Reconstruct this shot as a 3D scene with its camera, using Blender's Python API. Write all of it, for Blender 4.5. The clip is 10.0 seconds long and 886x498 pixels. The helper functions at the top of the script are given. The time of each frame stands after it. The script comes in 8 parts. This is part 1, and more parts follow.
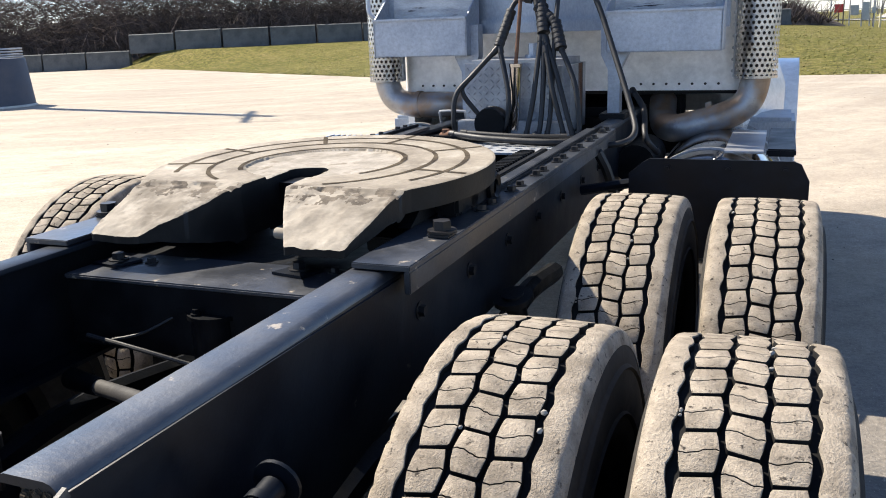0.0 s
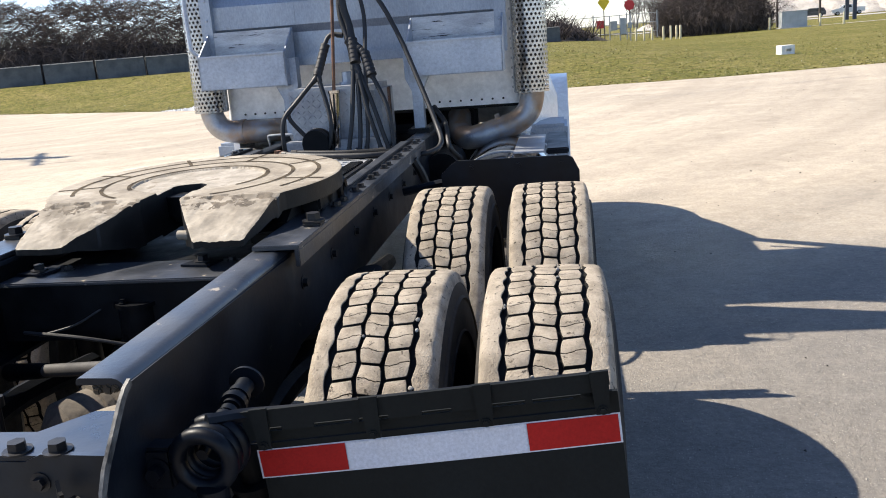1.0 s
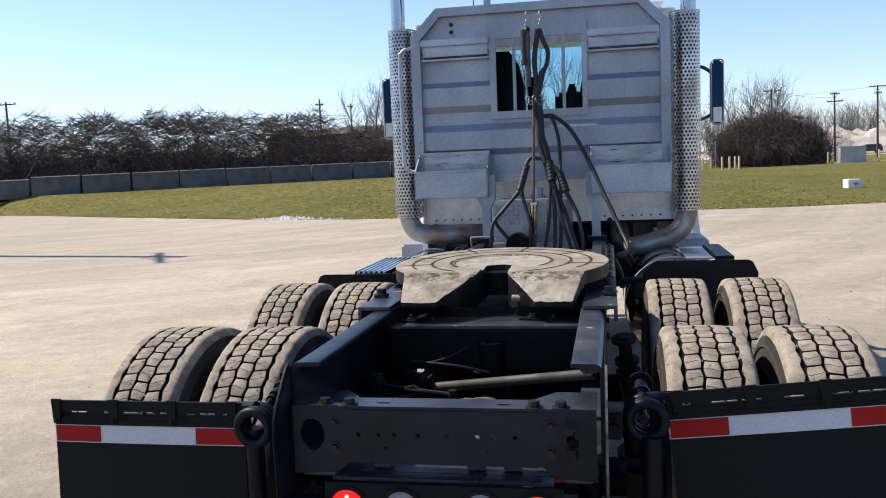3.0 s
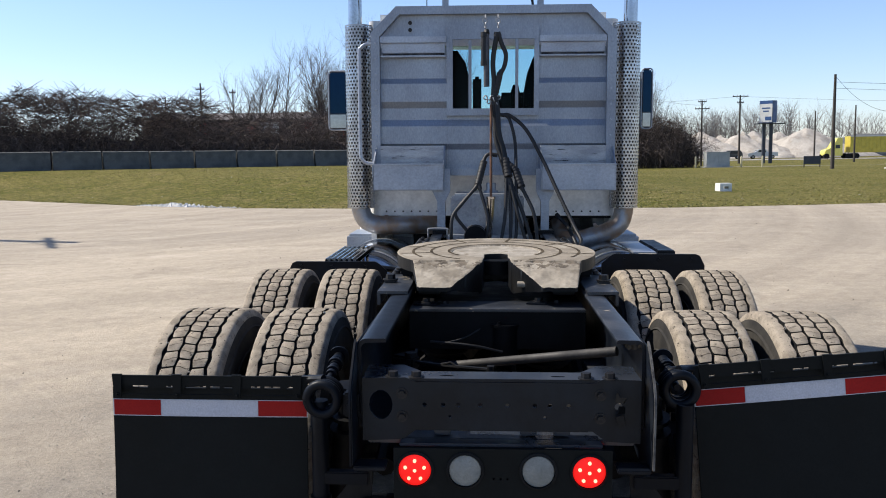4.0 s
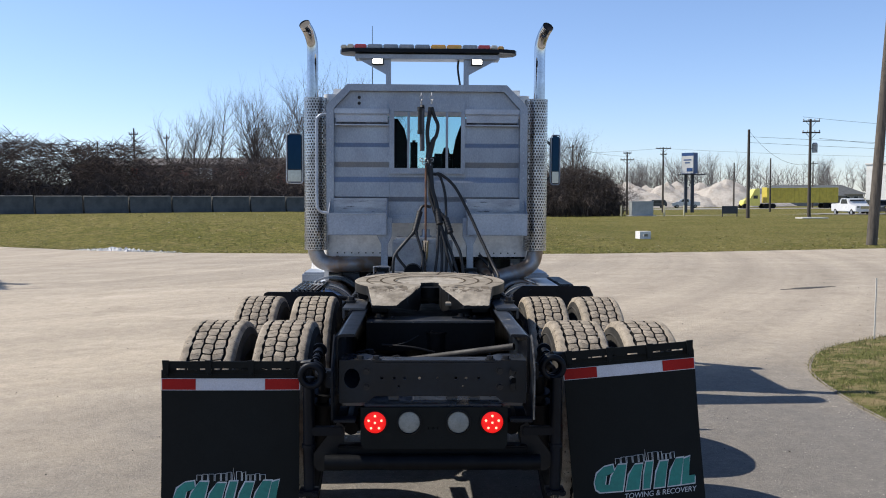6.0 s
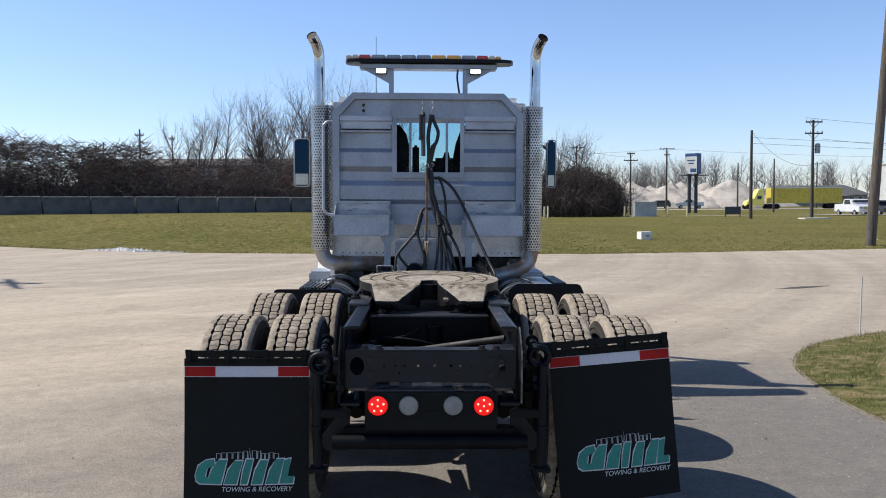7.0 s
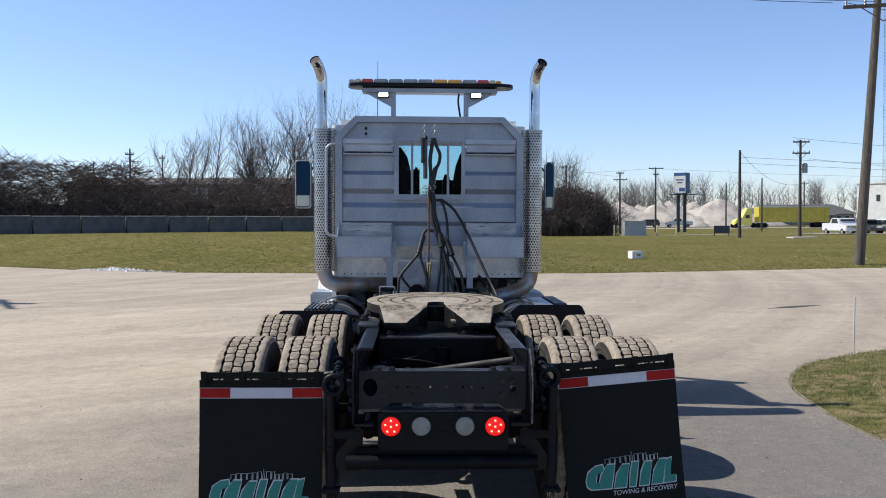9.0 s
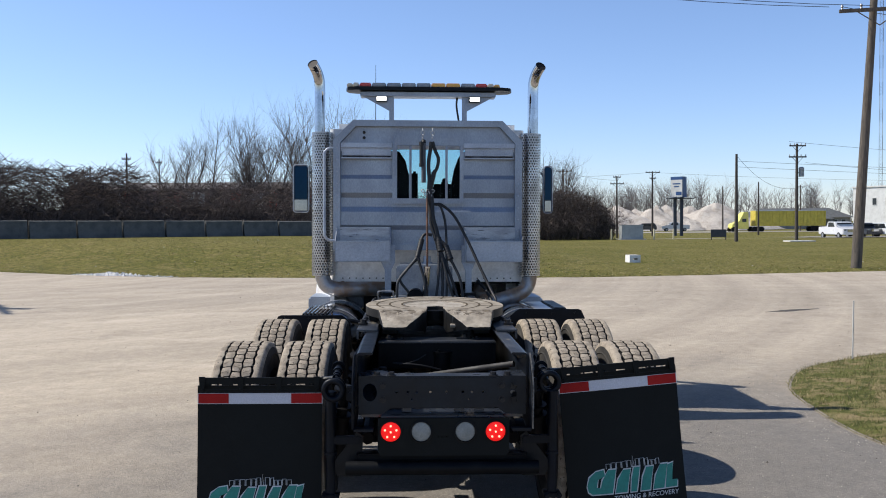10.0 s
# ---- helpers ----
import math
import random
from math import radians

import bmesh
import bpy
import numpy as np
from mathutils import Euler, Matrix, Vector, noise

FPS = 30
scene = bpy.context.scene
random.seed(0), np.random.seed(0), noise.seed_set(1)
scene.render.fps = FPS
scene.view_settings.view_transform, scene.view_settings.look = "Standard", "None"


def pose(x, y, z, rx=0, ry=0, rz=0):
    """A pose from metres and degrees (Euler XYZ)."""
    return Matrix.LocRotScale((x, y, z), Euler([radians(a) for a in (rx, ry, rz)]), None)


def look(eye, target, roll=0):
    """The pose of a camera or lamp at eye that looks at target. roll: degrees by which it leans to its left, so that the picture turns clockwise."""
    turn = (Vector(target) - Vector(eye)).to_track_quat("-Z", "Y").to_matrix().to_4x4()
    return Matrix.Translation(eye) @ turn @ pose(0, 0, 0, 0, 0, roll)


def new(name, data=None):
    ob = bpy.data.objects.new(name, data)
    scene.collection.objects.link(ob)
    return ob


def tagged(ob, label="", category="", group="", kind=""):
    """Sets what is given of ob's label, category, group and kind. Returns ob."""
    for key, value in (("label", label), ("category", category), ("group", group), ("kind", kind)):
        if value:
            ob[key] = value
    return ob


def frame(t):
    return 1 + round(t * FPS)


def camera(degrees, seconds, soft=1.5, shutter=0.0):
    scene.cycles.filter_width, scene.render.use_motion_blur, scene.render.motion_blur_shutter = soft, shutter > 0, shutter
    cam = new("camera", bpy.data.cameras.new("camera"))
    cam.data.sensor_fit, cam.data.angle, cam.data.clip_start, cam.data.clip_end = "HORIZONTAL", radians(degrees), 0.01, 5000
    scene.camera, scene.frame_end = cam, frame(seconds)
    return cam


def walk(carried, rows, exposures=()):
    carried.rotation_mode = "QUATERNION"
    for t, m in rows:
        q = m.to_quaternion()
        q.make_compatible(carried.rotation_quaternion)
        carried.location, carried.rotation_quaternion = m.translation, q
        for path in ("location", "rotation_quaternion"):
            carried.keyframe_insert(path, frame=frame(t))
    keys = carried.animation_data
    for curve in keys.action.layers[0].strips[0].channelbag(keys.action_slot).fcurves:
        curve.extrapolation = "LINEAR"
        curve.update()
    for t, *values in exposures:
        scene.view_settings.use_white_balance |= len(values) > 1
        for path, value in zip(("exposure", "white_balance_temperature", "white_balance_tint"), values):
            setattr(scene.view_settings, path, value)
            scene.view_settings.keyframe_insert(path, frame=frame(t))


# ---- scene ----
cam = camera(54.9, 10.0, soft=1.0)
PATH = [
    (0, (1.122, -0.580, 1.486), (0.389, 1.212, 0.986), -2.66),
    (0.3, (1.208, -0.734, 1.486), (0.534, 1.076, 0.967), -2.70),
    (0.5, (1.221, -0.829, 1.501), (0.646, 1.020, 0.998), -3.27),
    (1, (1.155, -1.179, 1.524), (0.856, 0.740, 1.049), -4.98),
    (1.2, (1.140, -1.309, 1.542), (0.904, 0.624, 1.085), -4.90),
    (1.5, (1.128, -1.496, 1.530), (0.925, 0.444, 1.089), -4.47),
    (1.7, (1.118, -1.630, 1.531), (0.914, 0.310, 1.086), -4.50),
    (2, (1.056, -1.783, 1.536), (0.859, 0.157, 1.090), -3.87),
    (2.2, (0.966, -1.897, 1.549), (0.717, 0.053, 1.180), -3.60),
    (2.5, (0.773, -2.058, 1.561), (0.426, -0.105, 1.311), -3.66),
    (2.7, (0.650, -2.145, 1.582), (0.249, -0.197, 1.381), -2.96),
    (3.8, (0.066, -2.371, 1.583), (-0.192, -0.399, 1.379), -1.56),
    (4, (-0.011, -2.507, 1.606), (-0.126, -0.523, 1.384), -0.86),
    (4.5, (-0.018, -2.801, 1.628), (-0.043, -0.812, 1.426), -0.35),
    (5, (0.026, -3.131, 1.651), (0.041, -1.135, 1.519), -0.35),
    (5.5, (-0.043, -3.463, 1.636), (-0.008, -1.466, 1.518), -0.35),
    (6.8, (0.024, -4.088, 1.666), (0.069, -2.091, 1.556), -0.35),
    (7, (0.009, -4.143, 1.666), (0.041, -2.146, 1.552), -0.35),
    (7.5, (-0.069, -4.247, 1.675), (-0.036, -2.250, 1.562), -0.35),
    (8, (-0.080, -4.256, 1.680), (-0.047, -2.259, 1.571), -0.35),
    (8.5, (-0.095, -4.224, 1.679), (-0.052, -2.226, 1.582), -0.35),
    (9, (-0.102, -4.229, 1.693), (-0.045, -2.231, 1.623), -0.35),
    (9.5, (-0.114, -4.236, 1.695), (-0.056, -2.237, 1.629), -0.35),
    (10, (-0.115, -4.205, 1.691), (-0.051, -2.207, 1.631), -0.45),
]
EXPOSURES = [
    (0.0, 0.990, 6950, 10), (0.6, 0.990, 6950, 10), (1.5, 0.990, 6950, 10), (2.0, 0.950, 6950, 10), (2.4, 0.690, 6850, 10), (2.7, 0.570, 6800, 10),
    (3.8, 0.270, 6720, 10), (4.0, 0.320, 6700, 10), (4.5, 0.360, 6700, 10), (5.0, 0.270, 6600, 10), (7.0, 0.200, 6550, 10), (10.0, 0.190, 6500, 10),
]
walk(cam, [(t, look(eye, target, roll)) for t, eye, target, roll in PATH], EXPOSURES)

# ---- world and sun ----
SUN_TO = Vector((0.84, -0.222, -1.0)).normalized()   # the way the sunlight goes
world = bpy.data.worlds.new("sky")
scene.world = world
world.use_nodes = True
wn = world.node_tree
sky = wn.nodes.new("ShaderNodeTexSky")
sky.sky_type = "NISHITA"
sky.sun_disc = False
sky.sun_elevation = radians(49)
sky.sun_rotation = radians(-75)
sky.air_density, sky.dust_density, sky.ozone_density, sky.altitude = 1.0, 0.3, 1.5, 200
tone = wn.nodes.new("ShaderNodeMix")
tone.data_type, tone.blend_type = "RGBA", "MULTIPLY"
tone.inputs[0].default_value, tone.inputs[7].default_value = 1.0, (0.9, 0.98, 1.16, 1)
haze = wn.nodes.new("ShaderNodeTexCoord")
height = wn.nodes.new("ShaderNodeSeparateXYZ")
shade = wn.nodes.new("ShaderNodeValToRGB")
shade.color_ramp.elements[0].position, shade.color_ramp.elements[1].position = 0.0, 0.4
shade.color_ramp.elements[0].color, shade.color_ramp.elements[1].color = (0.88, 0.97, 1.27, 1), (0.95, 1.02, 1.17, 1)
zenith = shade.color_ramp.elements.new(0.8)
zenith.color = (0.5, 0.57, 0.74, 1)
wn.links.new(haze.outputs["Generated"], height.inputs["Vector"])
wn.links.new(height.outputs["Z"], shade.inputs["Fac"])
wn.links.new(shade.outputs["Color"], tone.inputs[7])
wn.links.new(sky.outputs["Color"], tone.inputs[6])
wn.links.new(tone.outputs[2], wn.nodes["Background"].inputs["Color"])
wn.nodes["Background"].inputs["Strength"].default_value = 0.12
sun_data = bpy.data.lights.new("sun", "SUN")
sun_data.energy, sun_data.angle, sun_data.color = 5.0, radians(0.53), (1.0, 0.95, 0.87)
sun = new("sun", sun_data)
sun.matrix_world = look((-20, 5, 30), Vector((-20, 5, 30)) + SUN_TO)


# ---- materials ----
def nodes_of(name):
    m = bpy.data.materials.new(name)
    m.use_nodes = True
    return m, m.node_tree, m.node_tree.nodes["Principled BSDF"]


def noise_node(nt, scale, detail=5.0, rough=0.6, stretch=None, src="Object"):
    tc = nt.nodes.new("ShaderNodeTexCoord")
    n = nt.nodes.new("ShaderNodeTexNoise")
    n.inputs["Scale"].default_value, n.inputs["Detail"].default_value = scale, detail
    n.inputs["Roughness"].default_value = rough
    if stretch:
        mp = nt.nodes.new("ShaderNodeMapping")
        mp.inputs["Scale"].default_value = stretch
        nt.links.new(tc.outputs[src], mp.inputs["Vector"])
        nt.links.new(mp.outputs["Vector"], n.inputs["Vector"])
    else:
        nt.links.new(tc.outputs[src], n.inputs["Vector"])
    return n


def ramp_node(nt, src, lo, hi, c0=(0, 0, 0, 1), c1=(1, 1, 1, 1)):
    r = nt.nodes.new("ShaderNodeValToRGB")
    r.color_ramp.elements[0].position, r.color_ramp.elements[1].position = lo, hi
    r.color_ramp.elements[0].color, r.color_ramp.elements[1].color = c0, c1
    nt.links.new(src, r.inputs["Fac"])
    return r


def mix_node(nt, fac, a, b, mode="MIX"):
    x = nt.nodes.new("ShaderNodeMix")
    x.data_type, x.blend_type = "RGBA", mode
    for sock, v in ((x.inputs[0], fac), (x.inputs[6], a), (x.inputs[7], b)):
        if isinstance(v, bpy.types.NodeSocket):
            nt.links.new(v, sock)
        elif isinstance(v, (int, float)):
            sock.default_value = v
        else:
            sock.default_value = (*v[:3], 1)
    return x.outputs[2]


def bump_node(nt, bsdf, height, strength, distance=0.01):
    b = nt.nodes.new("ShaderNodeBump")
    b.inputs["Strength"].default_value, b.inputs["Distance"].default_value = strength, distance
    nt.links.new(height, b.inputs["Height"])
    nt.links.new(b.outputs["Normal"], bsdf.inputs["Normal"])


def surf(name, c1, c2, scale=6.0, rough=0.6, metal=0.0, bump=0.15, grain=60.0, patch=(0.42, 0.62), coat=0.0,
         spots=None, spot_at=(0.62, 0.7), spot_scale=9.0, stretch=None, spot_stretch=None, rough2=None, dist=0.004, spec=0.5):
    """A worn surface: two colours in large patches, fine grain, and spots of a third colour."""
    m, nt, b = nodes_of(name)
    big = noise_node(nt, scale, stretch=stretch)
    fine = noise_node(nt, grain, 4.0, 0.7, stretch=stretch)
    f = ramp_node(nt, big.outputs["Fac"], *patch).outputs["Color"]
    col = mix_node(nt, f, c1, c2)
    g = ramp_node(nt, fine.outputs["Fac"], 0.25, 0.75, (0.78, 0.78, 0.78, 1), (1.15, 1.15, 1.15, 1)).outputs["Color"]
    col = mix_node(nt, 1.0, col, g, "MULTIPLY")
    if spots:
        sp = noise_node(nt, spot_scale, 6.0, 0.65, stretch=spot_stretch)
        col = mix_node(nt, ramp_node(nt, sp.outputs["Fac"], *spot_at).outputs["Color"], col, spots)
    nt.links.new(col, b.inputs["Base Color"])
    b.inputs["Metallic"].default_value, b.inputs["Coat Weight"].default_value = metal, coat
    b.inputs["Specular IOR Level"].default_value = spec
    r2 = rough2 if rough2 is not None else min(1.0, rough + 0.18)
    rr = ramp_node(nt, big.outputs["Fac"], 0.35, 0.7, (rough,) * 3 + (1,), (r2,) * 3 + (1,))
    nt.links.new(rr.outputs["Color"], b.inputs["Roughness"])
    if bump:
        bump_node(nt, b, fine.outputs["Fac"], bump, dist)
    return m


def glow(name, colour, power):
    m, nt, b = nodes_of(name)
    b.inputs["Base Color"].default_value = (*colour, 1)
    b.inputs["Emission Color"].default_value, b.inputs["Emission Strength"].default_value = (*colour, 1), power
    return m


def glass(name, tint, rough=0.0):
    m, nt, b = nodes_of(name)
    b.inputs["Base Color"].default_value = (*tint, 1)
    b.inputs["Transmission Weight"].default_value, b.inputs["Roughness"].default_value, b.inputs["IOR"].default_value = 1.0, rough, 1.45
    return m


def tread_plate(name, c, metal, rough):
    """Diamond tread plate: raised lozenges in turned pairs, as relief."""
    m, nt, b = nodes_of(name)
    big = noise_node(nt, 5.0)
    col = mix_node(nt, ramp_node(nt, big.outputs["Fac"], 0.4, 0.7).outputs["Color"], c, tuple(v * 0.72 for v in c))
    nt.links.new(col, b.inputs["Base Color"])
    b.inputs["Metallic"].default_value, b.inputs["Roughness"].default_value = metal, rough
    heights = []
    for turn in (45, -45):
        tc = nt.nodes.new("ShaderNodeTexCoord")
        mp = nt.nodes.new("ShaderNodeMapping")
        mp.inputs["Rotation"].default_value = (0, radians(turn), 0)
        mp.inputs["Scale"].default_value = (26, 26, 70)
        w = nt.nodes.new("ShaderNodeTexVoronoi")
        w.inputs["Randomness"].default_value, w.inputs["Scale"].default_value = 0.0, 1.0
        nt.links.new(tc.outputs["Object"], mp.inputs["Vector"])
        nt.links.new(mp.outputs["Vector"], w.inputs["Vector"])
        heights.append(ramp_node(nt, w.outputs["Distance"], 0.2, 0.36, (1, 1, 1, 1), (0, 0, 0, 1)).outputs["Color"])
    bump_node(nt, b, mix_node(nt, 1.0, heights[0], heights[1], "LIGHTEN"), 0.8, 0.004)
    return m


M = {}
M["black_paint"] = surf("black_paint", (0.0016, 0.003, 0.006), (0.0045, 0.007, 0.012), 7, 0.38, bump=0.1, grain=45, spots=(0.08, 0.068, 0.056), spot_at=(0.74, 0.86), spec=0.2)
# black rail paint with dusty chips, its colour lifted for sky sheen
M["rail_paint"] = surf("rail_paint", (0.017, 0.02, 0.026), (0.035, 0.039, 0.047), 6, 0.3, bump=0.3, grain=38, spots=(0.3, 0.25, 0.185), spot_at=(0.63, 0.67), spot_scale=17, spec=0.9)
# one beam paint twice: reflected sky in the first, shade in the second
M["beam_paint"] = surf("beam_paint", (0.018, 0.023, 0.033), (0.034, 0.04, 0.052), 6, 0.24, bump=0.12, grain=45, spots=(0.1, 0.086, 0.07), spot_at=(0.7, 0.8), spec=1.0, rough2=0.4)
M["beam_paint_shade"] = surf("beam_paint_shade", (0.0048, 0.0072, 0.0108), (0.0105, 0.0142, 0.019), 6, 0.36, bump=0.14, grain=45, spots=(0.08, 0.07, 0.058), spot_at=(0.7, 0.82), spec=0.3)
# same rail paint darkened: shade of the upright sides put into the colour
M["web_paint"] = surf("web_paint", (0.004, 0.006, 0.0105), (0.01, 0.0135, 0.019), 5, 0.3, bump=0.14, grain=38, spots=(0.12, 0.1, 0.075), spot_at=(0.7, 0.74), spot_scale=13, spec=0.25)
M["dark_steel"] = surf("dark_steel", (0.004, 0.0045, 0.0055), (0.012, 0.0115, 0.011), 9, 0.4, bump=0.3, grain=30, spots=(0.08, 0.065, 0.05), spot_at=(0.68, 0.8), spec=0.25)
M["grease"] = surf("grease", (0.0022, 0.0028, 0.004), (0.005, 0.0056, 0.0066), 12, 0.4, bump=0.4, grain=25, spec=0.15)
M["flap"] = surf("flap", (0.0065, 0.0078, 0.0075), (0.010, 0.0115, 0.011), 4, 0.55, bump=0.08, grain=120, spots=(0.014, 0.014, 0.013), spot_at=(0.6, 0.85), spec=0.15)
M["rubber"] = surf("rubber", (0.007, 0.007, 0.007), (0.018, 0.017, 0.016), 8, 0.75, bump=0.25, grain=50, spec=0.2)
M["sidewall"] = surf("sidewall", (0.022, 0.021, 0.02), (0.075, 0.068, 0.058), 5, 0.8, bump=0.2, grain=50, spec=0.25, patch=(0.4, 0.7))
M["tread"] = surf("tread", (0.395, 0.335, 0.26), (0.247, 0.208, 0.16), 18, 0.9, bump=1.0, grain=210, spots=(0.075, 0.062, 0.05), spot_at=(0.6, 0.66), spot_scale=75, spec=0.2, dist=0.004)
M["alu"] = surf("alu", (0.355, 0.395, 0.45), (0.285, 0.318, 0.365), 2.2, 0.42, metal=0.75, bump=0.12, grain=70, patch=(0.3, 0.75), stretch=(1.6, 1.6, 0.7), spots=(0.27, 0.28, 0.3), spot_at=(0.66, 0.72), spot_scale=14)
M["alu_tray"] = surf("alu_tray", (0.44, 0.475, 0.53), (0.37, 0.4, 0.45), 3, 0.45, metal=0.8, bump=0.1, grain=70)
M["alu_scratched"] = surf("alu_scratched", (0.5, 0.52, 0.54), (0.4, 0.41, 0.43), 5, 0.5, metal=0.8, bump=0.2, grain=60, spots=(0.03, 0.03, 0.035), spot_at=(0.6, 0.66), spot_scale=5, stretch=(1, 4, 4), spot_stretch=(1, 1, 9))
M["white_paint"] = surf("white_paint", (0.84, 0.84, 0.83), (0.78, 0.78, 0.77), 2, 0.3, bump=0.02, coat=0.3, grain=20)
M["chrome"] = surf("chrome", (0.52, 0.52, 0.54), (0.4, 0.395, 0.39), 4, 0.05, metal=1.0, bump=0.02, rough2=0.13)
M["shield"] = surf("shield", (0.43, 0.43, 0.44), (0.31, 0.3, 0.29), 6, 0.2, metal=1.0, bump=0.06, rough2=0.38, spots=(0.25, 0.2, 0.17), spot_at=(0.62, 0.8))
M["hot_pipe"] = surf("hot_pipe", (0.38, 0.375, 0.38), (0.31, 0.225, 0.165), 5, 0.4, metal=0.8, bump=0.15, grain=40, patch=(0.46, 0.58), spots=(0.2, 0.19, 0.2))
M["rust"] = surf("rust", (0.16, 0.075, 0.04), (0.09, 0.05, 0.035), 14, 0.85, bump=0.4)
M["muffler"] = surf("muffler", (0.02, 0.018, 0.018), (0.04, 0.03, 0.026), 8, 0.6, metal=0.4, bump=0.2)
M["hose"] = surf("hose", (0.006, 0.006, 0.007), (0.014, 0.014, 0.014), 15, 0.5, bump=0.25, grain=90)
M["hose_grey"] = surf("hose_grey", (0.05, 0.055, 0.065), (0.09, 0.09, 0.1), 20, 0.55, bump=0.3, grain=70)
M["plate_top"] = surf("plate_top", (0.30, 0.257, 0.196), (0.205, 0.172, 0.13), 7, 0.75, metal=0.1, bump=0.5, grain=70, spots=(0.42, 0.38, 0.31), spot_at=(0.56, 0.72), spot_scale=8)
M["groove"] = surf("groove", (0.10, 0.08, 0.056), (0.05, 0.04, 0.03), 14, 0.95, bump=0.5, spec=0.05)
M["ramp_dirt"] = surf("ramp_dirt", (0.33, 0.287, 0.226), (0.195, 0.165, 0.126), 9, 0.9, bump=0.6, grain=28, spots=(0.42, 0.37, 0.3), spot_at=(0.56, 0.7), spot_scale=11, dist=0.004)
M["plate_core"] = surf("plate_core", (0.36, 0.32, 0.265), (0.25, 0.22, 0.175), 14, 0.9, bump=0.8, grain=60, spots=(0.2, 0.165, 0.12), spot_at=(0.58, 0.66), spot_scale=18)
M["caked"] = surf("caked", (0.17, 0.138, 0.102), (0.085, 0.068, 0.05), 20, 0.95, bump=1.0, grain=70, spots=(0.34, 0.29, 0.22), spot_at=(0.58, 0.66), spot_scale=30)
M["tape_red"] = surf("tape_red", (0.4, 0.012, 0.01), (0.32, 0.01, 0.008), 3, 0.5, bump=0.05, grain=200, spec=0.2)
M["tape_white"] = surf("tape_white", (0.6, 0.61, 0.66), (0.54, 0.55, 0.6), 3, 0.35, bump=0.05, grain=200)
M["red_lens"] = glow("red_lens", (0.75, 0.008, 0.006), 0.75)
M["led"] = glow("led", (1.0, 0.22, 0.14), 3.5)
M["clear_lens"] = surf("clear_lens", (0.27, 0.28, 0.26), (0.21, 0.22, 0.205), 12, 0.25, bump=0.3, grain=90)
M["work_lamp"] = glow("work_lamp", (1.0, 0.97, 0.9), 6.0)
M["bar_red"] = surf("bar_red", (0.5, 0.03, 0.02), (0.4, 0.03, 0.02), 9, 0.2, bump=0.0, coat=0.5)
M["bar_lens"] = surf("bar_lens", (0.2, 0.23, 0.27), (0.3, 0.32, 0.35), 9, 0.15, bump=0.0, coat=0.5)
M["bar_amber"] = surf("bar_amber", (0.75, 0.4, 0.05), (0.7, 0.36, 0.05), 9, 0.2, bump=0.0, coat=0.5)
M["bar_white"] = surf("bar_white", (0.6, 0.58, 0.5), (0.5, 0.48, 0.4), 9, 0.25, bump=0.0)
M["logo_green"] = surf("logo_green", (0.02, 0.2, 0.16), (0.025, 0.24, 0.19), 5, 0.5, bump=0.0)
M["logo_white"] = surf("logo_white", (0.6, 0.62, 0.62), (0.5, 0.52, 0.52), 5, 0.5, bump=0.0)
M["tint_glass"] = glass("tint_glass", (0.62, 0.8, 0.84))
M["rear_glass"] = glass("rear_glass", (0.62, 0.8, 0.84))
M["rear_glass"].node_tree.nodes["Principled BSDF"].inputs["IOR"].default_value = 1.08
# mirror tints: bright ground painted into the low pane, dark blue above
M["mirror_low"] = surf("mirror_low", (0.3, 0.31, 0.33), (0.26, 0.27, 0.29), 3, 0.06, metal=1.0, bump=0.0, rough2=0.1)
M["mirror"] = surf("mirror", (0.008, 0.022, 0.045), (0.008, 0.022, 0.045), 1, 0.02, metal=1.0, bump=0.0, rough2=0.03)
M["seat"] = surf("seat", (0.006, 0.006, 0.007), (0.01, 0.01, 0.011), 4, 0.8)
M["tread_plate"] = tread_plate("tread_plate", (0.46, 0.47, 0.49), 0.75, 0.42)
M["rod_paint"] = surf("rod_paint", (0.042, 0.038, 0.033), (0.022, 0.02, 0.019), 9, 0.6, bump=0.3)
M["edge_worn"] = surf("edge_worn", (0.17, 0.165, 0.155), (0.03, 0.03, 0.03), 14, 0.5, metal=0.3, bump=0.3, grain=90)
M["dusty_can"] = surf("dusty_can", (0.15, 0.125, 0.095), (0.08, 0.068, 0.055), 14, 0.85, bump=0.4, grain=60)
M["tank_alu"] = surf("tank_alu", (0.42, 0.43, 0.45), (0.31, 0.32, 0.34), 6, 0.42, metal=0.75, bump=0.12, grain=60)
M["stain_dark"] = surf("stain_dark", (0.02, 0.02, 0.022), (0.12, 0.12, 0.125), 9, 0.7, bump=0.2, grain=50)
M["bolt"] = surf("bolt", (0.012, 0.012, 0.014), (0.035, 0.032, 0.03), 20, 0.4, metal=0.4, bump=0.2)

M["concrete"] = surf("concrete", (0.115, 0.118, 0.114), (0.062, 0.067, 0.067), 0.9, 0.9, bump=0.4, grain=14, spots=(0.1, 0.1, 0.1), spot_at=(0.58, 0.75), spot_scale=2, dist=0.02)
M["pale_concrete"] = surf("pale_concrete", (0.62, 0.6, 0.55), (0.5, 0.48, 0.44), 3, 0.9, bump=0.3, grain=30)
M["pole_wood"] = surf("pole_wood", (0.135, 0.112, 0.09), (0.08, 0.068, 0.057), 5, 0.9, bump=0.5, grain=22, stretch=(4, 4, 0.4), dist=0.02)
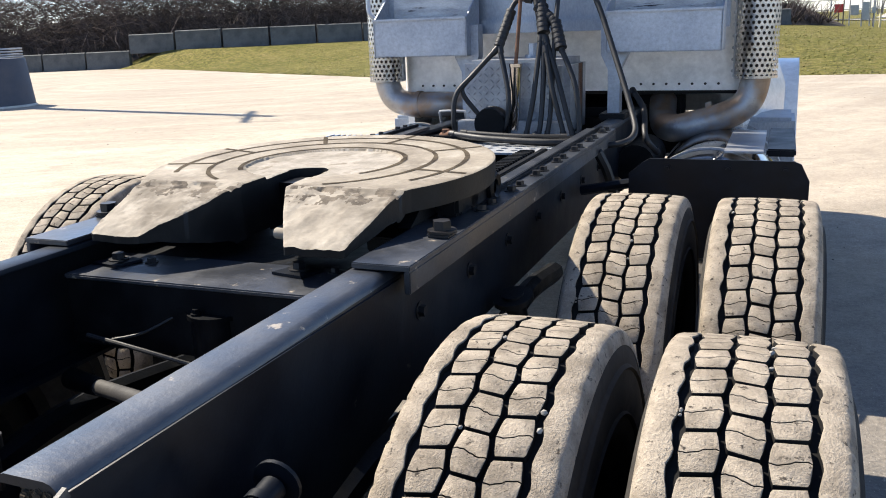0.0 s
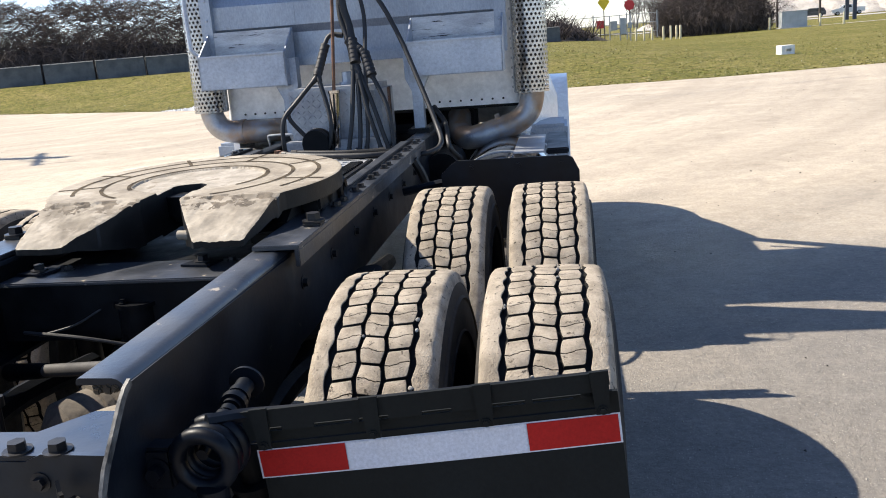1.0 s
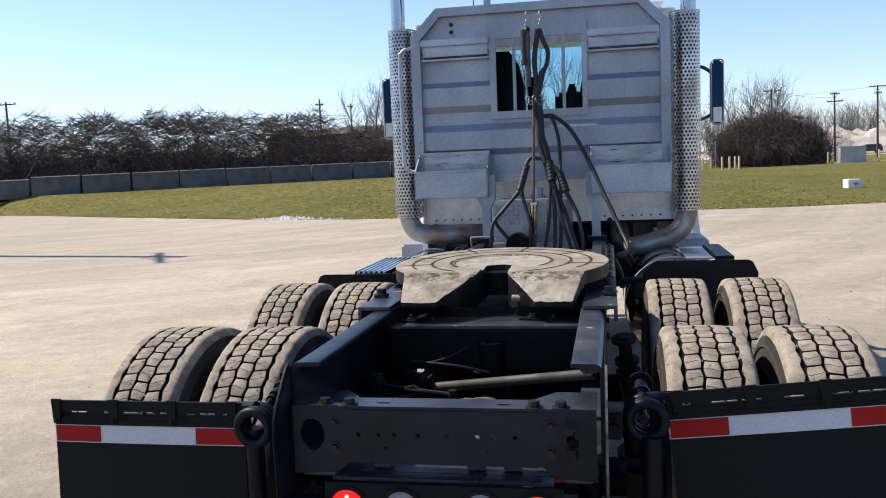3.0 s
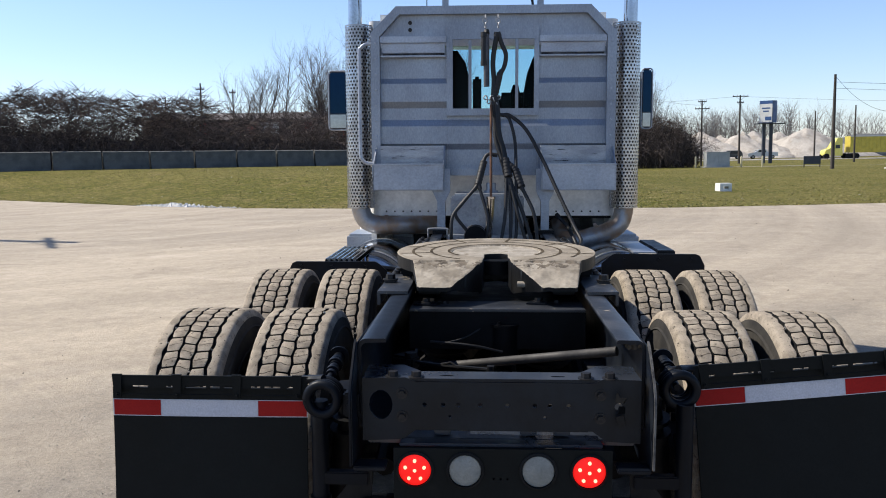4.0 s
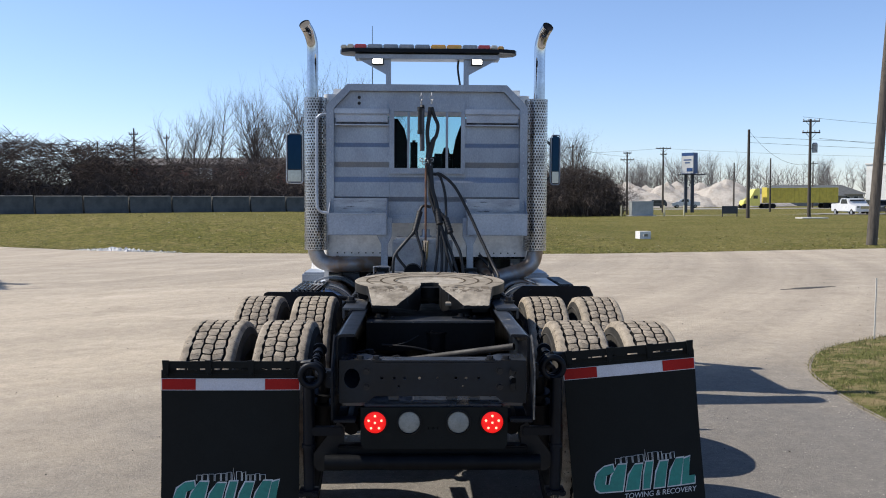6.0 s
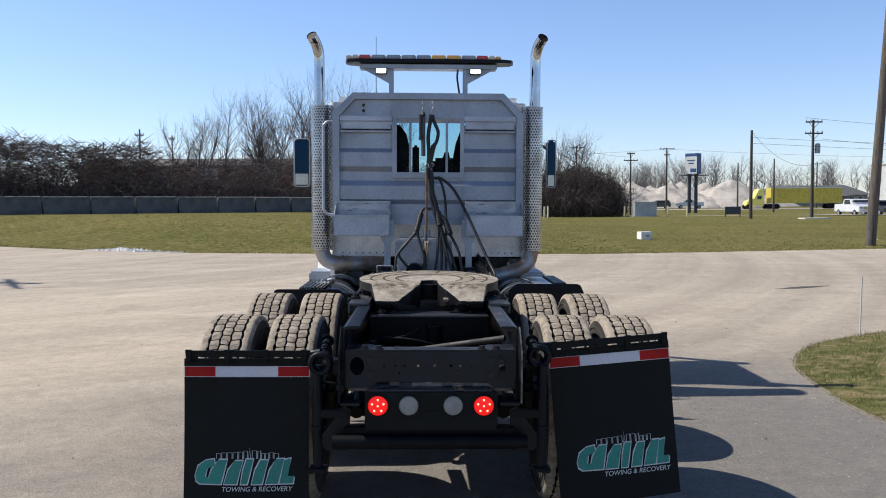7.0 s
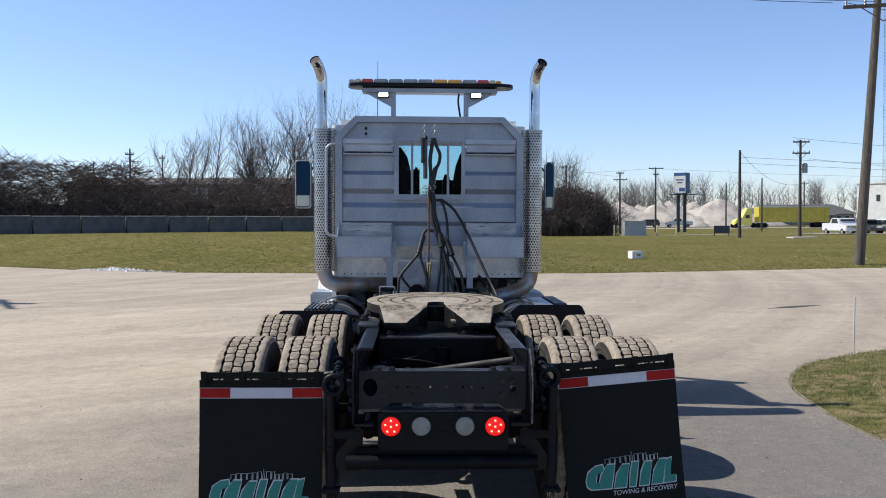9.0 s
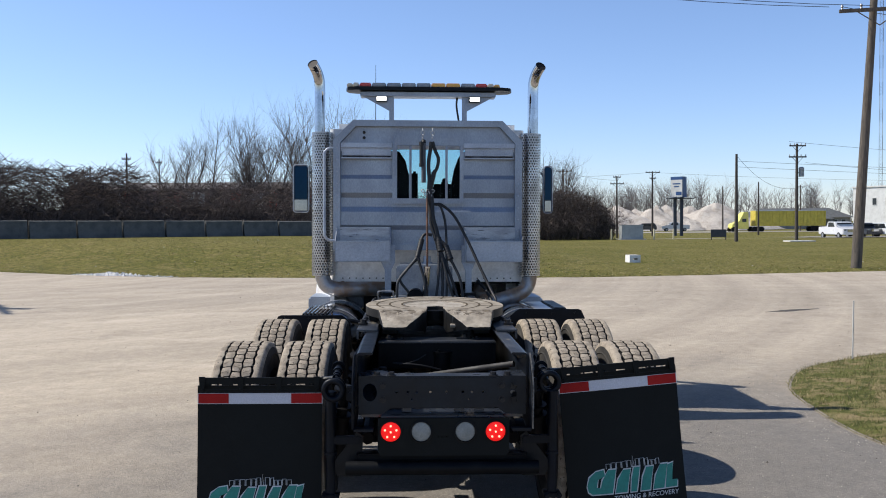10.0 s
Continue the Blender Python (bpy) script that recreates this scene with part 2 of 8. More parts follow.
M["pole_grey"] = surf("pole_grey", (0.09, 0.075, 0.062), (0.06, 0.05, 0.045), 5, 0.9, bump=0.4, grain=22, stretch=(4, 4, 0.4))
M["wire"] = surf("wire", (0.03, 0.03, 0.03), (0.05, 0.05, 0.05), 1, 0.6, bump=0)
M["guard_dark"] = surf("guard_dark", (0.035, 0.042, 0.06), (0.055, 0.06, 0.075), 2, 0.5, bump=0.1, spots=(0.14, 0.13, 0.12), spot_at=(0.66, 0.8), spot_scale=3)
M["cabinet_grey"] = surf("cabinet_grey", (0.42, 0.44, 0.44), (0.36, 0.38, 0.38), 2, 0.5, bump=0.05)
M["post_cream"] = surf("post_cream", (0.6, 0.53, 0.33), (0.5, 0.45, 0.3), 3, 0.6)
M["yellow"] = surf("yellow", (0.62, 0.5, 0.07), (0.5, 0.4, 0.06), 2, 0.45, bump=0.05)
M["sign_yellow"] = surf("sign_yellow", (0.9, 0.6, 0.02), (0.85, 0.55, 0.02), 2, 0.4, bump=0.0)
M["sign_red"] = surf("sign_red", (0.6, 0.03, 0.03), (0.5, 0.03, 0.03), 2, 0.45, bump=0.0)
M["sign_blue"] = surf("sign_blue", (0.03, 0.09, 0.24), (0.025, 0.07, 0.2), 2, 0.4, bump=0.0)
M["galv"] = surf("galv", (0.4, 0.41, 0.42), (0.3, 0.31, 0.32), 4, 0.45, metal=0.7, bump=0.1)
M["shingle"] = surf("shingle", (0.1, 0.105, 0.105), (0.075, 0.08, 0.08), 1.5, 0.9, bump=0.5, grain=8)
M["siding"] = surf("siding", (0.34, 0.33, 0.31), (0.28, 0.27, 0.26), 1.0, 0.8, bump=0.1)
M["siding_white"] = surf("siding_white", (0.66, 0.66, 0.64), (0.58, 0.58, 0.56), 1.0, 0.8, bump=0.1)
M["brick_red"] = surf("brick_red", (0.43, 0.07, 0.05), (0.34, 0.06, 0.045), 1.0, 0.8, bump=0.1)
M["window_dark"] = surf("window_dark", (0.02, 0.025, 0.03), (0.03, 0.035, 0.04), 1.0, 0.1, bump=0.0)
M["gravel"] = surf("gravel", (0.5, 0.455, 0.4), (0.4, 0.355, 0.305), 0.5, 0.95, bump=0.8, grain=3, dist=0.3, spots=(0.5, 0.47, 0.42), spot_at=(0.55, 0.7), spot_scale=0.4)
M["car_white"] = surf("car_white", (0.7, 0.71, 0.72), (0.64, 0.65, 0.66), 1.0, 0.25, bump=0.0, coat=0.5)
M["car_dark"] = surf("car_dark", (0.03, 0.035, 0.045), (0.04, 0.045, 0.055), 1.0, 0.25, bump=0.0, coat=0.5)
M["stone"] = surf("stone", (0.42, 0.385, 0.33), (0.22, 0.2, 0.175), 30, 0.9, bump=0.2)


def twig_material(name, c1, c2):
    m, nt, b = nodes_of(name)
    geo = nt.nodes.new("ShaderNodeNewGeometry")
    nt.links.new(mix_node(nt, geo.outputs["Random Per Island"], c1, c2), b.inputs["Base Color"])
    b.inputs["Roughness"].default_value, b.inputs["Specular IOR Level"].default_value = 0.9, 0.2
    return m


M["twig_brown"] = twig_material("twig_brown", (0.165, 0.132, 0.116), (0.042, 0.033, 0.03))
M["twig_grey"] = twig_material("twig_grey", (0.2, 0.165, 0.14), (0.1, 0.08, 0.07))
# far twigs: the paleness of distance is put into the colour
M["twig_far_pale"] = twig_material("twig_far_pale", (0.29, 0.26, 0.245), (0.2, 0.175, 0.165))
M["lawn_blade"] = twig_material("lawn_blade", (0.15, 0.155, 0.04), (0.34, 0.285, 0.14))
M["blade"] = twig_material("blade", (0.085, 0.1, 0.022), (0.36, 0.29, 0.16))


def grass_material():
    m, nt, b = nodes_of("grass")
    a, c, d, e = noise_node(nt, 0.16, 6, 0.6), noise_node(nt, 1.7, 6, 0.7), noise_node(nt, 22, 4, 0.75), noise_node(nt, 5.0, 5, 0.8)
    col = mix_node(nt, ramp_node(nt, a.outputs["Fac"], 0.4, 0.62).outputs["Color"], (0.125, 0.122, 0.035), (0.175, 0.155, 0.058))
    col = mix_node(nt, ramp_node(nt, c.outputs["Fac"], 0.5, 0.72).outputs["Color"], col, (0.24, 0.19, 0.1))
    col = mix_node(nt, 1.0, col, ramp_node(nt, e.outputs["Fac"], 0.38, 0.62, (0.42, 0.47, 0.38, 1), (1.52, 1.46, 1.36, 1)).outputs["Color"], "MULTIPLY")
    g = ramp_node(nt, d.outputs["Fac"], 0.32, 0.68, (0.3, 0.36, 0.28, 1), (1.62, 1.55, 1.4, 1))
    col = mix_node(nt, 1.0, col, g.outputs["Color"], "MULTIPLY")
    nt.links.new(col, b.inputs["Base Color"])
    b.inputs["Roughness"].default_value, b.inputs["Specular IOR Level"].default_value = 0.95, 0.1
    bump_node(nt, b, d.outputs["Fac"], 0.9, 0.06)
    return m


def pavement_material():
    """Worn pale asphalt under dust: broad stains, sweeping tyre tracks, speckled stone."""
    m, nt, b = nodes_of("pavement")
    broad, mid, small = noise_node(nt, 0.11, 5, 0.55), noise_node(nt, 0.9, 7, 0.65), noise_node(nt, 7.0, 6, 0.7)
    fine, speck = noise_node(nt, 34, 5, 0.8), noise_node(nt, 130, 2, 0.6)
    track = noise_node(nt, 1.0, 4, 0.55, stretch=(0.22, 1.1, 1))
    col = mix_node(nt, ramp_node(nt, broad.outputs["Fac"], 0.36, 0.62).outputs["Color"], (0.34, 0.291, 0.229), (0.418, 0.355, 0.276))
    col = mix_node(nt, ramp_node(nt, track.outputs["Fac"], 0.5, 0.75).outputs["Color"], col, (0.442, 0.38, 0.302))
    col = mix_node(nt, ramp_node(nt, mid.outputs["Fac"], 0.5, 0.78).outputs["Color"], col, (0.29, 0.245, 0.19))
    # sweeping tyre tracks in arcs about a far point
    tc2 = nt.nodes.new("ShaderNodeTexCoord")
    arc = nt.nodes.new("ShaderNodeVectorMath")
    arc.operation = "DISTANCE"
    arc.inputs[1].default_value = (-20, 26.5, 0)
    nt.links.new(tc2.outputs["Object"], arc.inputs[0])
    xyz = nt.nodes.new("ShaderNodeCombineXYZ")
    nt.links.new(arc.outputs["Value"], xyz.inputs["X"])
    nt.links.new(mid.outputs["Fac"], xyz.inputs["Y"])
    lines = nt.nodes.new("ShaderNodeTexNoise")
    lines.inputs["Scale"].default_value, lines.inputs["Detail"].default_value, lines.inputs["Roughness"].default_value = 1.5, 6.0, 0.68
    nt.links.new(xyz.outputs["Vector"], lines.inputs["Vector"])
    col = mix_node(nt, 1.0, col, ramp_node(nt, lines.outputs["Fac"], 0.34, 0.66, (0.84, 0.836, 0.83, 1), (1.1, 1.1, 1.09, 1)).outputs["Color"], "MULTIPLY")
    streak = noise_node(nt, 1.0, 3, 0.5, stretch=(0.3, 2.4, 1))
    col = mix_node(nt, ramp_node(nt, streak.outputs["Fac"], 0.70, 0.76, (0, 0, 0, 1), (0.6, 0.6, 0.6, 1)).outputs["Color"], col, (0.12, 0.105, 0.09))
    # sandy dust lying thickest on the road side of the yard
    tc3 = nt.nodes.new("ShaderNodeTexCoord")
    sand = nt.nodes.new("ShaderNodeVectorMath")
    sand.operation = "DISTANCE"
    sand.inputs[1].default_value = (-8, 4, 0)
    nt.links.new(tc3.outputs["Object"], sand.inputs[0])
    reach = nt.nodes.new("ShaderNodeMapRange")
    reach.inputs["From Min"].default_value, reach.inputs["From Max"].default_value = 3.0, 15.0
    reach.inputs["To Min"].default_value, reach.inputs["To Max"].default_value = 0.75, 0.0
    nt.links.new(sand.outputs["Value"], reach.inputs["Value"])
    col = mix_node(nt, reach.outputs["Result"], col, mix_node(nt, 1.0, col, (1.24, 1.23, 1.2), "MULTIPLY"))
    # bare grey asphalt where wheels keep the dust off, beside the grass island
    tc = nt.nodes.new("ShaderNodeTexCoord")
    dist = nt.nodes.new("ShaderNodeVectorMath")
    dist.operation = "DISTANCE"
    dist.inputs[1].default_value = (2.4, -0.6, 0)
    nt.links.new(tc.outputs["Object"], dist.inputs[0])
    wob = nt.nodes.new("ShaderNodeMath")
    wob.operation = "MULTIPLY_ADD"
    wob.inputs[1].default_value = 6.0
    nt.links.new(mid.outputs["Fac"], wob.inputs[0])
    nt.links.new(dist.outputs["Value"], wob.inputs[2])
    near = nt.nodes.new("ShaderNodeMapRange")
    near.inputs["From Min"].default_value, near.inputs["From Max"].default_value = 6.0, 10.5
    near.inputs["To Min"].default_value, near.inputs["To Max"].default_value = 0.85, 0.0
    nt.links.new(wob.outputs["Value"], near.inputs["Value"])
    col = mix_node(nt, near.outputs["Result"], col, (0.165, 0.155, 0.142))
    col = mix_node(nt, 1.0, col, ramp_node(nt, small.outputs["Fac"], 0.3, 0.7, (0.84, 0.84, 0.85, 1), (1.14, 1.14, 1.13, 1)).outputs["Color"], "MULTIPLY")
    g = ramp_node(nt, fine.outputs["Fac"], 0.25, 0.75, (0.74, 0.74, 0.75, 1), (1.34, 1.34, 1.34, 1))
    col = mix_node(nt, 1.0, col, g.outputs["Color"], "MULTIPLY")
    col = mix_node(nt, ramp_node(nt, speck.outputs["Fac"], 0.66, 0.7).outputs["Color"], col, (0.52, 0.48, 0.42))
    grit = noise_node(nt, 75, 2, 0.5)
    col = mix_node(nt, ramp_node(nt, grit.outputs["Fac"], 0.32, 0.37, (0.45, 0.45, 0.45, 1), (0, 0, 0, 1)).outputs["Color"], col, (0.12, 0.105, 0.09))
    nt.links.new(col, b.inputs["Base Color"])
    b.inputs["Roughness"].default_value, b.inputs["Specular IOR Level"].default_value = 0.88, 0.25
    bump_node(nt, b, fine.outputs["Fac"], 1.0, 0.014)
    return m


M["grass"] = grass_material()
M["pavement"] = pavement_material()
M["road"] = surf("road", (0.4, 0.375, 0.34), (0.33, 0.31, 0.28), 0.2, 0.9, bump=0.1, grain=5)


# ---- builders ----
def place(bm, tmp, m, mi=0):
    """Adds the mesh tmp, moved by m, to bm."""
    vs = [bm.verts.new(m @ v.co) for v in tmp.verts]
    for v, k in zip(vs, tmp.verts):
        v.index = k.index
    for f in tmp.faces:
        try:
            g = bm.faces.new([vs[v.index] for v in f.verts])
            g.material_index = mi
        except ValueError:
            pass
    tmp.free()


def box(bm, c, s, bev=0.0, rot=(0, 0, 0), mi=0):
    tmp = bmesh.new()
    bmesh.ops.create_cube(tmp, size=1.0, matrix=Matrix.Diagonal((*s, 1)))
    if bev:
        bmesh.ops.bevel(tmp, geom=tmp.edges[:], offset=bev, segments=2, affect="EDGES", clamp_overlap=True)
    tmp.verts.index_update()
    place(bm, tmp, pose(*c, *rot), mi)


def span(bm, x0, x1, y0, y1, z0, z1, bev=0.0, mi=0):
    box(bm, ((x0 + x1) / 2, (y0 + y1) / 2, (z0 + z1) / 2), (abs(x1 - x0), abs(y1 - y0), abs(z1 - z0)), bev, mi=mi)


def cyl(bm, p0, p1, r0, r1=None, n=16, mi=0, caps=True):
    p0, p1 = Vector(p0), Vector(p1)
    r1 = r0 if r1 is None else r1
    q = (p1 - p0).to_track_quat("Z", "Y").to_matrix()
    rings = []
    for p, r in ((p0, r0), (p1, r1)):
        rings.append([bm.verts.new(p + q @ Vector((r * math.cos(a), r * math.sin(a), 0))) for a in (2 * math.pi * i / n for i in range(n))])
    for i in range(n):
        j = (i + 1) % n
        bm.faces.new((rings[0][i], rings[0][j], rings[1][j], rings[1][i])).material_index = mi
    if caps:
        bm.faces.new(rings[0][::-1]).material_index = mi
        bm.faces.new(rings[1]).material_index = mi


def smooth_path(pts, k=6):
    """Catmull-Rom through the points."""
    pts = [Vector(p) for p in pts]
    ext = [2 * pts[0] - pts[1], *pts, 2 * pts[-1] - pts[-2]]
    out = []
    for i in range(1, len(ext) - 2):
        a, b, c, d = ext[i - 1:i + 3]
        for s in range(k):
            t = s / k
            out.append(0.5 * (2 * b + (c - a) * t + (2 * a - 5 * b + 4 * c - d) * t * t + (3 * b - a - 3 * c + d) * t ** 3))
    return out + [pts[-1]]


def tube(bm, pts, r, n=10, k=6, mi=0, radii=None, caps=True):
    path = smooth_path(pts, k) if k > 1 else [Vector(p) for p in pts]
    up = Vector((0.13, 0.21, 0.97)).normalized()
    rings = []
    for i, p in enumerate(path):
        d = (path[min(i + 1, len(path) - 1)] - path[max(i - 1, 0)]).normalized()
        u = up - d * up.dot(d)
        if u.length < 0.15:
            u = Vector((1, 0, 0)) - d * d.x
        u.normalize()
        up = u
        w = d.cross(u)
        rr = r if radii is None else radii[0] + (radii[1] - radii[0]) * i / (len(path) - 1)
        rings.append([bm.verts.new(p + (u * math.cos(a) + w * math.sin(a)) * rr) for a in (2 * math.pi * j / n for j in range(n))])
    for a, b in zip(rings, rings[1:]):
        for i in range(n):
            j = (i + 1) % n
            bm.faces.new((a[i], a[j], b[j], b[i])).material_index = mi
    if caps:
        bm.faces.new(rings[0][::-1]).material_index = mi
        bm.faces.new(rings[-1]).material_index = mi


def prism(bm, pts, m, depth, mi=0):
    """A polygon in x, y extruded by depth along z, then moved by m."""
    a = [bm.verts.new(m @ Vector((x, y, 0))) for x, y in pts]
    b = [bm.verts.new(m @ Vector((x, y, depth))) for x, y in pts]
    n = len(pts)
    bm.faces.new(a[::-1]).material_index = mi
    bm.faces.new(b).material_index = mi
    for i in range(n):
        j = (i + 1) % n
        bm.faces.new((a[i], a[j], b[j], b[i])).material_index = mi


def circle_pts(cx, cy, rx, ry=None, n=14):
    ry = rx if ry is None else ry
    return [(cx + rx * math.cos(2 * math.pi * i / n), cy + ry * math.sin(2 * math.pi * i / n)) for i in range(n)]


def plate(bm, outer, holes, m, depth, mi=0):
    """A flat plate in x, y with holes through it, depth thick along z, moved by m."""
    tmp = bmesh.new()
    loops = [outer, *holes]
    edges = []
    for loop in loops:
        vs = [tmp.verts.new((x, y, 0)) for x, y in loop]
        edges += [tmp.edges.new((vs[i], vs[(i + 1) % len(vs)])) for i in range(len(vs))]
    bmesh.ops.triangle_fill(tmp, use_beauty=True, edges=edges, normal=(0, 0, 1))
    tmp.verts.index_update()
    faces = [[v.index for v in f.verts] for f in tmp.faces]
    lo = [bm.verts.new(m @ v.co) for v in tmp.verts]
    hi = [bm.verts.new(m @ (v.co + Vector((0, 0, depth)))) for v in tmp.verts]
    tmp.free()
    for f in faces:
        bm.faces.new([hi[i] for i in f]).material_index = mi
        bm.faces.new([lo[i] for i in f[::-1]]).material_index = mi
    k = 0
    for loop in loops:
        n = len(loop)
        for i in range(n):
            a, b = k + i, k + (i + 1) % n
            bm.faces.new((lo[a], lo[b], hi[b], hi[a])).material_index = mi
        k += n


def lathe(bm, profile, m, n=48, mi=0, closed=False):
    """profile of (radius, height) turned about the local z, moved by m."""
    rings = [[bm.verts.new(m @ Vector((r * math.cos(2 * math.pi * i / n), r * math.sin(2 * math.pi * i / n), h))) for i in range(n)] for r, h in profile]
    pairs = list(zip(rings, rings[1:])) + ([(rings[-1], rings[0])] if closed else [])
    for a, b in pairs:
        for i in range(n):
            j = (i + 1) % n
            bm.faces.new((a[i], a[j], b[j], b[i])).material_index = mi


def ring(bm, c, axis, R, r, n=24, k=8, mi=0, arc=1.0):
    q = Vector(axis).to_track_quat("Z", "Y").to_matrix().to_4x4()
    m = Matrix.Translation(c) @ q
    pts = [m @ Vector((R * math.cos(2 * math.pi * arc * i / n), R * math.sin(2 * math.pi * arc * i / n), 0)) for i in range(n + 1)]
    tube(bm, pts, r, k, 1, mi)


def bolt(bm, c, axis=(0, 0, 1), r=0.016, h=0.014, mi=0):
    c, a = Vector(c), Vector(axis).normalized()
    cyl(bm, c, c + a * 0.004, r * 1.55, n=12, mi=mi)
    cyl(bm, c + a * 0.004, c + a * (0.004 + h), r, r * 0.96, n=6, mi=mi)


def mesh_of(name, bm, mats, sharp=38):
    bmesh.ops.recalc_face_normals(bm, faces=bm.faces[:])
    me = bpy.data.meshes.new(name)
    bm.to_mesh(me)
    bm.free()
    for m in (mats if isinstance(mats, (list, tuple)) else [mats]):
        me.materials.append(M[m])
    me.shade_smooth()
    me.set_sharp_from_angle(angle=radians(sharp))
    return me


def part(name, bm, mats, parent, label="", sharp=38):
    ob = new(name, mesh_of(name, bm, mats, sharp))
    ob.parent = parent
    return tagged(ob, label)


def thing(name, label, category, group="", kind="", at=(0, 0, 0), turn=0):
    ob = new(name)
    ob.matrix_basis = pose(*at, 0, 0, turn)
    return tagged(ob, label, category, group, kind)


def solo(name, bm, mats, label, category="", group="", kind="", at=(0, 0, 0), turn=0, sharp=38):
    ob = new(name, mesh_of(name, bm, mats, sharp))
    ob.matrix_basis = pose(*at, 0, 0, turn)
    return tagged(ob, label, category, group, kind)


def raw(name, verts, faces, mat, smooth=False):
    me = bpy.data.meshes.new(name)
    me.from_pydata(verts, [], faces)
    me.materials.append(M[mat])
    if smooth:
        me.shade_smooth()
    return me


# ---- ground, pavement, grass ----
EDGE = [(-90, 62), (-45, 47), (-28, 36.5), (-20, 31), (-15.5, 28.1), (-12, 25.8), (-8, 23.8), (-3.6, 22.9), (1, 22.2), (5.2, 21.8), (8.5, 22.3), (15.3, 23.5), (24, 25.5), (40, 31), (70, 45)]
BAR_A, BAR_DIR, BAR_LEN = Vector((-23.62, 48.31)), Vector((0.793, 0.609)).normalized(), 2.82


def bar_point(s, off=0.0):
    """A point of the barrier line, s metres along it and off metres behind: straight, then bending towards the far end."""
    a0, turn, bend = math.atan2(BAR_DIR.y, BAR_DIR.x), math.radians(22), 16.0
    if s >= 0:
        p, a = BAR_A + BAR_DIR * s, a0
    else:
        r, arc = bend / turn, min(-s, bend)
        a = a0 - turn * arc / bend
        p = BAR_A - Vector((math.sin(a0) - math.sin(a), math.cos(a) - math.cos(a0))) * r
        p = p - Vector((math.cos(a), math.sin(a))) * max(0.0, -s - bend)
    return p + Vector((-math.sin(a), math.cos(a))) * off, a


BAR_LINE = [bar_point(4.0 * k)[0] for k in range(-20, 12)]


def edge_y(x):
    xs, ys = [p[0] for p in EDGE], [p[1] for p in EDGE]
    return float(np.interp(x, xs, ys))


def ground_z(x, y):
    """The lawn lies level with the yard at its edge and rises to a bank in front of the concrete barrier."""
    far = y - edge_y(x)
    dip = float(np.interp(x, [4, 14], [0.0, 1.0])) * -0.35 * max(0.0, min(1.0, (y - 60) / 45))
    if far <= 0:
        return -0.06
    amp = float(np.interp(x, [-25, -10, 1, 8.5], [0.99, 0.88, 0.64, 0.0]))
    gap = float(np.interp(x, [p.x for p in BAR_LINE], [p.y for p in BAR_LINE])) - edge_y(x)
    s = min(1.0, far / min(13.5, max(2.0, gap - 0.7)))
    return dip + amp * s * s * (3 - 2 * s) - 0.012 + 0.03 * noise.noise((x * 0.16, y * 0.16, 0)) * min(1, far / 6)


def build_ground():
    xs = np.concatenate([np.linspace(-1200, -110, 12), np.linspace(-100, 100, 101), np.linspace(110, 1200, 12)])
    ys = np.concatenate([np.linspace(-900, -70, 8), np.linspace(-60, 15, 16), np.linspace(16, 100, 71), np.linspace(105, 200, 20), np.linspace(240, 2500, 16)])
    verts = [(float(x), float(y), ground_z(float(x), float(y))) for y in ys for x in xs]
    w = len(xs)
    faces = [(j * w + i, j * w + i + 1, (j + 1) * w + i + 1, (j + 1) * w + i) for j in range(len(ys) - 1) for i in range(w - 1)]
    return tagged(new("ground", raw("ground", verts, faces, "grass", True)), "early spring lawn, green with dry straw patches", "lawn", kind="structure")


build_ground()


def build_pavement():
    rnd = random.Random(4)
    xs = np.arange(-90, 70.1, 0.35)
    up = [(float(x), edge_y(float(x)) + 0.1 * noise.noise((float(x) * 1.3, 0, 3)) + rnd.uniform(-0.03, 0.03)) for x in xs]
    outline = up + [(70, -70), (-90, -70)]
    bm = bmesh.new()
    prism(bm, outline, pose(0, 0, -0.08), 0.08)
    return solo("pavement", bm, "pavement", "pale dusty worn asphalt yard with sweeping tyre tracks", "pavement", kind="structure")


build_pavement()

# ---- the tow tractor ----
truck = thing("tow_tractor", "white day-cab tow tractor, black frame, dusty fifth wheel, on asphalt", "truck")
truck.matrix_basis = pose(0, 0, 0, -0.1, 0.65, 0.33)   # it stands a little askew on the uneven yard
R_TYRE, Y_REAR, Y_FRONT = 0.512, 0.64, 1.78


